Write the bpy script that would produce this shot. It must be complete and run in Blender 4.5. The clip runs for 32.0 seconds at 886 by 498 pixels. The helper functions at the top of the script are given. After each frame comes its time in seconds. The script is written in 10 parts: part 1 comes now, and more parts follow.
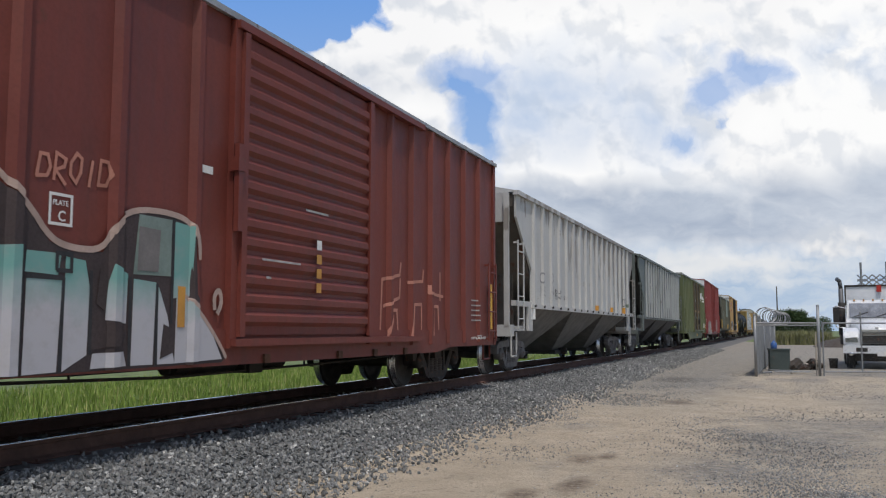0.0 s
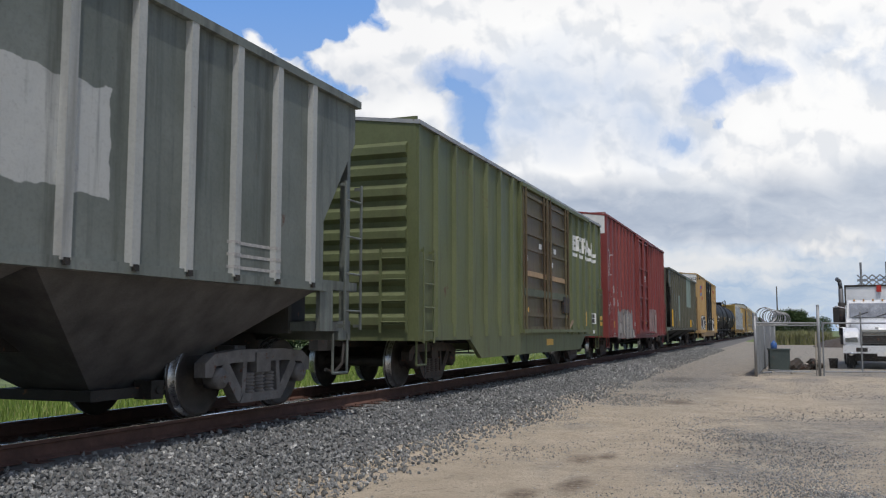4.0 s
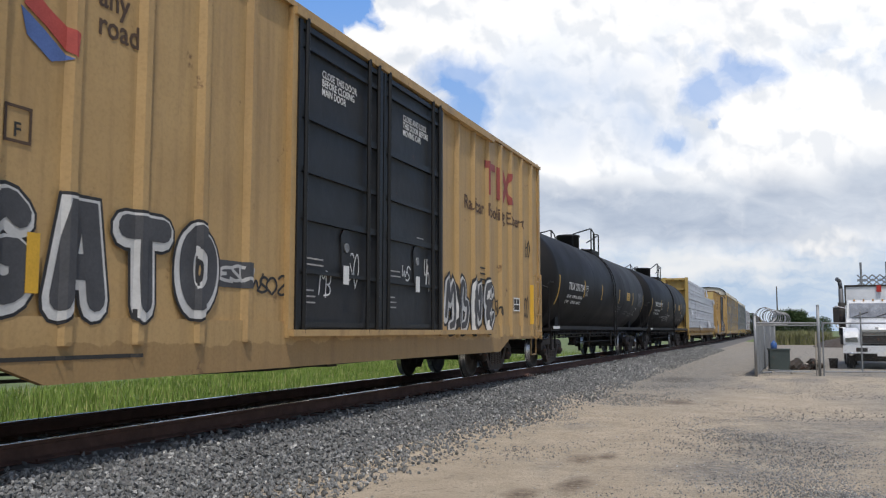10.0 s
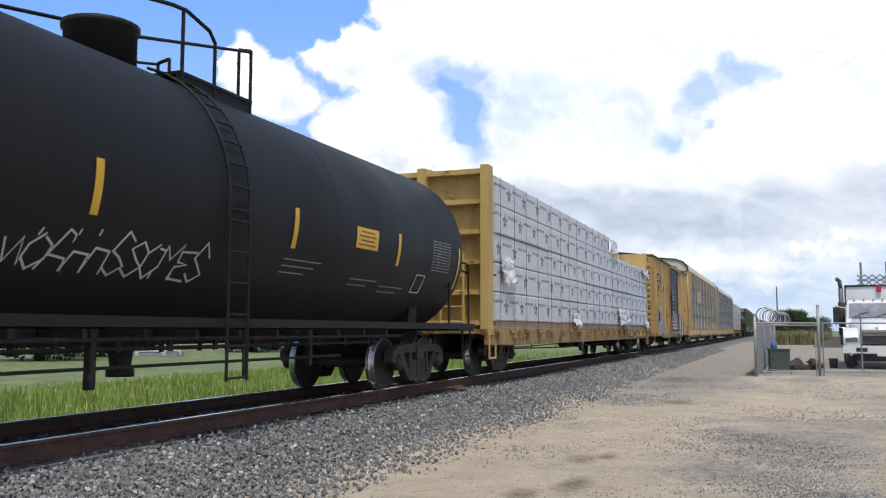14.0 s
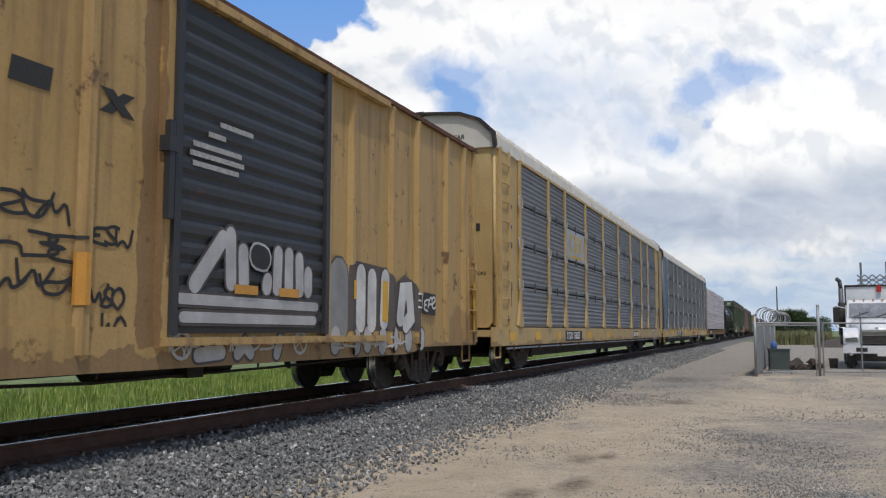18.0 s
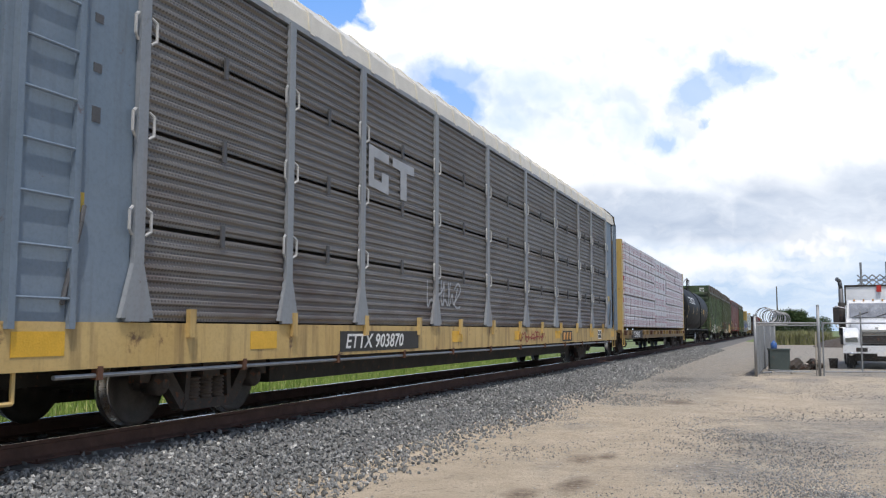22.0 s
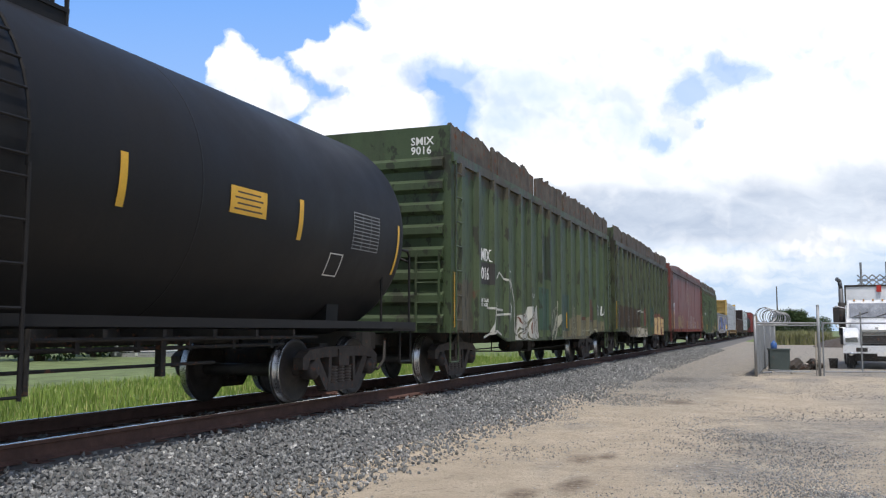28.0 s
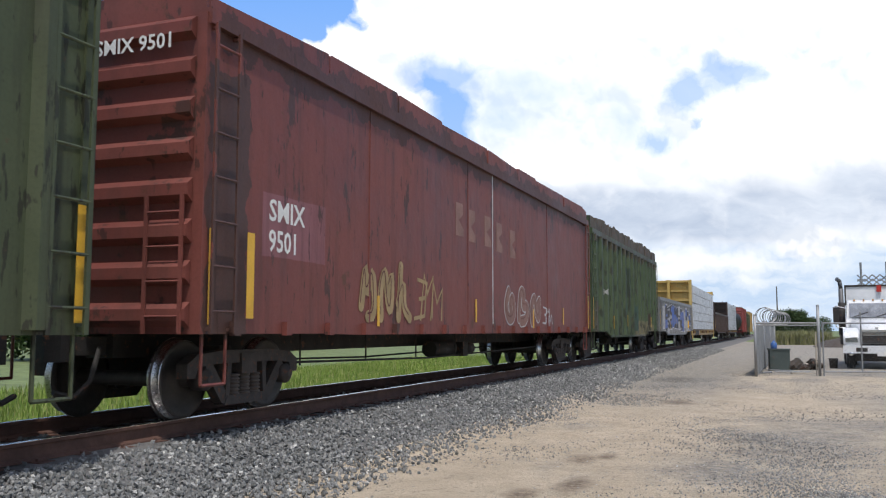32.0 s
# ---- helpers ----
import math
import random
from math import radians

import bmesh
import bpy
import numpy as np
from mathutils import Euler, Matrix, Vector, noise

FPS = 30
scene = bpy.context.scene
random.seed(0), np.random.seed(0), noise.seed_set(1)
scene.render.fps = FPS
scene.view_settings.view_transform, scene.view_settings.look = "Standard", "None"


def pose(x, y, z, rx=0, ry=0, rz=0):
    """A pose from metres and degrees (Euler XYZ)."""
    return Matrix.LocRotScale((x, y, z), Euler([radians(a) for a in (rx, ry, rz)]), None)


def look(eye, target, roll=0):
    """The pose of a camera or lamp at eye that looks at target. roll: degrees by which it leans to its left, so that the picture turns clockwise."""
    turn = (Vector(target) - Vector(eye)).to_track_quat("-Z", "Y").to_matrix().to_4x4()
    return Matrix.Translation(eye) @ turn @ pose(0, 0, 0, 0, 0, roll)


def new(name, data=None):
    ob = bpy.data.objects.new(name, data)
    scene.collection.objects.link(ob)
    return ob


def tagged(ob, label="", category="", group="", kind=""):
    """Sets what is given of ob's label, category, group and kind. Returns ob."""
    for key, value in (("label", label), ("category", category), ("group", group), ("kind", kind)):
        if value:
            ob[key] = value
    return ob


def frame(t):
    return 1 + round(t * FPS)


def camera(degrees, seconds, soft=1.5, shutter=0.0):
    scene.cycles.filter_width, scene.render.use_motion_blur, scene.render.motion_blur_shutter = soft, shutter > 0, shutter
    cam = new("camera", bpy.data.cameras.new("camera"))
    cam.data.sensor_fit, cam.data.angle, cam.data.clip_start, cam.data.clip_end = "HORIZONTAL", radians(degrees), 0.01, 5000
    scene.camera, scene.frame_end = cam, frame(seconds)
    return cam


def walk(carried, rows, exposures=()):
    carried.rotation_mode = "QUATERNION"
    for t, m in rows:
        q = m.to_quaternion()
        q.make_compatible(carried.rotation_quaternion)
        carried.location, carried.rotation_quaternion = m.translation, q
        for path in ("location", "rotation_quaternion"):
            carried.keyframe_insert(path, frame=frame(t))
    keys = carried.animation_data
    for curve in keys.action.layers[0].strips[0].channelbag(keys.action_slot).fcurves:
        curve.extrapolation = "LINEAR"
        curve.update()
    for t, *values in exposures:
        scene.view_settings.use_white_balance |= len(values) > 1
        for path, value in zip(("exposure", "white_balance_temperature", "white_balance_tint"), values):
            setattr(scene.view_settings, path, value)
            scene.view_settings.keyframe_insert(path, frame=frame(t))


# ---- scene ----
cam = camera(53.33, 32.0, soft=1.2, shutter=0.03)
EYE = Vector((0.0, 0.0, 1.594))
AIM = EYE + Vector((-math.sin(radians(20.9)) * math.cos(radians(5.26)), math.cos(radians(20.9)) * math.cos(radians(5.26)), math.sin(radians(5.26)))) * 10
VIEW = look(EYE, AIM, 0.07)
walk(cam, [(0.0, VIEW), (32.0, VIEW)], exposures=[(0.0, -0.48), (3.5, -0.48), (6.0, -0.4), (11.0, -0.35), (12.4, -0.28), (13.6, -0.05), (14.5, -0.1), (16.5, -0.48), (18.3, -0.38), (19.5, -0.15), (21.0, -0.05), (23.0, -0.1), (24.0, -0.2), (25.5, -0.2), (27.5, -0.05), (32.0, -0.05)])

# ---- world, sun ----
SUN_FROM = Vector((0.20, -0.34, 0.92)).normalized()
world = bpy.data.worlds.new("sky")
scene.world = world
world.use_nodes = True
_wt = world.node_tree
_sky = _wt.nodes.new("ShaderNodeTexSky")
_sky.sky_type = "NISHITA"
_sky.sun_disc = False
_sky.sun_elevation = math.asin(SUN_FROM.z)
_sky.sun_rotation = math.atan2(SUN_FROM.x, SUN_FROM.y)
_sky.air_density, _sky.dust_density = 1.0, 2.0
_bg = _wt.nodes["Background"]
_bg.inputs["Strength"].default_value = 0.14
_wt.links.new(_sky.outputs[0], _bg.inputs["Color"])
sun = new("sun", bpy.data.lights.new("sun", "SUN"))
sun.data.energy, sun.data.angle, sun.data.color = 2.9, radians(0.8), (1.0, 0.965, 0.92)
sun.matrix_world = look(Vector((0, 0, 60)) + SUN_FROM * 20, Vector((0, 0, 60)))

TRACK = -7.094      # the track's middle, across
RAIL = 0.60         # top of the rail


# ---- materials ----
class Net:
    """A small builder of shader nodes."""

    def __init__(self, name):
        self.mat = bpy.data.materials.new(name)
        self.mat.use_nodes = True
        self.t = self.mat.node_tree
        self.t.nodes.clear()
        self.co = self.node("ShaderNodeTexCoord").outputs["Object"]

    def node(self, kind, **props):
        n = self.t.nodes.new(kind)
        if "operation" in props:
            n.operation = props["operation"]
        if "use_clamp" in props:
            n.use_clamp = props["use_clamp"]
        if "feature" in props:
            n.feature = props["feature"]
        if "data_type" in props:
            n.data_type, n.blend_type = props["data_type"], props["blend_type"]
        if "vector_type" in props:
            n.vector_type = props["vector_type"]
        return n

    def put(self, sock, v):
        if isinstance(v, bpy.types.NodeSocket):
            self.t.links.new(v, sock)
        elif isinstance(v, (tuple, list)) and len(v) == 3 and sock.type == "RGBA":
            sock.default_value = (*v, 1)
        else:
            sock.default_value = v

    def m(self, op, a, b=0.0, c=0.0, clamp=False):
        n = self.node("ShaderNodeMath", operation=op, use_clamp=clamp)
        for s, v in zip(n.inputs, (a, b, c)):
            self.put(s, v)
        return n.outputs[0]

    def mapped(self, scale=(1, 1, 1), loc=(0, 0, 0), rot=(0, 0, 0), src=None):
        n = self.node("ShaderNodeMapping")
        self.put(n.inputs["Vector"], src or self.co)
        n.inputs["Scale"].default_value, n.inputs["Location"].default_value, n.inputs["Rotation"].default_value = scale, loc, rot
        return n.outputs[0]

    def noise(self, scale, detail=4.0, rough=0.55, vec=None, distort=0.0):
        n = self.node("ShaderNodeTexNoise")
        self.put(n.inputs["Vector"], vec or self.co)
        n.inputs["Scale"].default_value, n.inputs["Detail"].default_value = scale, detail
        n.inputs["Roughness"].default_value, n.inputs["Distortion"].default_value = rough, distort
        return n.outputs["Fac"]

    def voronoi(self, scale, feature="F1", vec=None, out="Distance"):
        n = self.node("ShaderNodeTexVoronoi", feature=feature)
        self.put(n.inputs["Vector"], vec or self.co)
        n.inputs["Scale"].default_value = scale
        return n.outputs[out]

    def step(self, v, lo, hi, a=0.0, b=1.0):
        n = self.node("ShaderNodeMapRange")
        n.clamp = True
        for s, x in zip(n.inputs[:5], (v, lo, hi, a, b)):
            self.put(s, x)
        return n.outputs[0]

    def mix(self, f, a, b, mode="MIX"):
        n = self.node("ShaderNodeMix", data_type="RGBA", blend_type=mode)
        self.put(n.inputs["Factor"], f)
        self.put(n.inputs[6], a)
        self.put(n.inputs[7], b)
        return n.outputs[2]

    def random(self):
        return self.node("ShaderNodeObjectInfo").outputs["Random"]

    def island(self):
        return self.node("ShaderNodeNewGeometry").outputs["Random Per Island"]

    def xyz(self, src=None):
        n = self.node("ShaderNodeSeparateXYZ")
        self.put(n.inputs[0], src or self.co)
        return n.outputs

    def done(self, color, rough=0.6, metal=0.0, bump=None, height=0.01, spec=0.5, **more):
        b = self.node("ShaderNodeBsdfPrincipled")
        self.put(b.inputs["Base Color"], color)
        self.put(b.inputs["Roughness"], rough)
        self.put(b.inputs["Metallic"], metal)
        b.inputs["Specular IOR Level"].default_value = spec
        for k, v in more.items():
            self.put(b.inputs[k.replace("_", " ")], v)
        if bump is not None:
            n = self.node("ShaderNodeBump")
            n.inputs["Strength"].default_value, n.inputs["Distance"].default_value = 1.0, height
            self.put(n.inputs["Height"], bump)
            self.t.links.new(n.outputs[0], b.inputs["Normal"])
        o = self.node("ShaderNodeOutputMaterial")
        self.t.links.new(b.outputs[0], o.inputs[0])
        return self.mat


def dim(c, k):
    return tuple(min(1.0, v * k) for v in c)


def plain(name, col, rough=0.6, metal=0.0, vary=0.18, scale=3.0, rust=0.0, grain=60.0, height=0.002, spec=0.5):
    """A painted or bare surface with two scales of variation."""
    n = Net(name)
    big, fine = n.noise(scale, 4), n.noise(grain, 3)
    c = n.mix(n.step(big, 0.3, 0.7), dim(col, 1 - vary), dim(col, 1 + vary))
    c = n.mix(n.step(fine, 0.35, 0.75, 0, 0.35), c, dim(col, 0.6))
    if rust:
        r = n.step(n.noise(scale * 2.3, 6, 0.65), 0.62 - rust * 0.2, 0.70 - rust * 0.2)
        c = n.mix(r, c, (0.13, 0.055, 0.03))
    return n.done(c, rough=n.step(fine, 0.2, 0.8, rough - 0.1, min(1, rough + 0.12)), metal=metal, bump=fine, height=height, spec=spec)


def paint(name, col, fade, streak=(0.05, 0.04, 0.035), streaks=0.5, rust=0.25, rough=0.55, patches=(), tags=(), flakes=0.0, spec=0.4, dent=0.02, dashes=0.0, peel=None):
    """Weathered paint of a rail car, in the car's own space: y along it, z up from the rail."""
    n = Net(name)
    x, y, z = n.xyz()
    big = n.noise(0.55, 5, 0.6)
    down = n.noise(1.0, 5, 0.6, vec=n.mapped((2.0, 5.0, 0.35)))
    fine = n.noise(28, 4, 0.6)
    c = n.mix(n.step(big, 0.32, 0.68), col, fade)
    # painted-over panels
    wob = n.m("MULTIPLY", n.m("SUBTRACT", n.noise(2.2, 4), 0.5), 0.16)
    wave = n.noise(1.7, 3)

    wob2 = n.m("MULTIPLY", n.m("SUBTRACT", n.noise(1.5, 2), 0.5), 1.1)

    def rect(y0, y1, z0, z1, soft, by=None):
        a = n.m("SUBTRACT", (y1 - y0) / 2, n.m("ABSOLUTE", n.m("SUBTRACT", y, (y0 + y1) / 2)))
        b = n.m("SUBTRACT", (z1 - z0) / 2, n.m("ABSOLUTE", n.m("SUBTRACT", z, (z0 + z1) / 2)))
        e = n.m("MINIMUM", a, b)
        if soft:
            e = n.m("ADD", e, n.m("MULTIPLY", by or wob, soft))
        near = n.m("GREATER_THAN", x, 0.8)
        return n.m("MULTIPLY", near, n.step(e, -0.006, 0.006)), e
    for y0, y1, z0, z1, pc, soft in patches:
        f, _ = rect(y0, y1, z0, z1, soft)
        c = n.mix(n.m("MULTIPLY", f, n.step(fine, 0.2, 0.6, 0.75, 1.0)), c, pc)
    c = n.mix(n.m("MULTIPLY", n.step(down, 0.5, 0.72), streaks), c, streak)
    if flakes:
        f = n.step(n.noise(1.3, 7, 0.68, vec=n.mapped((1, 1.5, 0.55))), 0.60 - flakes * 0.18, 0.63 - flakes * 0.18)
        c = n.mix(f, c, streak)
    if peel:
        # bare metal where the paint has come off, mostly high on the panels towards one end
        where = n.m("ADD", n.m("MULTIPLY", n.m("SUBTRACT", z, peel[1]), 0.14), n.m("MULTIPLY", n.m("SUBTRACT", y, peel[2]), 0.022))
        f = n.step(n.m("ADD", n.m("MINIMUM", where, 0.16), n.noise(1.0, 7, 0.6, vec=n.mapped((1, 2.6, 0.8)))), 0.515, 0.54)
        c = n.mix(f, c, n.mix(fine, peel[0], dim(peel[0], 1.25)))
    if dashes:
        f = n.step(n.noise(1.0, 4, 0.6, vec=n.mapped((4, 11.0, 2.2))), 0.655 - dashes * 0.1, 0.69 - dashes * 0.1)
        c = n.mix(n.m("MULTIPLY", f, 0.8), c, dim(streak, 0.6))
    if rust:
        r = n.step(n.noise(2.4, 7, 0.7), 0.66 - rust * 0.2, 0.73 - rust * 0.2)
        c = n.mix(n.m("MULTIPLY", r, 0.85), c, (0.11, 0.05, 0.03))
    # sprayed tags: rounded letter forms with an outline
    for y0, y1, z0, z1, fill, fill2, line, scale, seed in tags:
        f, e = rect(y0, y1, z0, z1, 1.0, wob2)
        vec = n.node("ShaderNodeVectorMath", operation="ADD")
        n.put(vec.inputs[0], n.mapped((0, scale, scale * 0.42), loc=(seed, seed * 3.1, seed * 1.7)))
        warp = n.node("ShaderNodeTexNoise")
        n.put(warp.inputs["Vector"], n.co)
        warp.inputs["Scale"].default_value, warp.inputs["Detail"].default_value = 1.6, 2
        n.put(vec.inputs[1], warp.outputs["Color"])
        edge = n.voronoi(1.0, "DISTANCE_TO_EDGE", vec.outputs[0])
        cell = n.voronoi(1.0, "F1", vec.outputs[0], "Color")
        sel = n.xyz(cell)[0]
        tc = n.mix(n.step(sel, 0.45, 0.55), fill, fill2)
        tc = n.mix(n.step(n.noise(3.0, 3), 0.4, 0.65, 0, 0.5), tc, dim(fill, 0.55))
        tc = n.mix(n.step(edge, 0.05, 0.075, 1, 0), tc, line)
        out = n.m("MULTIPLY", n.step(e, 0.035, 0.05, 1, 0), 1.0)
        tc = n.mix(out, tc, dim(fill, 1.35))
        c = n.mix(n.m("MULTIPLY", f, n.step(fine, 0.25, 0.5, 0.8, 1.0)), c, tc)
    c = n.mix(n.step(fine, 0.45, 0.8, 0, 0.3), c, dim(col, 0.5))
    h = n.m("ADD", n.m("MULTIPLY", wave, 1.0), n.m("MULTIPLY", fine, 0.06))
    return n.done(c, rough=n.step(big, 0.3, 0.7, rough - 0.08, rough + 0.12), bump=h, height=dent, spec=spec)


def cloud_sheet():
    """Sky with cumulus. One unit is a hundred-and-fifty-seventh part of the view's half-width, x right and y up."""
    n = Net("cloudy_sky")
    x, y, z = n.xyz()

    def shifted(vec, amount, scale, detail, rough):
        w = n.node("ShaderNodeTexNoise")
        n.put(w.inputs["Vector"], vec)
        w.inputs["Scale"].default_value, w.inputs["Detail"].default_value, w.inputs["Roughness"].default_value = scale, detail, rough
        off = n.node("ShaderNodeVectorMath", operation="MULTIPLY_ADD")
        n.put(off.inputs[0], w.outputs["Color"])
        off.inputs[1].default_value, off.inputs[2].default_value = (amount, amount, 0), (-amount / 2, -amount / 2, 0)
        pos = n.node("ShaderNodeVectorMath", operation="ADD")
        n.put(pos.inputs[0], vec)
        n.put(pos.inputs[1], off.outputs[0])
        return pos.outputs[0]
    soft_pos = shifted(n.co, 0.7, 0.9, 3, 0.5)
    pos = shifted(shifted(n.co, 0.42, 1.5, 3, 0.5), 0.26, 4.2, 5, 0.55)
    # rounded lumps, and the same lumps a little higher, which gives their lit and shaded sides
    rag = n.noise(1.5, 8, 0.52, vec=pos)
    broad = shifted(n.co, 0.5, 1.1, 3, 0.5)
    side = n.m("SUBTRACT", n.noise(1.05, 4.0, 0.5, vec=broad), n.noise(1.05, 4.0, 0.5, vec=n.mapped(loc=(0.08, 0.24, 0), src=broad)))

    def puff(cx, cy, rx, ry, turn=0.0, vec=None):
        mp = n.node("ShaderNodeMapping", vector_type="TEXTURE")
        n.put(mp.inputs["Vector"], vec or pos)
        mp.inputs["Location"].default_value = ((cx - 784) / 100, (441 - cy) / 100, 0)
        mp.inputs["Rotation"].default_value = (0, 0, radians(turn))
        mp.inputs["Scale"].default_value = (rx / 100, ry / 100, 1)
        ln = n.node("ShaderNodeVectorMath", operation="LENGTH")
        n.put(ln.inputs[0], mp.outputs[0])
        return n.m("MULTIPLY", n.m("SUBTRACT", 1.0, ln.outputs["Value"]), min(rx, ry) / 100)

    def union(shapes, vec=None, round_=0.18):
        f = None
        for q in shapes:
            v = puff(*q, vec=vec)
            f = v if f is None else n.m("SMOOTH_MAX", f, v, round_)
        return f

    def glow(shapes, lo, hi):
        return n.step(union(shapes, soft_pos, 0.3), lo, hi)
    cloud = union([(430, 118, 46, 52), (478, 158, 62, 48), (532, 172, 42, 32), (588, 112, 60, 36, -18), (648, 92, 66, 44), (722, 128, 56, 42), (658, 132, 72, 36),
                   (640, 232, 92, 72), (712, 200, 82, 50), (770, 222, 30, 52), (700, 320, 210, 70), (808, 300, 70, 50), (330, 168, 22, 12),
                   (752, 24, 96, 80), (690, 20, 30, 42), (800, 78, 62, 32), (1120, -20, 420, 260), (1010, 210, 170, 240), (1120, 200, 130, 200), (1300, 40, 260, 84),
                   (1490, 180, 170, 330), (1330, 250, 90, 90), (1400, 190, 70, 70), (1100, 450, 700, 190), (300, 560, 700, 150)])
    holes = union([(806, 138, 76, 38, -8), (822, 196, 50, 76, 8), (846, 262, 30, 44)], round_=0.12)
    gaps = union([(1318, 126, 58, 32), (1244, 160, 58, 38, 34), (1296, 118, 44, 26), (1186, 254, 32, 26)], round_=0.10)
    lumps = n.m("MULTIPLY", n.m("SUBTRACT", rag, 0.5), 0.55)
    edge = n.m("ADD", cloud, lumps)
    gap = n.m("MULTIPLY", n.step(n.m("SUBTRACT", holes, lumps), -0.09, 0.20), 0.74)
    gap = n.m("MAXIMUM", gap, n.m("MULTIPLY", n.step(n.m("SUBTRACT", gaps, n.m("MULTIPLY", lumps, 1.1)), -0.06, 0.17), 0.72))
    cover = n.m("MULTIPLY", n.step(edge, -0.045, 0.075), n.m("SUBTRACT", 1.0, gap))
    # pale veil between the hole and the right-hand towers
    veil = n.m("MULTIPLY", glow([(905, 190, 110, 110), (1000, 170, 150, 110), (1130, 225, 110, 80)], -0.25, 0.75), n.step(n.noise(1.0, 4, 0.5, vec=soft_pos), 0.36, 0.66, 0.35, 1.0))
    veil = n.m("MAXIMUM", veil, n.m("MULTIPLY", glow([(1225, 90, 90, 50), (1170, 250, 80, 60), (1500, 100, 120, 60)], -0.2, 0.6), n.step(rag, 0.40, 0.66)))
    blue = n.mix(n.step(y, -1.2, 4.4), (0.52, 0.70, 0.95), (0.20, 0.42, 0.90))
    tone = n.m("ADD", n.step(side, -0.12, 0.05), n.m("MULTIPLY", n.step(edge, 0.0, 0.35), 0.25))
    white = n.mix(n.m("MINIMUM", tone, 1.0), (0.82, 0.87, 0.95), (1.14, 1.14, 1.15))
    under = glow([(590, 150, 110, 40), (735, 155, 80, 28), (700, 300, 160, 40), (500, 178, 70, 26)], -0.25, 0.5)
    white = n.mix(n.m("MULTIPLY", under, n.step(rag, 0.35, 0.6, 0.25, 0.8)), white, (0.58, 0.65, 0.77))
    bright = glow([(940, 312, 150, 44), (1120, 316, 140, 38), (1480, 150, 150, 190), (1320, 215, 70, 50), (690, 200, 80, 40), (1000, 60, 220, 60)], -0.15, 0.35)
    white = n.mix(n.m("MULTIPLY", bright, n.step(side, -0.09, 0.02, 0.25, 0.95)), white, (1.2, 1.2, 1.2))
    white = n.mix(n.m("MULTIPLY", veil, 0.80), white, (0.50, 0.66, 0.93))
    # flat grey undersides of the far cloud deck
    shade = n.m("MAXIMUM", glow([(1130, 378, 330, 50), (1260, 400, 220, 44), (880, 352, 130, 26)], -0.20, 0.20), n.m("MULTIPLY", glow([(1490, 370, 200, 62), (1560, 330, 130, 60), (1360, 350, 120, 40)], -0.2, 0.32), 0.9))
    deck = n.mix(n.step(n.noise(0.8, 6, 0.55, vec=n.mapped((0.6, 1.8, 1), src=soft_pos)), 0.36, 0.64), (0.48, 0.56, 0.70), (0.70, 0.77, 0.88))
    white = n.mix(n.m("MULTIPLY", shade, n.step(rag, 0.30, 0.5, 0.75, 1.0)), white, deck)
    c = n.mix(cover, blue, white)
    # hazy blue low down, with a bank of small clouds in it
    low = n.step(n.m("ADD", y, n.m("MULTIPLY", n.m("SUBTRACT", n.noise(1.2, 5, vec=n.mapped((0.5, 1.6, 1), src=pos)), 0.5), 0.5)), -0.16, 0.16, 1, 0)
    lowc = n.mix(n.step(n.noise(1.1, 6, 0.58, vec=n.mapped((0.35, 2.0, 1), src=pos)), 0.42, 0.62), (0.47, 0.62, 0.83), (0.68, 0.78, 0.91))
    bank = n.step(n.m("ADD", union([(1290, 468, 170, 20), (1200, 458, 70, 16), (1180, 480, 130, 14), (1330, 497, 60, 7)]), n.m("MULTIPLY", n.m("SUBTRACT", rag, 0.5), 0.5)), -0.08, 0.14)
    lowc = n.mix(n.m("MULTIPLY", bank, 0.9), lowc, (0.98, 0.99, 1.0))
    c = n.mix(low, c, lowc)
    tower = n.step(n.m("ADD", union([(1450, 420, 46, 26), (1424, 432, 26, 20), (1496, 428, 24, 22), (1462, 444, 60, 14)]), n.m("MULTIPLY", n.m("SUBTRACT", rag, 0.5), 0.4)), -0.04, 0.10)
    c = n.mix(tower, c, n.mix(n.step(side, -0.06, 0.05), (0.74, 0.79, 0.87), (1.02, 1.02, 1.03)))
    e = n.node("ShaderNodeEmission")
    n.put(e.inputs[0], c)
    e.inputs[1].default_value = 1.14
    o = n.node("ShaderNodeOutputMaterial")
    n.t.links.new(e.outputs[0], o.inputs[0])
    return n.mat


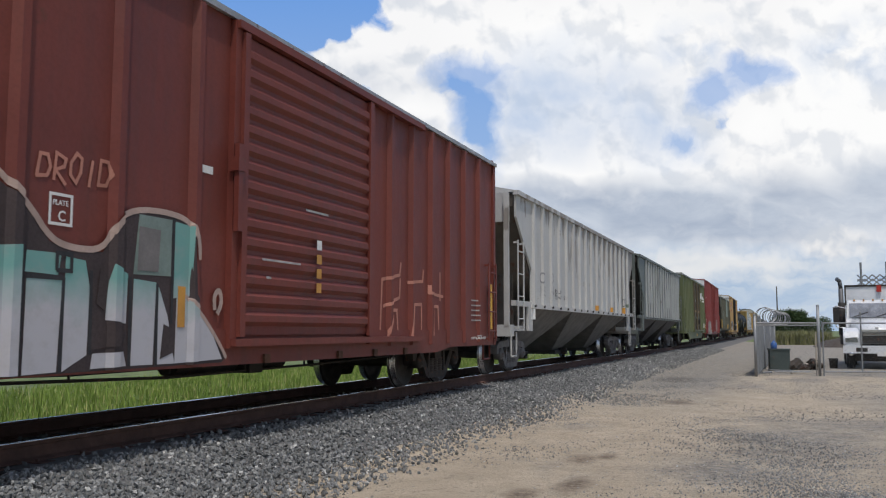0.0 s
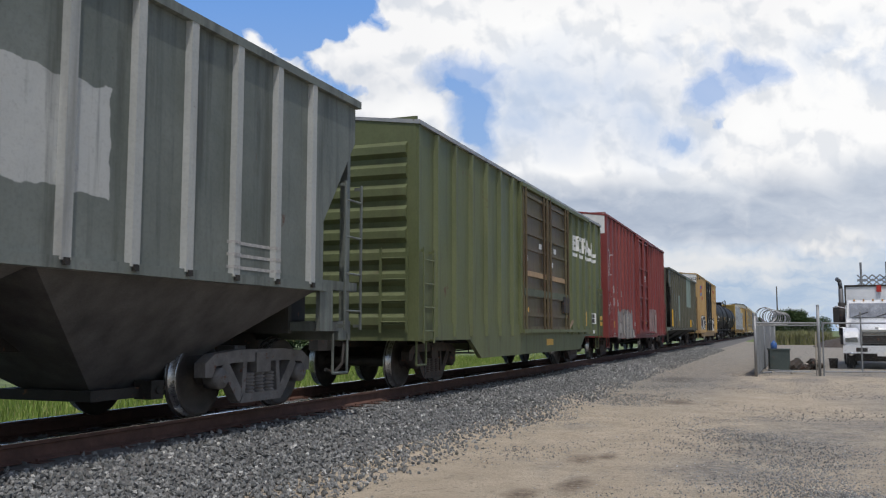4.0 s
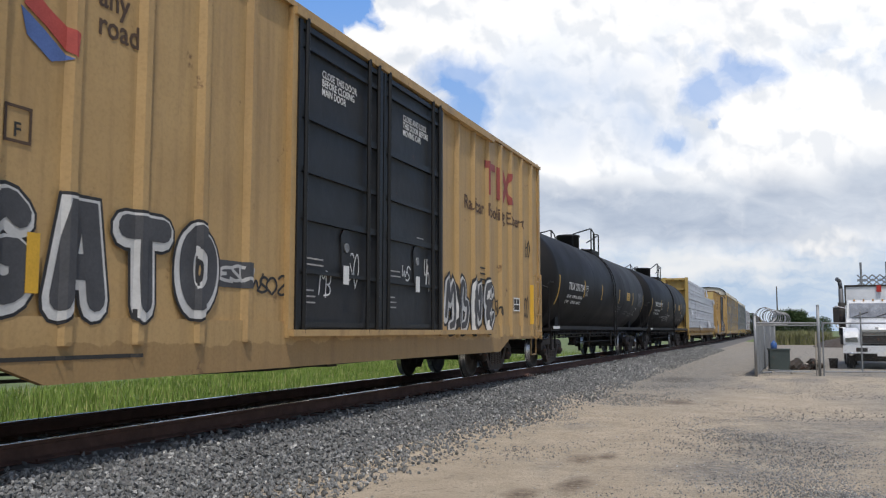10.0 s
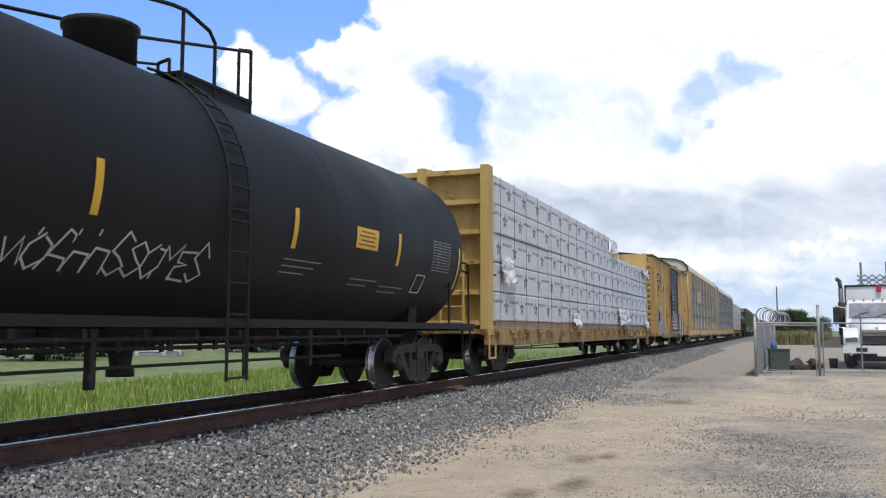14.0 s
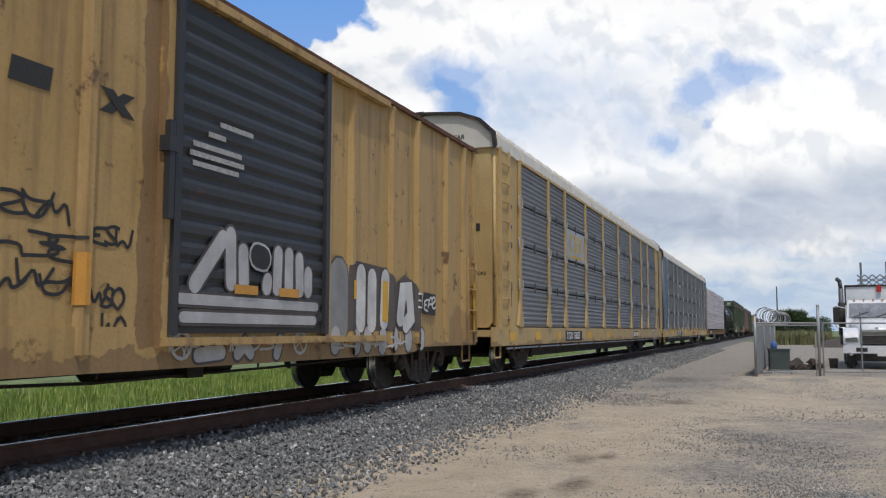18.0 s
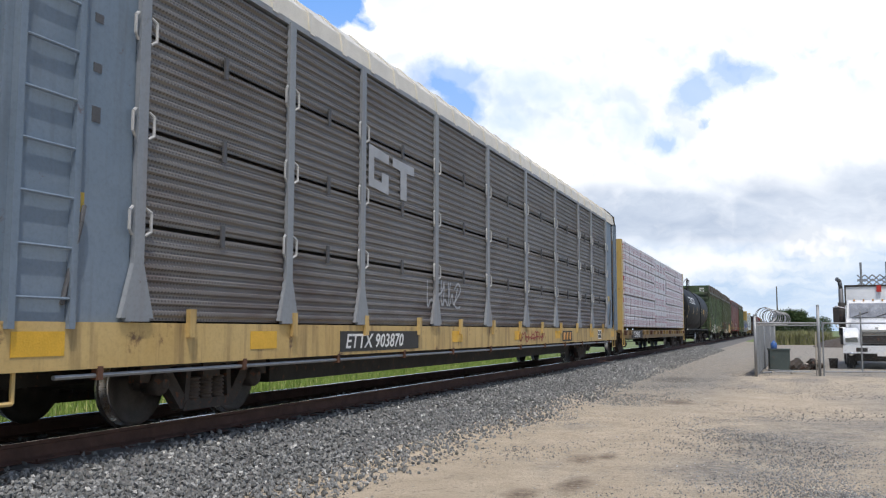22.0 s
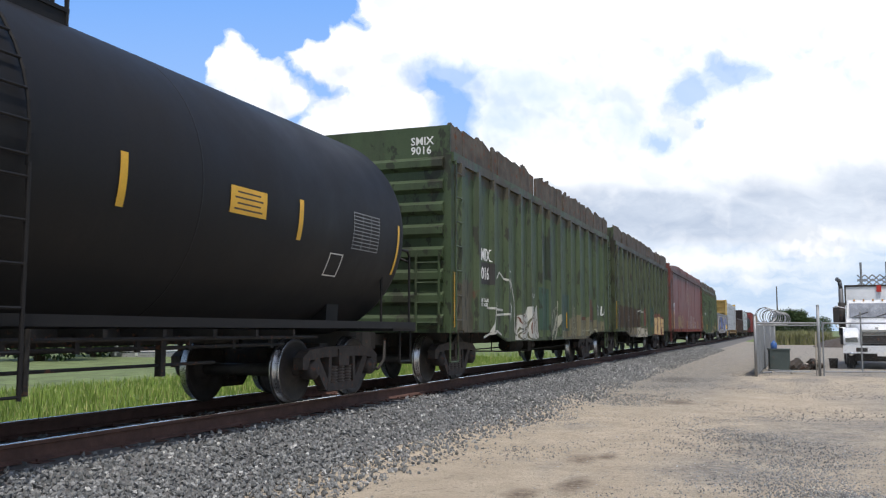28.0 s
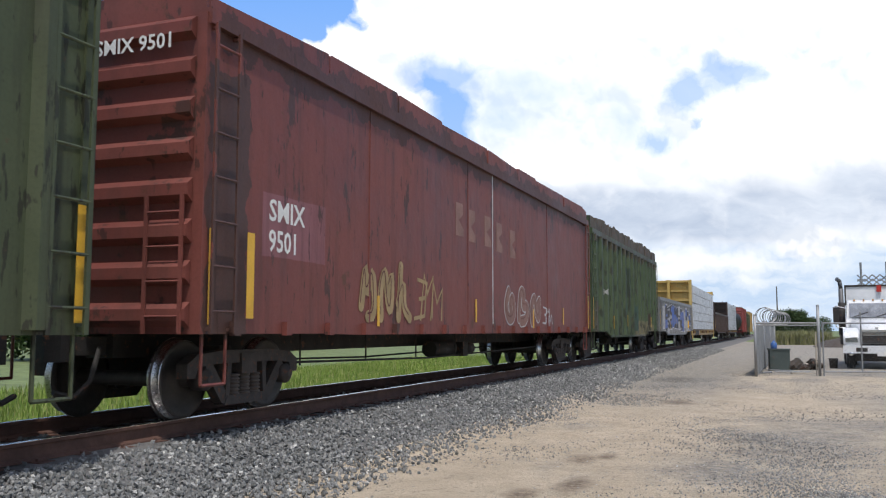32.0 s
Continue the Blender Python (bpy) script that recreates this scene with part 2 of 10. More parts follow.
def lot_material():
    n = Net("sandy_gravel_lot")
    x, y, z = n.xyz()
    mid = n.noise(1.4, 6, 0.62)
    big = n.noise(0.5, 6, 0.62, vec=n.mapped((1.0, 0.5, 1)))
    grit = n.voronoi(34)
    fine = n.noise(70, 4, 0.7)

    def spot(cx, cy, rx, ry, turn=0.0, soft=0.2):
        mp = n.node("ShaderNodeMapping", vector_type="TEXTURE")
        n.put(mp.inputs["Vector"], n.co)
        mp.inputs["Location"].default_value, mp.inputs["Scale"].default_value = (cx, cy, 0), (rx, ry, 1)
        mp.inputs["Rotation"].default_value = (0, 0, radians(turn))
        ln = n.node("ShaderNodeVectorMath", operation="LENGTH")
        n.put(ln.inputs[0], mp.outputs[0])
        return n.step(n.m("ADD", ln.outputs["Value"], n.m("MULTIPLY", n.m("SUBTRACT", mid, 0.5), 1.5)), soft, 1.15, 1, 0)
    sand = n.mix(n.step(mid, 0.3, 0.7), (0.50, 0.41, 0.295), (0.67, 0.565, 0.425))
    tone = n.xyz(n.voronoi(24, out="Color"))[0]
    gravel = n.mix(tone, (0.12, 0.118, 0.11), (0.42, 0.405, 0.37))
    # grey gravel left over the sand in worn patches, more of it further off
    worn = n.m("MAXIMUM", spot(0.3, 14.0, 1.5, 4.5, -8), spot(-0.7, 10.7, 0.9, 1.6))
    for s in ((2.5, 9.0, 2.2, 1.8), (1.5, 16.5, 2.4, 2.0, 0), (3.0, 22.0, 2.0, 5.0), (-3.0, 33.0, 2.0, 13.0)):
        worn = n.m("MAXIMUM", worn, spot(*s))
    f = n.m("MAXIMUM", n.m("MULTIPLY", worn, 0.85), n.step(n.m("ADD", big, n.step(y, 19, 30, 0, 0.12)), 0.56, 0.74, 0, 0.8))
    f = n.m("MAXIMUM", f, n.m("MULTIPLY", n.step(y, 16, 27), n.step(n.m("ADD", x, n.m("MULTIPLY", big, 1.5)), 0.1, -1.2, 0, 0.95)))
    f = n.m("MAXIMUM", f, n.step(n.m("ADD", y, n.m("MULTIPLY", big, 3.0)), 34.2, 36.5, 0, 0.9))
    f = n.m("MULTIPLY", f, n.step(n.noise(5, 5, 0.7), 0.35, 0.55, 0.45, 1.0))
    c = n.mix(f, sand, gravel)
    c = n.mix(n.step(n.noise(9, 6, 0.75), 0.56, 0.64, 0, 0.6), c, (0.19, 0.155, 0.115))
    damp = n.m("MAXIMUM", spot(-2.35, 10.95, 0.22, 0.5), spot(-2.05, 9.2, 0.18, 0.6))
    for s in ((-2.4, 8.4, 0.2, 0.35), (-2.12, 11.4, 0.15, 0.4), (-3.3, 30.0, 0.5, 2.0), (-2.2, 20.5, 0.4, 0.9), (0.4, 8.1, 0.3, 0.25)):
        damp = n.m("MAXIMUM", damp, spot(*s))
    c = n.mix(n.m("MULTIPLY", n.m("MULTIPLY", damp, n.step(n.noise(14, 4, 0.7), 0.35, 0.55, 0.4, 1.0)), 0.85), c, (0.12, 0.085, 0.058))
    c = n.mix(n.step(fine, 0.42, 0.62, 0, 0.6), c, (0.20, 0.172, 0.145))
    h = n.m("ADD", n.m("MULTIPLY", n.m("SUBTRACT", 1.0, grit), 0.5), n.m("ADD", fine, n.m("MULTIPLY", mid, 1.5)))
    return n.done(c, rough=0.95, bump=h, height=0.02, spec=0.2)


def stone_material(name, lo, hi):
    n = Net(name)
    r = n.island()
    c = n.mix(n.step(r, 0, 1), lo, hi)
    c = n.mix(n.step(r, 0.955, 0.97), c, (0.62, 0.61, 0.58))
    c = n.mix(n.step(n.noise(30, 4), 0.4, 0.7, 0, 0.5), c, dim(lo, 0.7))
    return n.done(c, rough=0.85, bump=n.noise(60, 4), height=0.006, spec=0.35)


def grass_material(name, lo, hi, straw):
    n = Net(name)
    r = n.island()
    big = n.noise(0.35, 4)
    c = n.mix(r, lo, hi)
    c = n.mix(n.step(big, 0.42, 0.62, 0, 0.6), c, hi)
    c = n.mix(n.step(r, 0.86, 0.92), c, straw)
    return n.done(c, rough=0.7, spec=0.25)


M_SKY = cloud_sheet()
M_LOT = lot_material()
M_BALLAST = stone_material("ballast_stone", (0.115, 0.118, 0.115), (0.35, 0.35, 0.34))
M_PEBBLE = stone_material("lot_pebble", (0.16, 0.15, 0.14), (0.46, 0.43, 0.38))
M_GRIT = stone_material("grey_grit", (0.14, 0.14, 0.135), (0.40, 0.40, 0.39))
M_BED = plain("ballast_bed", (0.15, 0.145, 0.14), 0.95, vary=0.3, scale=8, grain=45, height=0.02)
M_RAIL = plain("rusty_rail", (0.115, 0.058, 0.042), 0.85, vary=0.3, scale=5, grain=40)
M_RAILTOP = plain("polished_rail_head", (0.92, 0.92, 0.92), 0.10, metal=1.0, vary=0.05)
M_TIE = plain("creosoted_tie", (0.035, 0.025, 0.02), 0.9, vary=0.4, scale=6)
M_GRASS = grass_material("grass_blade", (0.10, 0.17, 0.028), (0.25, 0.34, 0.07), (0.44, 0.42, 0.17))
M_DRYGRASS = grass_material("field_grass", (0.10, 0.11, 0.04), (0.19, 0.19, 0.08), (0.28, 0.25, 0.13))
M_REED = grass_material("pale_reed", (0.16, 0.17, 0.065), (0.25, 0.25, 0.11), (0.33, 0.30, 0.16))
M_TURF = plain("turf", (0.15, 0.19, 0.07), 0.95, vary=0.4, scale=1.2, grain=14, height=0.03)
M_LEAF = grass_material("leaf", (0.020, 0.040, 0.014), (0.055, 0.095, 0.03), (0.10, 0.11, 0.04))
M_BARK = plain("bark", (0.09, 0.065, 0.045), 0.9, vary=0.35, scale=8)
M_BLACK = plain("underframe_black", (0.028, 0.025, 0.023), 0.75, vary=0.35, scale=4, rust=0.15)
M_PALESTEP = plain("pale_green_step_paint", (0.23, 0.29, 0.26), 0.7, vary=0.25, scale=5)
M_BOGIE = plain("bogie_grime", (0.055, 0.045, 0.04), 0.8, vary=0.35, scale=6, rust=0.25)
M_BOGIE_PALE = plain("bogie_dusty", (0.17, 0.16, 0.155), 0.8, vary=0.35, scale=5, rust=0.1)
M_WHEEL = plain("wheel_steel", (0.06, 0.052, 0.047), 0.6, metal=0.2, vary=0.3, scale=6)
M_TREAD = plain("polished_tread", (0.55, 0.55, 0.56), 0.28, metal=1.0, vary=0.08)
M_SPRING = plain("spring_steel", (0.09, 0.07, 0.06), 0.7, vary=0.3)
M_WHITE = plain("white_stencil", (0.78, 0.78, 0.76), 0.6, vary=0.08, grain=30)
M_DIM = plain("dim_stencil", (0.40, 0.39, 0.38), 0.65, vary=0.3, scale=20, grain=30)
M_INK = plain("black_stencil", (0.035, 0.033, 0.03), 0.65, vary=0.1)
M_YELLOW = plain("reflector_yellow", (0.75, 0.43, 0.035), 0.45, vary=0.12)
M_ORANGE = plain("faded_orange_label", (0.62, 0.30, 0.05), 0.5, vary=0.15)
M_GALV = plain("galvanised_steel", (0.30, 0.305, 0.31), 0.5, metal=0.5, vary=0.15, scale=6)
M_RUSTY = plain("rust", (0.12, 0.055, 0.032), 0.9, vary=0.35, scale=5)
M_DARKHOLE = plain("dark_scrap", (0.05, 0.043, 0.038), 0.9, vary=0.5, scale=3, rust=0.5)


# ---- mesh helpers ----
def box(bm, x0, x1, y0, y1, z0, z1):
    v = [bm.verts.new(p) for p in ((x0, y0, z0), (x1, y0, z0), (x1, y1, z0), (x0, y1, z0), (x0, y0, z1), (x1, y0, z1), (x1, y1, z1), (x0, y1, z1))]
    for f in ((3, 2, 1, 0), (4, 5, 6, 7), (0, 1, 5, 4), (1, 2, 6, 5), (2, 3, 7, 6), (3, 0, 4, 7)):
        bm.faces.new([v[i] for i in f])


def prism(bm, pts, axis, a, b):
    """A closed outline pushed from a to b along an axis. Outline: (y, z) for x, (x, z) for y, (x, y) for z."""
    def at(p, q):
        return (q, p[0], p[1]) if axis == "x" else (p[0], q, p[1]) if axis == "y" else (p[0], p[1], q)
    lo, hi = [bm.verts.new(at(p, a)) for p in pts], [bm.verts.new(at(p, b)) for p in pts]
    k = len(pts)
    fs = [bm.faces.new(lo), bm.faces.new(hi[::-1])]
    for i in range(k):
        fs.append(bm.faces.new((lo[i], hi[i], hi[(i + 1) % k], lo[(i + 1) % k])))
    bmesh.ops.recalc_face_normals(bm, faces=fs)


def tube(bm, p0, p1, r, seg=8, r2=None):
    p0, p1 = Vector(p0), Vector(p1)
    q = (p1 - p0).to_track_quat("Z", "Y").to_matrix()
    r2 = r if r2 is None else r2
    a, b = [], []
    for i in range(seg):
        w = 2 * math.pi * i / seg
        d = q @ Vector((math.cos(w), math.sin(w), 0))
        a.append(bm.verts.new(p0 + d * r))
        b.append(bm.verts.new(p1 + d * r2))
    for i in range(seg):
        j = (i + 1) % seg
        f = bm.faces.new((a[i], a[j], b[j], b[i]))
        f.smooth = seg > 8
    bm.faces.new(a[::-1])
    bm.faces.new(b)


def pipe(bm, pts, r, seg=6):
    for p, q in zip(pts, pts[1:]):
        tube(bm, p, q, r, seg)


def lathe(bm, prof, centre, seg=28, axis="x", smooth=True):
    """Spin a profile of (along, radius) about an axis through centre."""
    rings = []
    for a, r in prof:
        ring = []
        for i in range(seg):
            w = 2 * math.pi * i / seg
            c, s = r * math.cos(w), r * math.sin(w)
            d = (a, c, s) if axis == "x" else (s, a, c) if axis == "y" else (c, s, a)
            ring.append(bm.verts.new(Vector(centre) + Vector(d)))
        rings.append(ring)
    for A, B in zip(rings, rings[1:]):
        for i in range(seg):
            f = bm.faces.new((A[i], A[(i + 1) % seg], B[(i + 1) % seg], B[i]))
            f.smooth = smooth
    bm.faces.new(rings[0][::-1])
    bm.faces.new(rings[-1])


def finish(name, bm, mat):
    me = bpy.data.meshes.new(name)
    bm.to_mesh(me)
    bm.free()
    me.materials.append(mat)
    return me


def part(name, bm, mat, parent, label=""):
    ob = new(name, finish(name, bm, mat) if isinstance(bm, bmesh.types.BMesh) else bm)
    if parent is not None:
        ob.parent = parent
    return tagged(ob, label)


def made(name, build, mat, parent, label=""):
    bm = bmesh.new()
    build(bm)
    return part(name, bm, mat, parent, label)


def pbox(name, mat, parent, *dims, label=""):
    return made(name, lambda bm: box(bm, *dims), mat, parent, label)


_fonts = {}


def letters(name, text, size, mat, parent, x, y, z, wide=1.0, facing="side", lean=0.0):
    """Flat lettering on a car's side (reading along +y), on its front end (along +x) or facing the camera's way."""
    key = (text, size, wide, mat.name, lean)
    if key not in _fonts:
        cu = bpy.data.curves.new(name, "FONT")
        cu.body, cu.size, cu.extrude, cu.resolution_u, cu.shear = text, size * 1.38, 0.001, 2, lean
        cu.space_line = 0.85
        cu.offset = size * 0.022
        tmp = bpy.data.objects.new("tmp", cu)
        me = bpy.data.meshes.new_from_object(tmp)
        for v in me.vertices:
            v.co.x *= wide
        me.materials.clear()
        me.materials.append(mat)
        bpy.data.objects.remove(tmp)
        _fonts[key] = me
    ob = new(name, _fonts[key])
    ob.parent = parent
    if facing == "side":
        r = Matrix(((0, 0, 1), (1, 0, 0), (0, 1, 0))).to_4x4()
    else:
        r = Matrix(((1, 0, 0), (0, 0, -1), (0, 1, 0))).to_4x4()
    ob.matrix_basis = Matrix.Translation((x, y, z)) @ r
    if facing == "side":
        on_side(ob, x)
    return ob


def bars(parent, mat, x, y, z, w, lines, size, gap=1.9, seed=1, name="stencil_line"):
    """Lines of small unreadable stencilling, as plain bars."""
    rnd = random.Random(seed)
    for i in range(lines):
        bm = bmesh.new()
        mat = M_DIM if mat is M_WHITE else mat
        end = y + w * rnd.uniform(0.7, 1)
        box(bm, x, x + 0.003, y, end, z - i * size * gap - size * 0.5, z - i * size * gap)
        on_side(part(name, bm, mat, parent), x)


# ---- running gear ----
WHEEL_R = 0.44


def wheelset_mesh():
    bm = bmesh.new()
    for s in (-1, 1):
        prof = [(0.80, 0.10), (0.80, 0.14), (0.775, 0.17), (0.765, 0.33), (0.80, 0.375), (0.80, 0.432), (0.79, 0.438), (0.70, 0.445), (0.69, 0.470), (0.665, 0.470), (0.66, 0.40), (0.69, 0.36), (0.715, 0.33), (0.725, 0.17), (0.66, 0.14), (0.66, 0.10)]
        lathe(bm, [(s * a, r) for a, r in prof], (0, 0, 0), 36)
    lathe(bm, [(-1.02, 0.075), (-0.66, 0.09), (0, 0.085), (0.66, 0.09), (1.02, 0.075)], (0, 0, 0), 12)
    bmesh.ops.recalc_face_normals(bm, faces=bm.faces)
    me = finish("wheelset", bm, M_WHEEL)
    me.materials.append(M_TREAD)
    for p in me.polygons:
        r = (p.center.y ** 2 + p.center.z ** 2) ** 0.5
        if 0.43 < r and abs(p.center.x) < 0.80 and abs(p.normal.x) < 0.8:
            p.material_index = 1
    return me


def bogie_parts():
    """Meshes of a three-piece bogie: side frame, bolster, springs, bearing."""
    sf = bmesh.new()
    outline = [(-1.16, 0.46), (-1.16, 0.62), (-0.98, 0.72), (-0.5, 0.74), (0.5, 0.74), (0.98, 0.72), (1.16, 0.62), (1.16, 0.46), (1.02, 0.40), (0.98, 0.52), (0.74, 0.54), (0.66, 0.34), (0.40, 0.14), (-0.40, 0.14), (-0.66, 0.34), (-0.74, 0.54), (-0.98, 0.52), (-1.02, 0.40)]
    top = [(-1.16, 0.46), (-1.16, 0.62), (-0.98, 0.72), (-0.5, 0.76), (0.5, 0.76), (0.98, 0.72), (1.16, 0.62), (1.16, 0.46), (1.02, 0.46), (0.96, 0.58), (0.60, 0.61), (-0.60, 0.61), (-0.96, 0.58), (-1.02, 0.46)]
    prism(sf, top, "x", -0.075, 0.075)
    prism(sf, [(-0.46, 0.13), (0.46, 0.13), (0.40, 0.24), (-0.40, 0.24)], "x", -0.075, 0.075)
    for s in (-1, 1):
        prism(sf, [(s * 0.40, 0.13), (s * 0.50, 0.16), (s * 0.84, 0.55), (s * 0.78, 0.62), (s * 0.68, 0.60), (s * 0.38, 0.24)], "x", -0.065, 0.065)
        prism(sf, [(s * 0.36, 0.2), (s * 0.44, 0.2), (s * 0.40, 0.64), (s * 0.32, 0.64)], "x", -0.07, 0.07)
    bo = bmesh.new()
    box(bo, -1.1, 1.1, -0.16, 0.16, 0.48, 0.72)
    tube(bo, (0, 0, 0.6), (0, 0, 0.86), 0.2, 14)
    for s in (-1, 1):
        box(bo, s * 0.45, s * 0.75, -0.12, 0.12, 0.70, 0.80)
        box(bo, -0.9, 0.9, s * 0.34 - 0.05, s * 0.34 + 0.05, 0.34, 0.46)
    sp = bmesh.new()
    coil = []
    for k in range(6):
        coil += [(k * 0.042, 0.075), (k * 0.042 + 0.01, 0.094), (k * 0.042 + 0.028, 0.094), (k * 0.042 + 0.036, 0.075)]
    lathe(sp, coil, (0, 0, 0.235), 10, "z")
    be = bmesh.new()
    lathe(be, [(-0.10, 0.12), (0.06, 0.125), (0.09, 0.11), (0.10, 0.06), (0.13, 0.05)], (0, 0, 0), 14)
    return [(sf, "side_frame"), (bo, "bolster"), (sp, "spring"), (be, "bearing")]


_gear = {"wheelset": wheelset_mesh()}
for _bm, _n in bogie_parts():
    _gear[_n] = _bm
_meshes = {}
for _key, _mat in (("dark", M_BOGIE), ("pale", M_BOGIE_PALE)):
    for _n in ("side_frame", "bolster", "spring", "bearing"):
        _meshes[_key, _n] = finish(_n, _gear[_n].copy(), M_SPRING if _n == "spring" and _key == "dark" else _mat)
SPUN = []


def bogie(car, y, key="dark", base=0.89):
    b = part("bogie", _meshes[key, "bolster"], None, car, "cast steel bogie caked in brake dust")
    b.location = (0, y, 0)
    for s in (-1, 1):
        f = part("side_frame", _meshes[key, "side_frame"], None, b)
        f.location = (s * 1.0, 0, 0)
        for yy in (-0.22, 0.0, 0.22):
            p = part("spring", _meshes[key, "spring"], None, b)
            p.location = (s * 1.0, yy, 0)
        w = part("wheelset", _gear["wheelset"], None, b, "steel wheelset with polished treads")
        w.matrix_parent_inverse = Matrix.Translation((0, s * base, WHEEL_R))
        SPUN.append(w)
        for e in (-1, 1):
            q = part("bearing", _meshes[key, "bearing"], None, b)
            q.location, q.rotation_euler = (e * 1.03, s * base, WHEEL_R), (0, 0, 0 if e > 0 else math.pi)


def coupler(car, y, way):
    def build(bm):
        box(bm, -0.09, 0.09, *sorted((y - way * 0.5, y + way * 0.28)), 0.72, 0.92)
        prism(bm, [(-0.16, y + way * 0.24), (0.16, y + way * 0.24), (0.18, y + way * 0.46), (0.06, y + way * 0.56), (-0.14, y + way * 0.50)], "z", 0.66, 0.96)
        pipe(bm, [(0.22, y - way * 0.05, 0.80), (0.30, y + way * 0.16, 0.45), (0.26, y + way * 0.34, 0.30), (0.20, y + way * 0.56, 0.36)], 0.028)
    made("coupler", build, M_BLACK, car, "rust-dark knuckle coupler with air hose")


def underside(car, L, z=0.72, tanks=True, seed=0):
    rnd = random.Random(seed)
    pbox("centre_sill", M_BLACK, car, -0.18, 0.18, -L / 2 + 0.3, L / 2 - 0.3, z - 0.02, z + 0.36)

    def rods(bm):
        for xx in (0.75, -0.6):
            pipe(bm, [(xx, -L / 2 + 3.2, 0.55), (xx, -1.5, 0.47), (xx, 1.8, 0.50), (xx, L / 2 - 3.2, 0.55)], 0.018, 5)
        for k in range(7):
            yy = -L / 2 + 3.4 + (L - 6.8) * k / 6
            tube(bm, (0.75, yy, 0.5), (0.75, yy, z + 0.3), 0.014, 5)
    made("brake_rod", rods, M_BLACK, car)
    if tanks:
        def res(bm):
            y0 = rnd.uniform(-1.5, 0.2)
            tube(bm, (0.55, y0, 0.62), (0.55, y0 + 1.2, 0.62), 0.16, 12)
            tube(bm, (0.6, y0 + 1.8, 0.60), (0.6, y0 + 2.3, 0.60), 0.13, 12)
            box(bm, 0.4, 0.8, y0 + 1.3, y0 + 1.6, 0.45, 0.75)
        made("air_reservoir", res, M_BLACK, car)


def grab_ladder(name, mat, car, x, y0, y1, z0, z1, rungs, r=0.016, stand=0.09):
    """A ladder on a side: two stiles and rungs, standing a hand off the wall."""
    def build(bm):
        for yy in (y0, y1):
            box(bm, x + stand - 0.012, x + stand + 0.012, yy - 0.022, yy + 0.022, z0, z1)
            for zz in (z0 + 0.05, z1 - 0.05):
                box(bm, x - 0.01, x + stand, yy - 0.02, yy + 0.02, zz - 0.02, zz + 0.02)
        for k in range(rungs):
            zz = z0 + (z1 - z0) * (k + 0.5) / rungs
            tube(bm, (x + stand, y0, zz), (x + stand, y1, zz), r, 6)
    made(name, build, mat, car)


def end_ladder(mat, car, x0, x1, y, z0, z1, rungs, way=-1):
    def build(bm):
        for xx in (x0, x1):
            box(bm, xx - 0.022, xx + 0.022, *sorted((y + way * 0.08, y + way * 0.104)), z0, z1)
        for k in range(rungs):
            zz = z0 + (z1 - z0) * (k + 0.5) / rungs
            tube(bm, (x0, y + way * 0.09, zz), (x1, y + way * 0.09, zz), 0.016, 6)
    made("end_ladder", build, mat, car)


def stirrup(mat, car, y, x=1.5, z0=0.42, z1=0.95, w=0.42):
    for s in (-1, 1):
        made("stirrup_step", lambda bm: pipe(bm, [(s * x, y - w / 2, z1), (s * x, y - w / 2, z0), (s * x, y + w / 2, z0), (s * x, y + w / 2, z1)], 0.02, 6), mat, car)


CARS = []


def new_car(name, label, s0, s1, category):
    """A rail car that stands between two places of the train at the clip's start."""
    car = tagged(new(name), label, category, "cars of the freight train")
    CARS.append((car, (s0 + s1) / 2))
    return car, s1 - s0


PROFILE = {}        # outline of each car's near side: places where its posts begin and end
DECALS = []


def relief(car, wall, posts, half, top_half, depth):
    """Note a car's side posts, so that paint can follow them."""
    steps = []
    for y in sorted(posts):
        steps += [(y - half, 0.0), (y - top_half, depth), (y + top_half, depth), (y + half, 0.0)]
    PROFILE[car.name] = (wall, steps)


def on_side(ob, x):
    """Remember a painted shape that lies on a ribbed side."""
    car = ob.parent
    if car is not None and car.name in PROFILE and 0 <= x - PROFILE[car.name][0] < 0.05:
        DECALS.append(ob)
    return ob


def drape():
    """Bend the painted shapes over the posts that they cross."""
    for ob in DECALS:
        wall, steps = PROFILE[ob.parent.name]
        bm = bmesh.new()
        bm.from_mesh(ob.data)
        bm.transform(ob.matrix_basis)
        lo, hi = min(v.co.y for v in bm.verts), max(v.co.y for v in bm.verts)
        cuts = [s for s in steps if lo < s[0] < hi]
        near = [s for s in steps if lo - 0.3 < s[0] < hi + 0.3]
        if near:
            for y, _ in cuts:
                bmesh.ops.bisect_plane(bm, geom=bm.verts[:] + bm.edges[:] + bm.faces[:], plane_co=(0, y, 0), plane_no=(0, 1, 0), dist=1e-5)
            ys, ds = [s[0] for s in near], [s[1] for s in near]
            for v in bm.verts:
                off = v.co.x - wall
                d = float(np.interp(v.co.y, ys, ds))
                v.co.x = max(v.co.x, wall + d + (off if off < 0.022 else off - 0.018))
            me = bpy.data.meshes.new(ob.data.name)
            bm.to_mesh(me)
            for m in ob.data.materials:
                me.materials.append(m)
            ob.data = me
            ob.matrix_basis = Matrix.Identity(4)
        bm.free()


def reflector(car, y, z, mat=None, w=0.10, h=0.55, x=1.605):
    x += 0.012
    on_side(pbox("reflector", mat or M_YELLOW, car, x, x + 0.004, y - w / 2, y + w / 2, z, z + h, label="yellow reflective strip"), x)


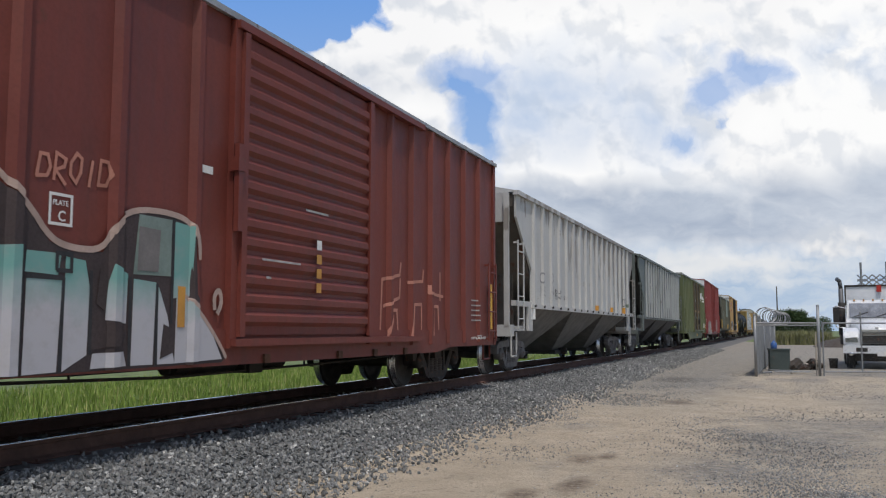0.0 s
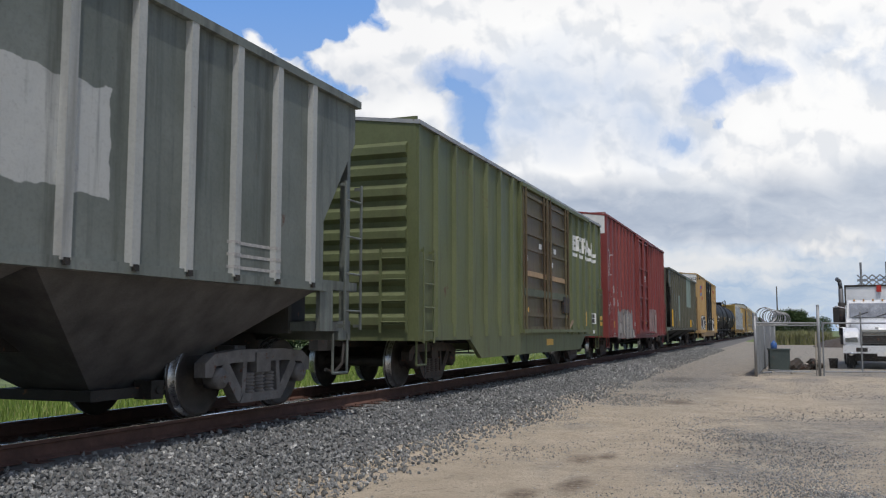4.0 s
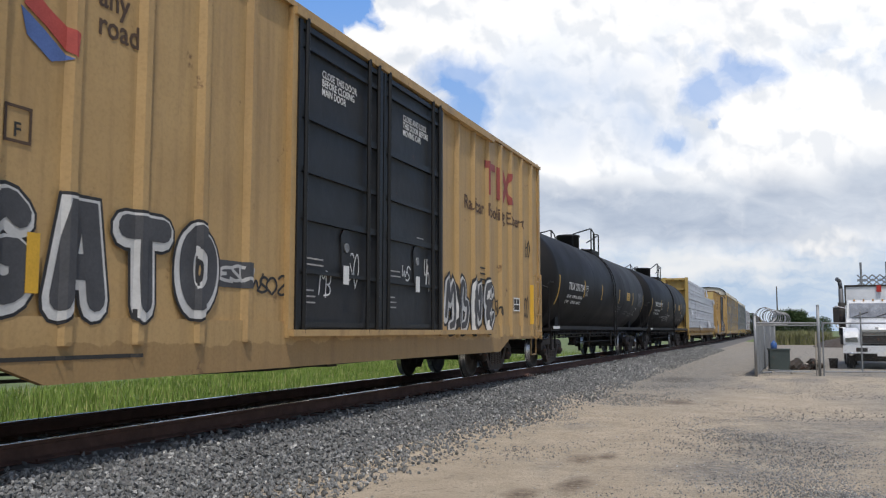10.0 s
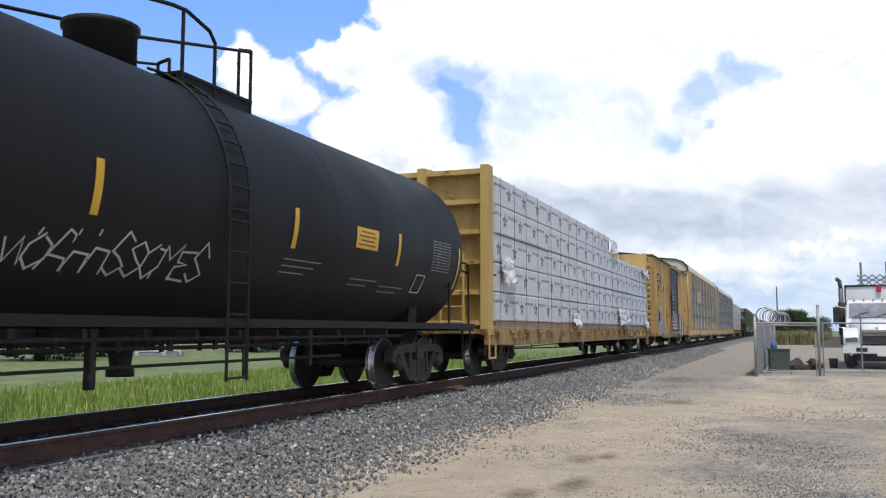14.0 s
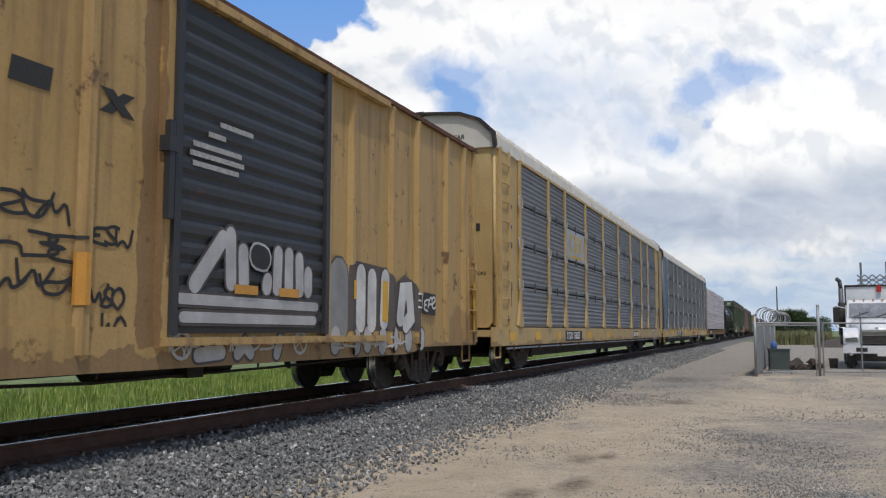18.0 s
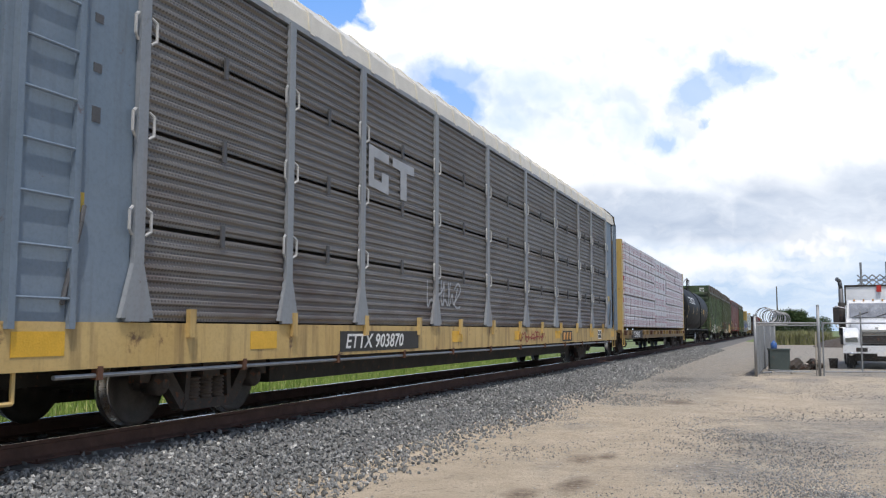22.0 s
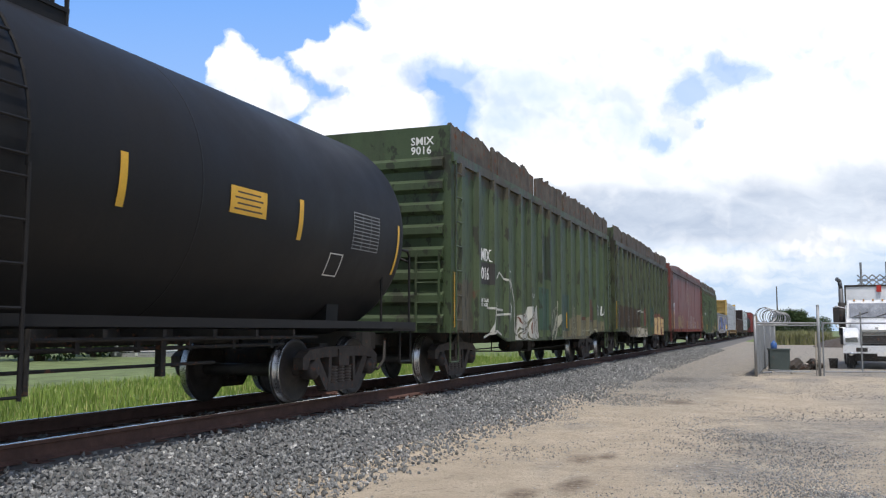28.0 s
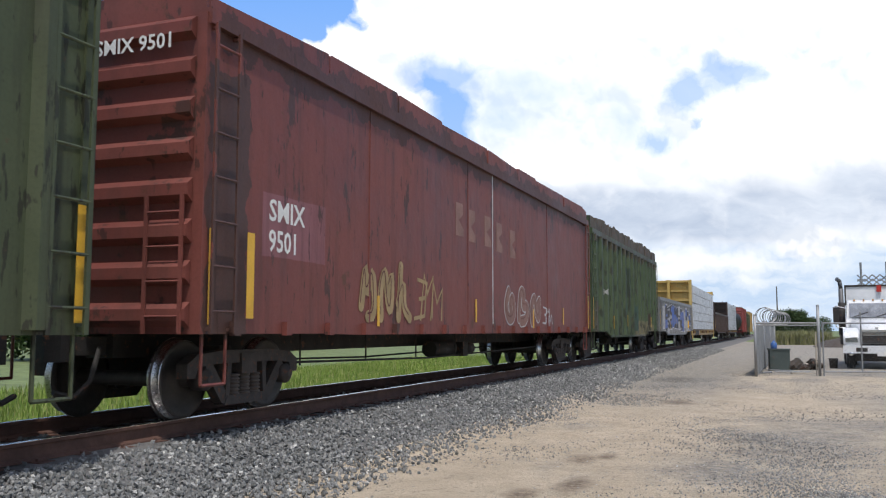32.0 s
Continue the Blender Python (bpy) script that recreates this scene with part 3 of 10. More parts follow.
# ---- box cars ----
def boxcar(name, label, s0, s1, mat, eave, sill, door, ribs, roof_mat, end_top=None, end_ribs=9, door_kind="corrugated", door_mat=None, pitch=0.22, gear="dark", low=None, rib_w=0.09, rib_d=0.07, truck=2.0, rails=None, rods=True, rail_mat=None, rib_out=0.105):
    car, L = new_car(name, label, s0, s1, "box car")
    a, b, W = -L / 2, L / 2, 1.55
    low = sill if low is None else low
    relief(car, W, [y - (s0 + s1) / 2 for y in ribs], rib_w, rib_w * 0.45, rib_d)
    d0, d1 = door[0] - (s0 + s1) / 2, door[1] - (s0 + s1) / 2
    made("body", lambda bm: prism(bm, [(-W, sill + 0.12), (W, sill + 0.12), (W, eave), (0.0, eave + pitch - 0.03), (-W, eave)], "y", a + 0.04, b - 0.04), mat, car)

    def roof(bm):
        prism(bm, [(-W - 0.07, eave - 0.02), (-W - 0.07, eave + 0.05), (0, eave + pitch + 0.03), (W + 0.07, eave + 0.05), (W + 0.07, eave - 0.02), (0, eave + pitch - 0.02)], "y", a - 0.03, b + 0.03)
        k = int(L / 1.1)
        for i in range(1, k):
            yy = a + L * i / k
            prism(bm, [(-W, eave + 0.05), (-W, eave + 0.09), (0, eave + pitch + 0.07), (W, eave + 0.09), (W, eave + 0.05), (0, eave + pitch + 0.02)], "y", yy - 0.05, yy + 0.05)
    made("roof", roof, roof_mat, car)
    for sd in (-1, 1):
        def side_sill(bm, sd=sd):
            pts = [(a, sill + 0.30), (b, sill + 0.30), (b, sill), (b - 2.6, sill), (b - 3.3, low), (a + 3.3, low), (a + 2.6, sill), (a, sill)]
            prism(bm, pts, "x", sd * 1.50, sd * 1.575)
        made("side_sill", side_sill, mat, car)
        for i, yy in enumerate(ribs):
            y = yy - (s0 + s1) / 2
            made("side_post", lambda bm, y=y, sd=sd: prism(bm, [(sd * W, y - rib_w), (sd * (W + rib_d), y - rib_w * 0.45), (sd * (W + rib_d), y + rib_w * 0.45), (sd * W, y + rib_w)], "z", sill + 0.06, eave - 0.04), mat, car)
        for y in (a + 0.06, b - 0.06):
            made("corner_post", lambda bm, y=y, sd=sd: box(bm, sd * W - 0.04, sd * (W + 0.045) + (0.0 if sd > 0 else 0.0), y - 0.06, y + 0.06, sill, eave), mat, car)
    # ends with pressed ribs
    for way, ye in ((-1, a), (1, b)):
        made("end_wall", lambda bm, ye=ye, way=way: box(bm, -W, W, *sorted((ye + way * 0.012, ye - way * 0.05)), sill, eave + pitch * 0.55), mat, car)
        for k in range(end_ribs):
            zz = sill + 0.32 + (eave - sill - (1.28 if end_top is not None else 0.75)) * k / (end_ribs - 1)
            hh = (eave - sill) / end_ribs * 0.34
            made("end_rib", lambda bm, ye=ye, way=way, zz=zz, hh=hh: prism(bm, [(ye + way * 0.01, zz - hh), (ye + way * 0.085, zz - hh * 0.45), (ye + way * 0.085, zz + hh * 0.45), (ye + way * 0.01, zz + hh)], "x", -W + 0.16, W - 0.16), mat, car)
        if end_top is not None:
            pbox("end_top_panel", end_top, car, -W + 0.03, W - 0.03, *sorted((ye + way * 0.016, ye + way * 0.02)), eave - 0.62, eave + pitch * 0.4, label="white-painted top of the end wall")
        end_ladder(mat, car, 0.95, 1.42, ye, 0.95, 2.35, 4, way)
        coupler(car, ye, way)
    # doors
    dm = door_mat or mat
    rm = rail_mat or dm
    for sd in (-1, 1):
        x = sd * W

        def xs(p, q):
            return sorted((x + sd * p, x + sd * q))
        if door_kind == "corrugated":
            dr = made("door", lambda bm: box(bm, *xs(0.01, 0.06), d0, d1, sill + 0.24, eave - 0.16), dm, car, "sliding door pressed with horizontal ribs")
            n_r = 15
            for k in range(n_r):
                zz = sill + 0.42 + (eave - sill - 0.78) * k / (n_r - 1)
                made("door_rib", lambda bm, zz=zz: prism(bm, [(x + sd * 0.06, zz - 0.085), (x + sd * rib_out, zz - 0.035), (x + sd * rib_out, zz + 0.035), (x + sd * 0.06, zz + 0.085)], "y", d0 + 0.12, d1 - 0.12), dm, dr)
            for y in (d0 + 0.05, d1 - 0.05):
                made("door_stile", lambda bm, y=y: box(bm, *xs(0.06, 0.12), y - 0.05, y + 0.05, sill + 0.22, eave - 0.14), dm, dr)
            made("lock_bar", lambda bm: (box(bm, *xs(0.1, 0.16), d0 - 0.14, d0 - 0.06, 2.05, 3.0), box(bm, *xs(0.05, 0.17), d0 - 0.16, d0 - 0.02, 2.7, 2.85)), dm, dr)
        else:
            leaves = [(d0, d1)] if door_kind == "single_plug" else [(d0, (d0 + d1) / 2 - 0.02), ((d0 + d1) / 2 + 0.02, d1)]
            for j, (p, q) in enumerate(leaves):
                dr = made("door", lambda bm: box(bm, *xs(0.01, 0.05), p, q, sill + 0.20, eave - 0.14), dm, car, "flush plug door with locking bars")
                for zz, hh in rails or ((sill + 0.24, 0.07), (1.40, 0.05), (2.37, 0.07), (2.9, 0.06), (3.6, 0.07), (eave - 0.22, 0.07)):
                    made("door_rail", lambda bm, zz=zz, hh=hh: box(bm, *xs(0.05, 0.10), p + 0.03, q - 0.03, zz - hh / 2, zz + hh / 2), rm, dr)
                for y in (p + 0.04, q - 0.04):
                    made("door_stile", lambda bm, y=y: box(bm, *xs(0.05, 0.10), y - 0.04, y + 0.04, sill + 0.20, eave - 0.14), rm, dr)
                for y in (p + (q - p) * 0.07, p + (q - p) * 0.80, p + (q - p) * 0.93) if dm is not mat else (p + (q - p) * 0.07, p + (q - p) * 0.93) if rods else ():
                    made("lock_rod", lambda bm, y=y: tube(bm, (x + sd * 0.11, y, sill + 0.16), (x + sd * 0.11, y, eave - 0.1), 0.032, 8), rm, dr)
                if rods:
                    ym = p + (q - p) * 0.55
                    made("lock_plate", lambda bm: prism(bm, [(ym - 0.13, 2.0), (ym - 0.15, 2.25), (ym - 0.08, 2.34), (ym + 0.08, 2.34), (ym + 0.15, 2.25), (ym + 0.13, 2.0), (ym + 0.11, 1.72), (ym - 0.11, 1.72)], "x", *xs(0.05, 0.075)), dm, dr)
                    made("lock_dial", lambda bm: (lathe(bm, [(sd * 0.076, 0.02), (sd * 0.076, 0.065), (sd * 0.09, 0.065), (sd * 0.09, 0.05), (sd * 0.08, 0.04)], (x, ym, 2.10), 14), bmesh.ops.recalc_face_normals(bm, faces=bm.faces)), M_GALV, dr)
        made("door_track", lambda bm: box(bm, *xs(0.02, 0.14), d0 - 0.1, d1 + (d1 - d0) * 0.6, sill + 0.12, sill + 0.20), mat, car)
        made("door_track", lambda bm: box(bm, *xs(0.02, 0.12), d0 - 0.1, d1 + (d1 - d0) * 0.6, eave - 0.12, eave - 0.03), mat, car)
        for y in (d0 - 0.06, d1 + 0.06):
            made("door_post", lambda bm, y=y: box(bm, *xs(0.0, 0.075), y - 0.06, y + 0.06, sill + 0.1, eave - 0.03), mat, car)
    underside(car, L, seed=int(s0))
    grab_ladder("side_ladder", mat, car, W, a + 0.12, a + 0.58, 0.78, 2.35, 4)
    grab_ladder("side_ladder", mat, car, W, b - 0.58, b - 0.12, 0.78, 2.35, 4)
    stirrup(mat, car, a + 0.35)
    stirrup(mat, car, b - 0.35)
    for y in (a + truck, b - truck):
        bogie(car, y, gear)
    return car


# ---- covered hoppers ----
def hopper(name, label, s0, s1, mat, eave, sill, ribs, body, dark, gear="pale", bays=3, deep=0.25, flat=False, slope_mat=None, truck=1.55, rd=0.065, rib_mat=None):
    car, L = new_car(name, label, s0, s1, "hopper car")
    a, b, W, mid = -L / 2, L / 2, 1.62, (s0 + s1) / 2
    p, q = body[0] - mid, body[1] - mid
    cut = eave - 0.79 if flat else eave - 0.55
    knee = sill + (1.55 if flat else 0.85)
    relief(car, W, [y - mid for y in ribs], 0.075, 0.055, rd)
    slope_mat = slope_mat or mat
    # side sheets with slanted ends
    outline = [(a + 0.15, eave), (b - 0.15, eave), (b - 0.15, cut), (q, knee), (q, sill), (p, sill), (p, knee), (a + 0.15, cut)]
    for sd in (-1, 1):
        made("side_sheet", lambda bm, sd=sd: prism(bm, outline, "x", sd * (W - 0.05), sd * W), mat, car)
        for yy in ribs:
            y = yy - mid
            made("side_post", lambda bm, y=y, sd=sd: prism(bm, [(sd * W, y - 0.075), (sd * (W + rd), y - 0.055), (sd * (W + rd), y + 0.055), (sd * W, y + 0.075)], "z", sill + 0.02, eave - 0.06), rib_mat or mat, car)
            made("post_foot", lambda bm, y=y, sd=sd: box(bm, *sorted((sd * (W + 0.02), sd * (W + rd + 0.02))), y - 0.03, y + 0.03, sill - 0.02, sill + 0.04), M_BLACK, car)
        made("side_sill", lambda bm, sd=sd: box(bm, *sorted((sd * (W - 0.06), sd * (W + 0.05))), p - 0.05, q + 0.05, sill - 0.05, sill + 0.05), mat, car)
        made("top_chord", lambda bm, sd=sd: box(bm, *sorted((sd * (W - 0.06), sd * (W + 0.07))), a + 0.1, b - 0.1, eave - 0.06, eave + 0.04), mat, car)
    # inner body, slope sheets and bays
    inner = [(a + 0.2, eave - 0.02), (b - 0.2, eave - 0.02), (b - 0.2, cut + 0.25), (q - 0.55, sill + 0.05), (p + 0.55, sill + 0.05), (a + 0.2, cut + 0.25)]
    made("slope_sheet", lambda bm: prism(bm, inner, "x", -W + 0.08, W - 0.08), slope_mat, car, "sloped end sheet in a colour darkened for shade")
    span = (q - p) / bays
    for k in range(bays):
        c = p + span * (k + 0.5)

        def bay(bm, c=c):
            t = [(-W + 0.06, c - span * 0.5), (W - 0.06, c - span * 0.5), (W - 0.06, c + span * 0.5), (-W + 0.06, c + span * 0.5)]
            u = [(-0.45, c - 0.45), (0.45, c - 0.45), (0.45, c + 0.45), (-0.45, c + 0.45)]
            T = [bm.verts.new((x, y, sill - 0.02)) for x, y in t]
            B = [bm.verts.new((x, y, deep + 0.12)) for x, y in u]
            bm.faces.new(T)
            bm.faces.new(B[::-1])
            for i in range(4):
                bm.faces.new((T[i], B[i], B[(i + 1) % 4], T[(i + 1) % 4]))
            bmesh.ops.recalc_face_normals(bm, faces=bm.faces)
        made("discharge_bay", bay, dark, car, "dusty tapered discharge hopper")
        made("outlet_gate", lambda bm, c=c: (box(bm, -0.62, 0.62, c - 0.62, c + 0.62, deep + 0.02, deep + 0.13), tube(bm, (-0.8, c + 0.2, deep + 0.1), (0.8, c + 0.2, deep + 0.1), 0.04, 8), box(bm, 0.55, 0.78, c + 0.1, c + 0.3, deep, deep + 0.2)), M_BLACK, car)
    # roof
    def roof(bm):
        prism(bm, [(-W + 0.02, eave + 0.01), (-W + 0.02, eave + 0.05), (-0.8, eave + 0.22), (0.8, eave + 0.22), (W - 0.02, eave + 0.05), (W - 0.02, eave + 0.01)], "y", a + 0.15, b - 0.15)
    if not flat:
        made("roof", roof, mat, car)
        made("roof_walkway", lambda bm: [box(bm, -0.95, 0.95, a + 0.05, a + 0.55, eave + 0.27, eave + 0.30), box(bm, -0.95, 0.95, b - 0.55, b - 0.05, eave + 0.27, eave + 0.30)] + [box(bm, s * 0.62 - 0.14, s * 0.62 + 0.14, a + 0.5, b - 0.5, eave + 0.27, eave + 0.30) for s in (-1, 1)], M_GALV, car, "grating roof walkway")
        made("roof_hatch", lambda bm: [box(bm, -0.25, 0.25, p + i * (q - p) / 6 + 0.1, p + (i + 1) * (q - p) / 6 - 0.1, eave + 0.2, eave + 0.3) for i in range(6)], mat, car)
    else:
        made("roof", lambda bm: prism(bm, [(-W + 0.02, eave - 0.05), (-W + 0.02, eave + 0.03), (0, eave + 0.14), (W - 0.02, eave + 0.03), (W - 0.02, eave - 0.05)], "y", a + 0.2, b - 0.2), mat, car)
    # end frames, ladders, platforms
    for way, ye in ((-1, a), (1, b)):
        for xx in (-1.42, -0.55, 0.55, 1.42):
            made("end_post", lambda bm, xx=xx, ye=ye, way=way: box(bm, xx - 0.055, xx + 0.055, *sorted((ye, ye - way * 0.09)), 1.05, eave - (0.02 if abs(xx) > 1 else 0.6)), mat, car)
        made("end_panel", lambda bm, ye=ye, way=way: box(bm, -1.46, 1.46, *sorted((ye - way * 0.10, ye - way * 0.16)), eave - 0.66, eave), mat, car)
        made("end_sill", lambda bm, ye=ye, way=way: (box(bm, -1.5, 1.5, *sorted((ye, ye - way * 0.35)), 0.86, 1.12), box(bm, -1.5, 1.5, *sorted((ye - way * 0.3, (p if way < 0 else q))), 0.98, 1.10)), mat, car)
        yb = p if way < 0 else q
        for sd in (-1, 1):
            made("bolster_web", lambda bm, sd=sd, yb=yb, way=way: box(bm, *sorted((sd * (W - 0.06), sd * W)), *sorted((yb + way * 0.28, yb - way * 0.06)), 0.98, sill + 0.1), mat, car)
            made("side_brace", lambda bm, sd=sd, yb=yb, ye=ye, way=way: box(bm, *sorted((sd * (W - 0.1), sd * W)), *sorted((yb, ye - way * 0.05)), sill - 0.02, sill + 0.1), mat, car)
        made("inner_wall", lambda bm, ye=ye, yb=yb, way=way: box(bm, -1.15, 1.15, *sorted((yb - way * 0.05, yb + way * 0.03)), 0.95, sill + 0.9), slope_mat, car)
        grab_ladder("side_ladder", M_BLACK if flat else mat, car, W - 0.03, *sorted((ye - way * 0.06, ye - way * 0.52)), 1.0, 3.3 if flat else 3.0, 5 if flat else 4)
        if flat:
            pbox("end_step", M_PALESTEP, car, W - 0.35, W + 0.02, *sorted((ye - way * 0.02, ye - way * 0.75)), 1.0, 1.16)
        end_ladder(mat, car, -0.35, 0.2, ye, 1.0, eave - 0.1, 8, way)
        stirrup(mat, car, ye - way * 0.3)
        made("brake_rigging", lambda bm, ye=ye, way=way: (tube(bm, (-0.6, ye - way * 0.6, 1.35), (0.5, ye - way * 0.6, 1.35), 0.14, 12), box(bm, 0.6, 0.95, *sorted((ye - way * 0.3, ye - way * 0.7)), 1.12, 1.5), lathe(bm, [(0, 0.02), (0, 0.26), (0.03, 0.26), (0.03, 0.02)], (-0.9, ye - way * 0.0, 1.9), 16, "y")), M_BLACK, car)
        coupler(car, ye, way)
    pbox("centre_sill", M_BLACK, car, -0.2, 0.2, a + 0.3, b - 0.3, 0.78, 1.1)
    for y in (a + truck, b - truck):
        bogie(car, y, gear)
    return car


# ---- tank cars ----
def tankcar(name, label, s0, s1, mat, radius=1.42, zc=2.52, d=0.0, strips=(-7.75, -4.45, -1.62, 1.78, 4.95), up=0.0, platform_on=True):
    car, L = new_car(name, label, s0, s1, "tank car")
    a, b = -L / 2, L / 2
    e = 0.12
    prof = []
    for k in range(9):
        w = math.pi / 2 * k / 8
        prof.append((a + e + 0.72 - 0.72 * math.cos(w), max(0.03, radius * math.sin(w))))
    prof = prof + [(-y, r) for y, r in prof[::-1]]
    made("tank", lambda bm: (lathe(bm, prof, (0, 0, zc), 56, "y"), bmesh.ops.recalc_face_normals(bm, faces=bm.faces)), mat, car)
    for yy in (-L / 6, L / 6):
        made("weld_band", lambda bm, yy=yy: lathe(bm, [(yy - 0.02, radius - 0.01), (yy - 0.012, radius + 0.002), (yy + 0.012, radius + 0.002), (yy + 0.02, radius - 0.01)], (0, 0, zc), 56, "y"), mat, car)
    # side rail, saddle, end platforms
    made("side_sill", lambda bm: [box(bm, *sorted((s * 1.44, s * 1.54)), a + 0.1, b - 0.1, 1.02, 1.12) for s in (1,)], mat, car)
    made("side_sill", lambda bm: [box(bm, *sorted((s * 1.44, s * 1.54)), a + 0.1, b - 0.1, 1.02, 1.12) for s in (-1,)], mat, car)
    for way, ye in ((-1, a), (1, b)):
        made("end_platform", lambda bm, ye=ye, way=way: (box(bm, -1.5, 1.5, *sorted((ye, ye - way * 0.9)), 0.98, 1.06), box(bm, -0.3, 0.3, *sorted((ye, ye - way * 3.2)), 0.74, 1.05)), mat, car)
        made("saddle", lambda bm, ye=ye, way=way: prism(bm, [(-1.1, 1.05), (1.1, 1.05), (1.14, 1.62), (0.8, 1.45), (0, 1.25), (-0.8, 1.45), (-1.14, 1.62)], "y", ye - way * 2.0, ye - way * 2.35), mat, car)

        for sd in (-1, 1):
            made("handrail", lambda bm, ye=ye, way=way, sd=sd: pipe(bm, [(sd * 1.42, ye - way * 0.1, 1.06), (sd * 1.42, ye - way * 0.1, 2.2), (sd * 1.42, ye - way * 0.18, 2.28), (sd * 1.42, ye - way * 1.1, 2.28), (sd * 1.42, ye - way * 1.18, 2.2), (sd * 1.42, ye - way * 1.18, 1.06)], 0.022), mat, car)
        made("handrail", lambda bm, ye=ye, way=way: pipe(bm, [(-1.42, ye - way * 0.1, 2.1), (-1.0, ye - way * 0.1, 2.28), (1.0, ye - way * 0.1, 2.28), (1.42, ye - way * 0.1, 2.1)], 0.022), mat, car)
        stirrup(mat, car, ye - way * 0.35, x=1.46, z0=0.5, z1=1.03)
        coupler(car, ye, way)
    top = zc + radius
    made("belly_skid", lambda bm: (box(bm, -0.55, 0.55, a + 3.4, b - 3.4, 0.90, 1.12), box(bm, -0.25, 0.25, a + 1.0, b - 1.0, 0.82, 1.0)), M_BLACK, car)
    for xx, zz in ((-1.1, 0.86), (-0.7, 0.74), (0.75, 0.80), (1.05, 0.90)):
        made("brake_pipe", lambda bm, xx=xx, zz=zz: tube(bm, (xx, a + 2.5, zz), (xx, b - 2.5, zz), 0.022, 6), M_BLACK, car)
    for k in range(14):
        yk = a + 3.2 + (L - 6.4) * k / 13
        made("pipe_bracket", lambda bm, yk=yk: (box(bm, -1.2, 1.1, yk - 0.03, yk + 0.03, 0.92, 1.0), box(bm, -0.72, -0.68, yk - 0.03, yk + 0.03, 0.7, 0.95), box(bm, 0.73, 0.77, yk - 0.03, yk + 0.03, 0.76, 0.95)), M_BLACK, car)
    made("hatch_dome", lambda bm: (lathe(bm, [(top - 0.06, 0.40), (top + 0.36, 0.40), (top + 0.38, 0.43), (top + 0.44, 0.43), (top + 0.46, 0.38)], (0, d, 0), 22, "z"),), mat, car)

    def platform(bm):
        box(bm, -0.76, 0.76, d + 0.45, d + 1.92, top - 0.06, top - 0.02)
        for xx in (-0.72, 0.72):
            box(bm, xx - 0.025, xx + 0.025, d + 0.45, d + 1.92, top - 0.20, top - 0.02)
        for xx in (-0.74, 0.74):
            pipe(bm, [(xx, d - 2.5, top - 0.25), (xx, d - 2.55, top + 0.14), (xx, d - 2.4, top + 0.24), (xx, d + 0.3, top + 0.70), (xx, d + 0.55, top + 0.72), (xx, d + 1.0, top + 0.62), (xx, d + 1.12, top + 0.5), (xx, d + 1.12, top - 0.2)], 0.024)
            pipe(bm, [(xx, d - 0.3, top + 0.14), (xx, d + 1.88, top + 0.62)], 0.02)
            pipe(bm, [(xx, d + 1.9, top - 0.25), (xx, d + 1.9, top + 0.64), (xx * 0.75, d + 1.9, top + 0.68), (xx * 0.75, d + 1.9, top)], 0.024)
            pipe(bm, [(xx, d + 0.5, top - 0.25), (xx, d + 0.5, top + 0.71)], 0.024)
    made("hatch_platform", platform, mat, car, "black steel walkway with handrails round the hatch")

    def ladder(bm):
        rr, la, lb = radius + 0.05, d + 0.28, d + 0.66
        for yy in (la, lb):
            prev = None
            for k in range(10):
                w = radians(-8 + 82 * k / 9)
                pt = (rr * math.cos(w), yy, zc + rr * math.sin(w))
                if prev:
                    tube(bm, prev, pt, 0.02, 6)
                prev = pt
            tube(bm, (rr, yy, zc - 0.2), (rr, yy, 0.45), 0.02, 6)
        for k in range(9):
            w = radians(-5 + 75 * k / 8)
            pt = (rr * math.cos(w), 0, zc + rr * math.sin(w))
            tube(bm, (pt[0], la, pt[2]), (pt[0], lb, pt[2]), 0.014, 6)
        for k in range(6):
            tube(bm, (rr, la, 0.48 + 0.34 * k), (rr, lb, 0.48 + 0.34 * k), 0.014, 6)
    made("side_ladder", ladder, mat, car)
    made("bottom_outlet", lambda bm: (lathe(bm, [(0.98, 0.32), (0.82, 0.28), (0.74, 0.14), (0.56, 0.12), (0.54, 0.16), (0.46, 0.16)], (0, 0.5, 0), 14, "z"), pipe(bm, [(0.9, -3, 0.62), (0.9, 4.2, 0.62)], 0.02), box(bm, 0.86, 0.94, -1.0, -0.92, 0.42, 1.0), box(bm, 0.86, 0.94, 3.2, 3.28, 0.5, 1.0), pipe(bm, [(1.3, 1.05, 0.45), (1.3, 1.05, 1.0)], 0.03)), M_BLACK, car)

    def on_shell(zz):
        return math.sqrt(max(0.01, radius ** 2 - (zz - zc) ** 2))

    def shell_strip(y, z0, z1, w=0.10, mat2=None, nm="reflector", lab="yellow reflective strip"):
        def build(bm):
            k = 8
            for i in range(k):
                za, zb = z0 + (z1 - z0) * i / k, z0 + (z1 - z0) * (i + 1) / k
                v = [bm.verts.new((on_shell(zz) + 0.006, yy, zz)) for yy, zz in ((y - w / 2, za), (y + w / 2, za), (y + w / 2, zb), (y - w / 2, zb))]
                bm.faces.new(v)
        made(nm, build, mat2 or M_YELLOW, car, lab)
    for y in strips:
        shell_strip(y, (2.0 if abs(y) < 6.8 else 1.7) + up, 2.5 + up)
    shell_strip(b - 0.95, 1.75 + up, 2.5 + up, w=0.07)
    for y in (a + 1.75, b - 1.75):
        bogie(car, y)
    return car, shell_strip, on_shell


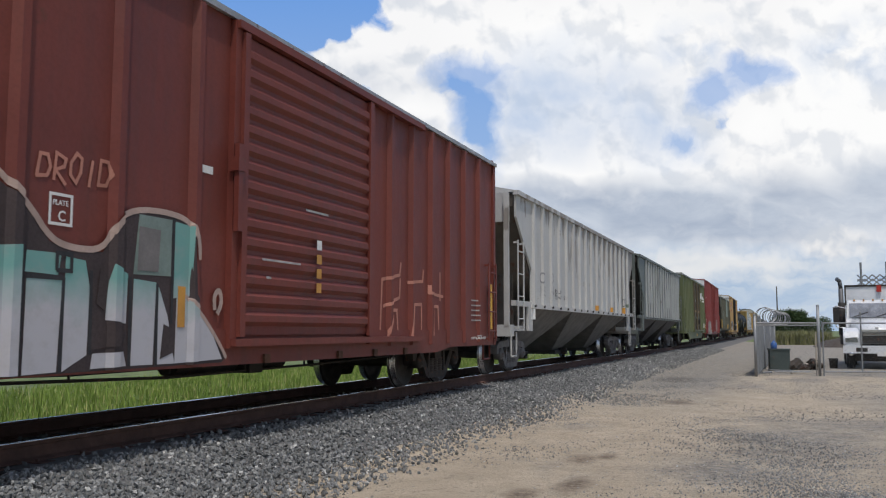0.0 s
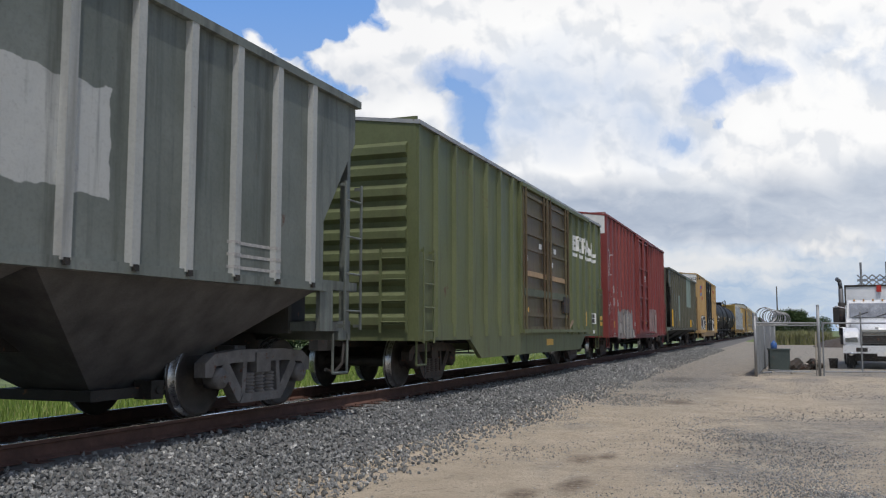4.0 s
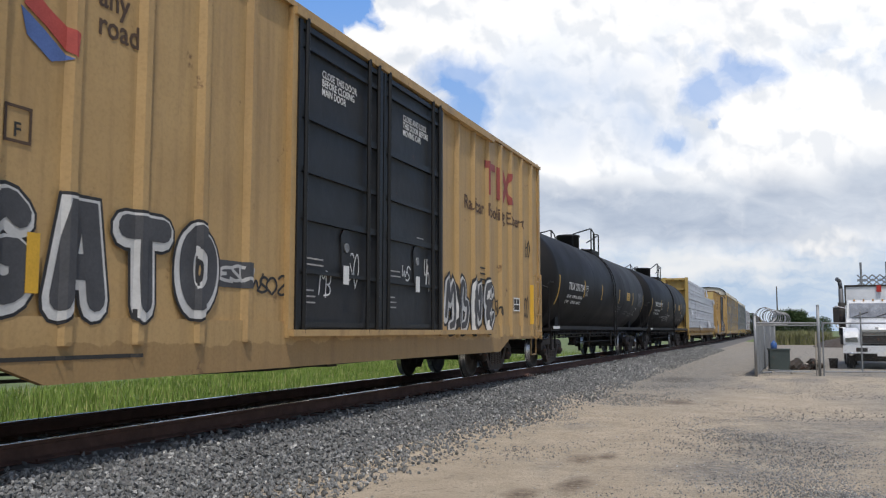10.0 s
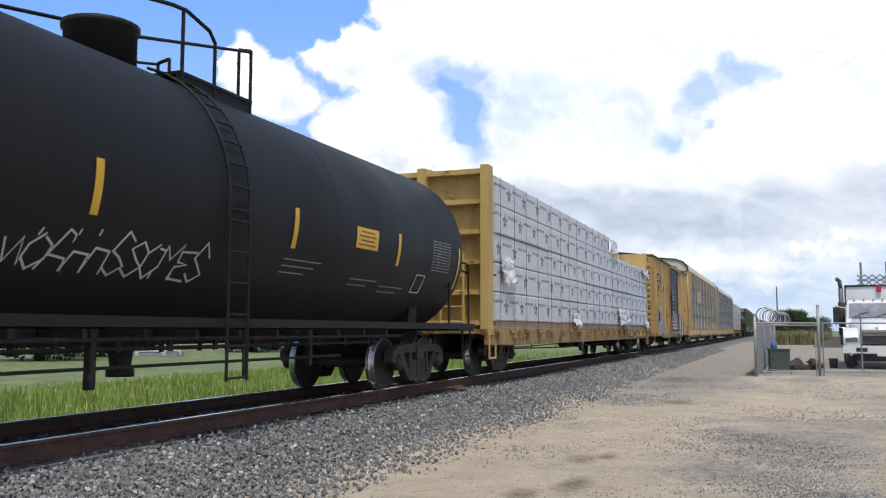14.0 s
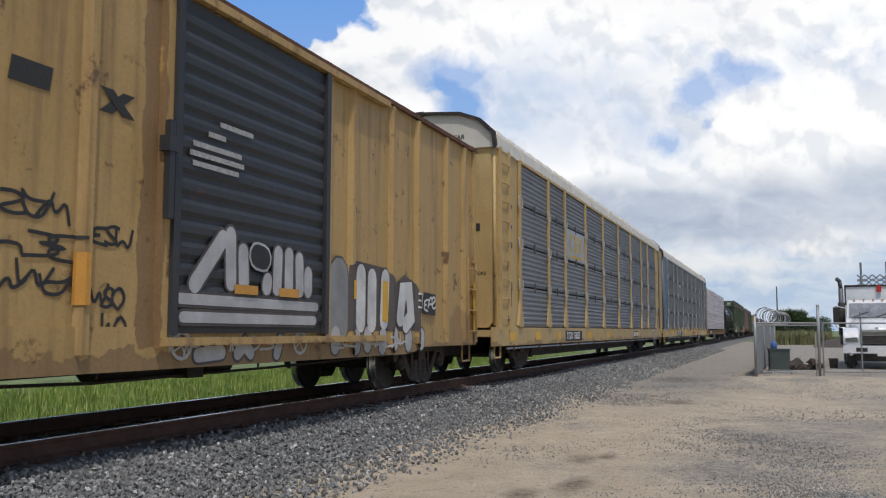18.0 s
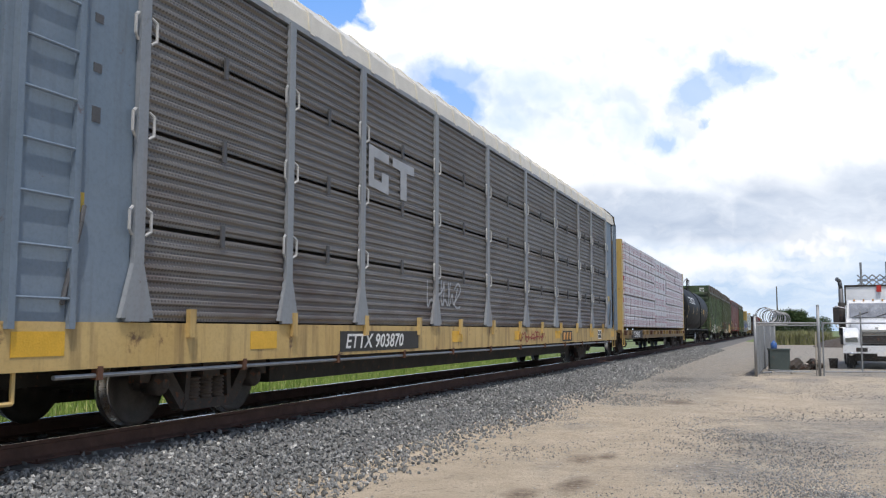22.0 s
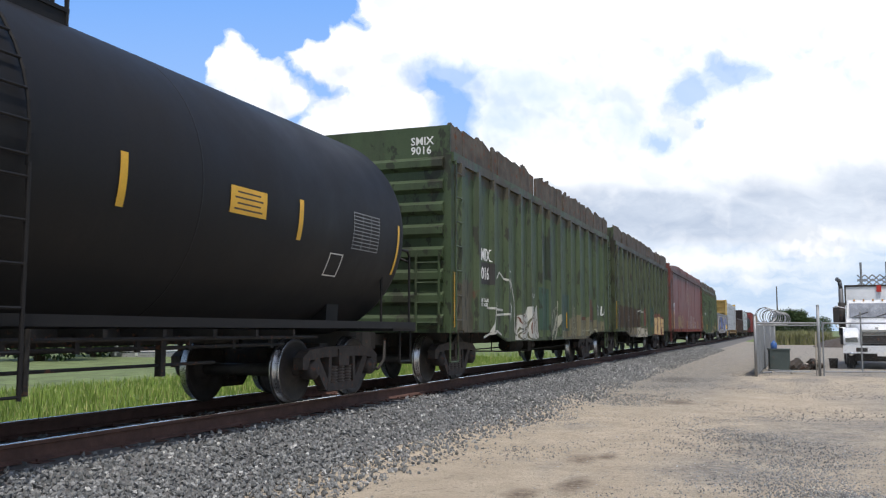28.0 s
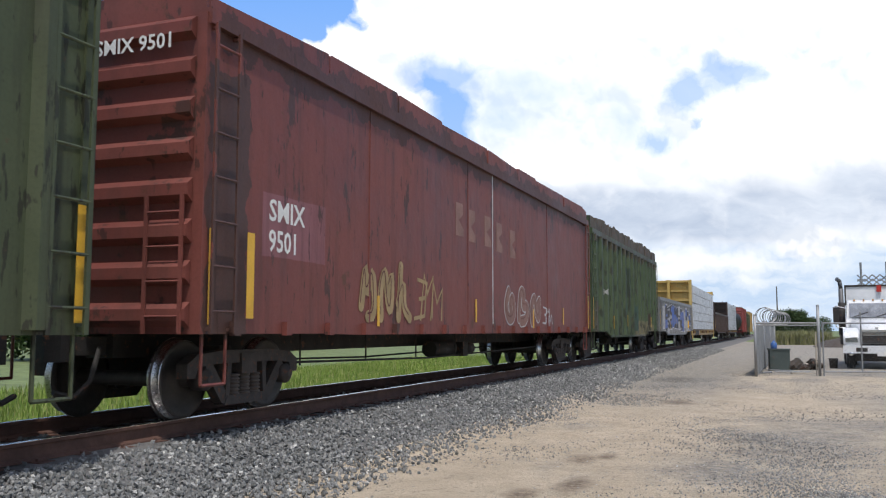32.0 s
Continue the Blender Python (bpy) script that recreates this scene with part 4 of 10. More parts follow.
# ---- centre-beam flat cars and their loads ----
def wrap_material(name, base, mark, mark2, pitch_y, pitch_z, kind, foot=1.06, big=1.0):
    """Printed plastic lumber wrap: rows of emblems and thin lines, in the load's own space."""
    n = Net(name)
    x, y, z0 = n.xyz()
    z = n.m("SUBTRACT", z0, foot)
    fy = n.m("SUBTRACT", n.m("FRACT", n.m("DIVIDE", n.m("ADD", y, n.m("MULTIPLY", n.m("FLOOR", n.m("DIVIDE", z, pitch_z)), pitch_y * 0.70)), pitch_y)), 0.5)
    fz = n.m("SUBTRACT", n.m("FRACT", n.m("DIVIDE", z, pitch_z)), 0.5)
    py, pz = n.m("MULTIPLY", fy, pitch_y), n.m("MULTIPLY", fz, pitch_z)
    fold = n.noise(3.0, 5, 0.6, vec=n.mapped((1, 1, 1.6)), distort=0.8)
    c = n.mix(n.step(fold, 0.3, 0.7), dim(base, 0.86), base)
    if kind == "oval":
        d = n.m("SQRT", n.m("ADD", n.m("POWER", n.m("DIVIDE", py, 0.172 * big), 2.0), n.m("POWER", n.m("DIVIDE", pz, 0.068 * big), 2.0)))
        frame_ = n.m("MAXIMUM", n.m("DIVIDE", n.m("ABSOLUTE", py), 0.212 * big), n.m("DIVIDE", n.m("ABSOLUTE", pz), 0.088 * big))
        c = n.mix(n.step(frame_, 0.97, 1.0, 1, 0), c, mark)
        c = n.mix(n.step(d, 0.93, 0.98, 1, 0), c, base)
        word = n.m("MULTIPLY", n.step(n.m("ABSOLUTE", py), 0.12 * big, 0.125 * big, 1, 0), n.step(n.m("ABSOLUTE", pz), 0.024 * big, 0.028 * big, 1, 0))
        c = n.mix(n.m("MULTIPLY", word, n.step(n.noise(60, 1), 0.45, 0.5)), c, mark2)
        line = n.step(n.m("ABSOLUTE", n.m("ADD", pz, pitch_z * 0.42)), 0.005, 0.009, 0.6, 0)
        c = n.mix(line, c, mark)
    else:
        ang = n.m("ARCTAN2", py, pz)
        r = n.m("SQRT", n.m("ADD", n.m("MULTIPLY", py, py), n.m("MULTIPLY", pz, pz)))
        sect = n.m("ABSOLUTE", n.m("SUBTRACT", n.m("FRACT", n.m("MULTIPLY", ang, 5 / (2 * math.pi))), 0.5))
        th = n.m("MULTIPLY", n.m("SUBTRACT", 0.5, sect), 2 * math.pi / 5)
        lim = n.m("DIVIDE", 0.21 * 0.08 * math.sin(math.pi / 5), n.m("ADD", n.m("MULTIPLY", n.m("SINE", th), 0.21), n.m("MULTIPLY", n.m("SINE", n.m("SUBTRACT", math.pi / 5, th)), 0.08)))
        star = n.m("LESS_THAN", r, lim)
        c = n.mix(star, c, mark)
        c = n.mix(n.step(r, 0.045, 0.05, 0.7, 0), c, mark2)
        word = n.m("MULTIPLY", n.m("MULTIPLY", n.step(n.m("ABSOLUTE", n.m("SUBTRACT", n.m("ABSOLUTE", py), 0.52)), 0.27, 0.275, 1, 0), n.step(n.m("ABSOLUTE", n.m("SUBTRACT", pz, 0.12)), 0.03, 0.034, 1, 0)), n.step(n.noise(34, 1), 0.42, 0.47))
        c = n.mix(word, c, (0.12, 0.12, 0.14))
    crease = n.noise(9, 6, 0.7, distort=1.5)
    c = n.mix(n.step(crease, 0.56, 0.66, 0, 0.35), c, dim(base, 0.55))
    h = n.m("ADD", fold, n.m("MULTIPLY", crease, 0.5))
    return n.done(c, rough=0.38, bump=h, height=0.035)


M_LUMBER = plain("raw_lumber", (0.42, 0.29, 0.17), 0.8, vary=0.2, scale=6)
M_STRAP = plain("black_strap", (0.03, 0.03, 0.03), 0.6)
M_WRAP_STAR = wrap_material("star_printed_wrap", (0.66, 0.66, 0.70), (0.13, 0.04, 0.075), (0.6, 0.45, 0.5), 1.225, 0.62, "star", 1.18)
M_WRAP_OVAL = wrap_material("oval_printed_wrap", (0.66, 0.62, 0.64), (0.36, 0.085, 0.115), (0.22, 0.06, 0.08), 0.62, 0.41625, "oval", 1.12)
M_WRAP_BIG = wrap_material("large_oval_printed_wrap", (0.64, 0.61, 0.63), (0.36, 0.085, 0.115), (0.22, 0.06, 0.08), 1.24, 0.8325, "oval", 1.12, 1.9)
M_WRAP_PLAIN = plain("pale_plastic_wrap", (0.60, 0.60, 0.62), 0.4, vary=0.25, scale=2)


def centrebeam(name, label, s0, s1, mat, head=4.45, load=None, rows=6, wrap=None, load_label="", step=False, head_mat=None, seed=3, foot=1.06, big=None, sill_mat=None):
    car, L = new_car(name, label, s0, s1, "flat car")
    rnd = random.Random(seed)
    a, b = -L / 2, L / 2
    hm = head_mat or mat
    sm = sill_mat or (M_SILL if mat is M_BEAM else mat)
    pbox("deck", sm, car, -1.45, 1.45, a, b, 0.92, 1.02)
    for sd in (-1, 1):
        made("side_sill", lambda bm, sd=sd: prism(bm, [(a, 1.02), (b, 1.02), (b, 0.70), (b - 2.4, 0.66), (a + 2.4, 0.66), (a, 0.70)], "x", sd * 1.42, sd * 1.50), sm, car)
        k = int(L / 1.15)
        for i in range(k):
            y = a + 0.6 + (L - 1.2) * i / (k - 1)
            if not step and 1.9 < y - a < 5.4:
                continue
            made("strap_winch", lambda bm, y=y, sd=sd: (prism(bm, [(sd * 1.50, y - 0.14), (sd * 1.58, y - 0.09), (sd * 1.58, y + 0.09), (sd * 1.50, y + 0.14)], "z", 0.82, 0.99), tube(bm, (sd * 1.56, y - 0.17, 0.96), (sd * 1.56, y + 0.17, 0.96), 0.03, 8)), M_SILL if step or i % 3 else M_RUSTY, car)
    made("centre_beam", lambda bm: ([box(bm, -0.14, 0.14, a + 0.2, b - 0.2, head - 0.12, head + 0.02)] + [box(bm, -0.1, 0.1, a + 1 + (L - 2) * i / 12 - 0.06, a + 1 + (L - 2) * i / 12 + 0.06, 1.0, head - 0.1) for i in range(13)]), mat, car)
    for way, ye in ((-1, a), (1, b)):
        bk = made("bulkhead", lambda bm, ye=ye, way=way: box(bm, -1.42, 1.42, *sorted((ye - way * 0.32, ye - way * 0.38)), 1.0, head), hm, car, "yellow steel end bulkhead with cross ribs")
        for xx in (-1.42, 0, 1.42):
            made("bulkhead_post", lambda bm, xx=xx, ye=ye, way=way: box(bm, xx - 0.09, xx + 0.09, *sorted((ye - way * 0.02, ye - way * 0.34)), 0.9, head + 0.02), hm, bk)
        for i in range(6):
            zz = 1.15 + (head - 1.25) * i / 5
            made("bulkhead_rib", lambda bm, zz=zz, ye=ye, way=way: box(bm, -1.40, 1.40, *sorted((ye - way * 0.10, ye - way * 0.33)), zz - 0.05, zz + 0.05), hm, bk)
        end_ladder(hm, car, 0.5, 1.0, ye, 1.0, 2.6, 5, way)
        stirrup(mat, car, ye - way * 0.3)
        coupler(car, ye, way)
    underside(car, L, z=0.6, seed=seed)
    for y in (a + 2.2, b - 2.2):
        bogie(car, y)
    pbox("number_board", M_BLACK, car, 1.503, 1.51, a + 2.2, a + 5.2, 0.68, 1.0) if step is False else None
    if load:
        # bundles on both sides of the beam, one stack of wrapped packages a slot
        top, base = load, foot
        slots = 5
        ld = tagged(new("lumber_load"), load_label, "lumber", "lumber on the flat cars")
        CARS.append((ld, (s0 + s1) / 2))
        span = (L - 0.95) / slots
        hh = (top - base) / rows
        for sd in (-1, 1):
            for k in range(slots):
                y0 = a + 0.475 + span * k
                n_rows = rows - (1 if step and k >= slots - 2 else 0)
                hs, skin = hh, wrap
                if big and k == 2:
                    n_rows, hs, skin = rows // 2, hh * 2, big
                for r in range(n_rows):
                    z0 = base + hs * r
                    j = rnd.uniform(-0.015, 0.02)
                    made("lumber_pack", lambda bm, sd=sd, y0=y0, z0=z0, j=j, hs=hs: prism(bm, [(sd * 0.17, z0 + 0.016), (sd * (1.50 + j), z0 + 0.016), (sd * (1.525 + j), z0 + 0.04), (sd * (1.525 + j), z0 + hs - 0.03), (sd * (1.50 + j), z0 + hs - 0.004), (sd * 0.17, z0 + hs - 0.004)], "y", y0 + 0.012, y0 + span - 0.012), skin, ld)
                    for q in (0.15, 0.5, 0.85):
                        made("dunnage", lambda bm, sd=sd, y0=y0, z0=z0, q=q: box(bm, *sorted((sd * 0.2, sd * 1.5)), y0 + span * q - 0.05, y0 + span * q + 0.05, z0 - 0.003, z0 + 0.015), M_LUMBER, ld)
                if sd > 0:
                    for q in (0.06, 0.30, 0.52, 0.76):
                        made("strap", lambda bm, q=q, y0=y0, z1=base + hs * n_rows: box(bm, 1.546, 1.550, y0 + span * q - 0.008, y0 + span * q + 0.008, 0.95, z1 + 0.01), M_STRAP, ld)
    return car, (ld if load else None)


def torn_wrap(load, y0, y1, z0, z1, seed, x=1.54):
    """A loose, crumpled flap of plastic wrap."""
    rng = np.random.default_rng(seed)
    nu, nv = 14, 10
    V, F = [], []
    for j in range(nv + 1):
        for i in range(nu + 1):
            u, v = i / nu, j / nv
            edge = 0.25 * (1 - v) * math.sin(u * 9 + seed) * 0.4
            V.append((x + 0.03 + 0.12 * (1 - v) * (0.6 + noise.noise((u * 3, v * 3, seed))) + 0.05 * noise.noise((u * 9, v * 7, seed)) + 0.008 * rng.random(), y0 + (y1 - y0) * u + 0.012 * rng.normal(), z0 + (z1 - z0) * (v + edge) + 0.01 * rng.normal()))
    for j in range(nv):
        for i in range(nu):
            k = j * (nu + 1) + i
            F.append((k, k + 1, k + nu + 2, k + nu + 1))
    me = bpy.data.meshes.new("torn_wrap")
    me.from_pydata(V, [], F)
    me.materials.append(M_WRAP_PLAIN)
    part("torn_wrap", me, None, load, "crumpled torn plastic wrap")


# ---- auto racks ----
M_LATCH = plain("dark_latch", (0.09, 0.09, 0.095), 0.6, vary=0.2)
M_PALECLIP = plain("pale_grey_clip", (0.46, 0.46, 0.46), 0.6, vary=0.15)

def autorack(name, label, s0, s1, side, posts, mat, post_mat, end_mat, sill_mat, roof_mat, eave=4.87, crown=5.72):
    car, L = new_car(name, label, s0, s1, "auto rack car")
    a, b, mid = -L / 2, L / 2, (s0 + s1) / 2
    p, q = side[0] - mid, side[1] - mid
    W = 1.53
    # Solid black block added inside, so the gaps between panels look dark.
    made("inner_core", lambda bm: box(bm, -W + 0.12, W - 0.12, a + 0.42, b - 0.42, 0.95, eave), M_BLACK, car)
    made("deck", lambda bm: box(bm, -1.45, 1.45, a, b, 0.86, 1.0), sill_mat, car)
    for sd in (-1, 1):
        made("side_sill", lambda bm, sd=sd: prism(bm, [(a + 0.1, 1.06), (b - 0.1, 1.06), (b - 0.1, 0.66), (a + 0.1, 0.66)], "x", sd * 1.46, sd * 1.55), sill_mat, car)
        ys = [p] + [y - mid for y in posts] + [q]
        for y0, y1 in zip(ys, ys[1:]):
            for r in range(4):
                z0 = 1.08 + (eave - 1.08) * r / 4
                z1 = 1.08 + (eave - 1.08) * (r + 1) / 4 - 0.035

                def panel(bm, y0=y0, y1=y1, z0=z0, z1=z1, sd=sd):
                    pts, k = [], 8
                    for i in range(k):
                        za, zb = z0 + (z1 - z0) * i / k, z0 + (z1 - z0) * (i + 1) / k
                        dz = (zb - za)
                        pts += [(sd * (W - 0.012), za), (sd * (W - 0.012), za + dz * 0.30), (sd * (W + 0.012), za + dz * 0.50), (sd * (W + 0.012), za + dz * 0.80)]
                    pts += [(sd * (W - 0.04), z1), (sd * (W - 0.04), z0)]
                    prism(bm, pts, "y", y0 + 0.02, y1 - 0.02)
                pn = made("side_panel", panel, mat, car)
                if r and sd > 0:
                    made("panel_latch", lambda bm, ym=(y0 + y1) / 2, z0=z0: box(bm, W + 0.012, W + 0.035, ym - 0.03, ym + 0.03, z0 - 0.13, z0 + 0.10), M_LATCH, pn)
        for y in [y - mid for y in posts] + [p + 0.02, q - 0.02]:
            def post(bm, y=y, sd=sd):
                box(bm, *sorted((sd * W, sd * (W + 0.05))), y - 0.068, y + 0.068, 1.5, eave + 0.02)
                prism(bm, [(sd * (W + 0.01), y - 0.16), (sd * (W + 0.055), y - 0.16), (sd * (W + 0.055), y + 0.16), (sd * (W + 0.01), y + 0.16)], "z", 1.07, 1.12)
                v = [bm.verts.new((sd * (W + d), y + e, z)) for z, w_ in ((1.10, 0.22), (1.6, 0.068)) for d, e in ((0.0, -w_), (0.052, -w_), (0.052, w_), (0.0, w_))]
                for i in range(4):
                    bm.faces.new((v[i], v[(i + 1) % 4], v[4 + (i + 1) % 4], v[4 + i]))
                bmesh.ops.recalc_face_normals(bm, faces=bm.faces)
            pt = made("side_post", post, post_mat, car)
            if sd > 0:
                for r in range(1, 4):
                    zz = 1.08 + (eave - 1.08) * r / 4
                    for e in (-1, 1):
                        made("clip", lambda bm, y=y, e=e, zz=zz: pipe(bm, [(W + 0.03, y + e * 0.09, zz - 0.13), (W + 0.05, y + e * 0.15, zz - 0.09), (W + 0.05, y + e * 0.15, zz + 0.09), (W + 0.03, y + e * 0.09, zz + 0.13)], 0.015, 6), M_PALECLIP, pt)
        made("eave_rail", lambda bm, sd=sd: box(bm, *sorted((sd * (W - 0.05), sd * (W + 0.03))), p, q, eave - 0.01, eave + 0.06), post_mat, car)
    # arched roof
    arch = [(-W - 0.02, eave + 0.02), (-W + 0.02, eave + 0.32), (-1.2, eave + 0.62), (-0.75, crown - 0.06), (0, crown), (0.75, crown - 0.06), (1.2, eave + 0.62), (W - 0.02, eave + 0.32), (W + 0.02, eave + 0.02)]
    made("roof", lambda bm: prism(bm, arch, "y", a + 0.20, b - 0.20), roof_mat, car, "pale ribbed arched roof")
    for ye, way in ((a, 1), (b, -1)):
        def hoop(bm, ye=ye, way=way):
            out, inn = [(x * 1.02, z + 0.03) for x, z in arch], [(x * 0.975, z - 0.03) for x, z in arch]
            for y0, y1 in zip(range(8), range(1, 9)):
                prism(bm, [inn[y0], out[y0], out[y1], inn[y1]], "y", *sorted((ye + way * 0.13, ye + way * 0.23)))
        made("roof_edge", hoop, M_BLACK, car, "black trim round the roof's end")
    made("top_bar", lambda bm: (tube(bm, (-1.46, a + 0.18, crown - 0.02), (-0.1, a + 0.18, crown + 0.03), 0.035, 8), tube(bm, (-0.95, a + 0.18, crown - 0.32), (-0.95, a + 0.18, crown), 0.03, 8)), M_BLACK, car)
    for i in range(int(L / 0.9)):
        y = a + 0.6 + i * 0.9
        if y < b - 0.4:
            made("roof_rib", lambda bm, y=y: prism(bm, [(x * 1.012, z + 0.014) for x, z in arch], "y", y - 0.06, y + 0.06), roof_mat, car)
    # end doors, ladders
    for way, ye, yp in ((-1, a, p), (1, b, q)):
        ed = made("end_door", lambda bm, ye=ye, way=way: prism(bm, [(-1.35, 1.05), (1.35, 1.05), (1.48, 1.2), (1.48, 4.9), (1.1, 5.45), (0, 5.6), (-1.1, 5.45), (-1.48, 4.9), (-1.48, 1.2)], "y", ye - way * 0.25, ye - way * 0.40), end_mat, car, "tall folding end door")
        for sd in (-1, 1):
            cut = 0.75 if way > 0 else 0.36
            l0, l1 = sorted((ye - way * 0.05, ye - way * 0.43) if way > 0 else (ye + 0.45, ye + 1.15))
            made("side_door_panel", lambda bm, sd=sd, ye=ye, yp=yp, way=way: box(bm, *sorted((sd * (W - 0.05), sd * (W - 0.01))), *sorted((ye - way * cut, yp)), 1.05, eave + 0.05), end_mat, car)
            made("door_hinge", lambda bm, sd=sd, ye=ye, way=way: tube(bm, (sd * (W - 0.03), ye - way * (cut - 0.12), 1.1), (sd * (W - 0.03), ye - way * (cut - 0.12), eave), 0.035, 10), M_BLACK if way > 0 else end_mat, car)
            lp = made("ladder_post", lambda bm, sd=sd: (box(bm, *sorted((sd * (W - 0.008), sd * (W + 0.006))), l0, l1, 1.02, eave + 0.05), box(bm, *sorted((sd * (W + 0.002), sd * (W + 0.06))), l0, l0 + 0.07, 1.0, eave + 0.06), box(bm, *sorted((sd * (W + 0.002), sd * (W + 0.06))), l1 - 0.07, l1, 1.0, eave + 0.06)), end_mat, car)
            for k in range(9):
                made("rung", lambda bm, sd=sd, k=k: tube(bm, (sd * (W + 0.045), l0 + 0.03, 1.25 + k * 0.42), (sd * (W + 0.045), l1 - 0.03, 1.25 + k * 0.42), 0.014, 6), end_mat, lp)
            if sd > 0:
                made("door_pipe", lambda bm, ye=ye, way=way, yp=yp: pipe(bm, [(W + 0.02, (ye - way * cut + yp) / 2 - 0.1, 1.2), (W + 0.03, (ye - way * cut + yp) / 2 - 0.02, 1.55), (W + 0.05, (ye - way * cut + yp) / 2 + 0.05, 1.9), (W + 0.03, (ye - way * cut + yp) / 2 + 0.10, 2.05)], 0.022, 6), M_LATCH, car)
                for zz in (2.85, 3.3, 3.75):
                    yk = yp + (ye - yp) * 0.28
                    made("door_hole", lambda bm, yk=yk, zz=zz: box(bm, W - 0.012, W - 0.004, yk - 0.05, yk + 0.05, zz - 0.04, zz + 0.04 + (0.06 if zz < 3 else 0)), M_LATCH, car)
        for xx in (-0.9, 0.0, 0.9):
            made("door_seam", lambda bm, xx=xx, ye=ye, way=way: box(bm, xx - 0.03, xx + 0.03, *sorted((ye - way * 0.24, ye - way * 0.27)), 1.1, 5.3), end_mat, ed)
        stirrup(sill_mat, car, ye - way * 0.4, x=1.5)
        coupler(car, ye, way)
    made("brake_pipe", lambda bm: tube(bm, (1.52, a + 1.0, 0.60), (1.52, b - 1.0, 0.60), 0.022, 6), M_GALV, car)
    for k in range(12):
        yk = a + 1.5 + (L - 3.0) * k / 11
        made("pipe_bracket", lambda bm, yk=yk: box(bm, 1.48, 1.56, yk - 0.03, yk + 0.03, 0.56, 0.68), M_RUSTY, car)
    pbox("deep_sill", M_BLACK, car, -0.95, 0.95, a + 5.2, b - 5.2, 0.33, 0.9)
    underside(car, L, z=0.45, seed=int(s0))
    for y in (a + 3.75, b - 3.75):
        bogie(car, y, base=0.87)
    return car


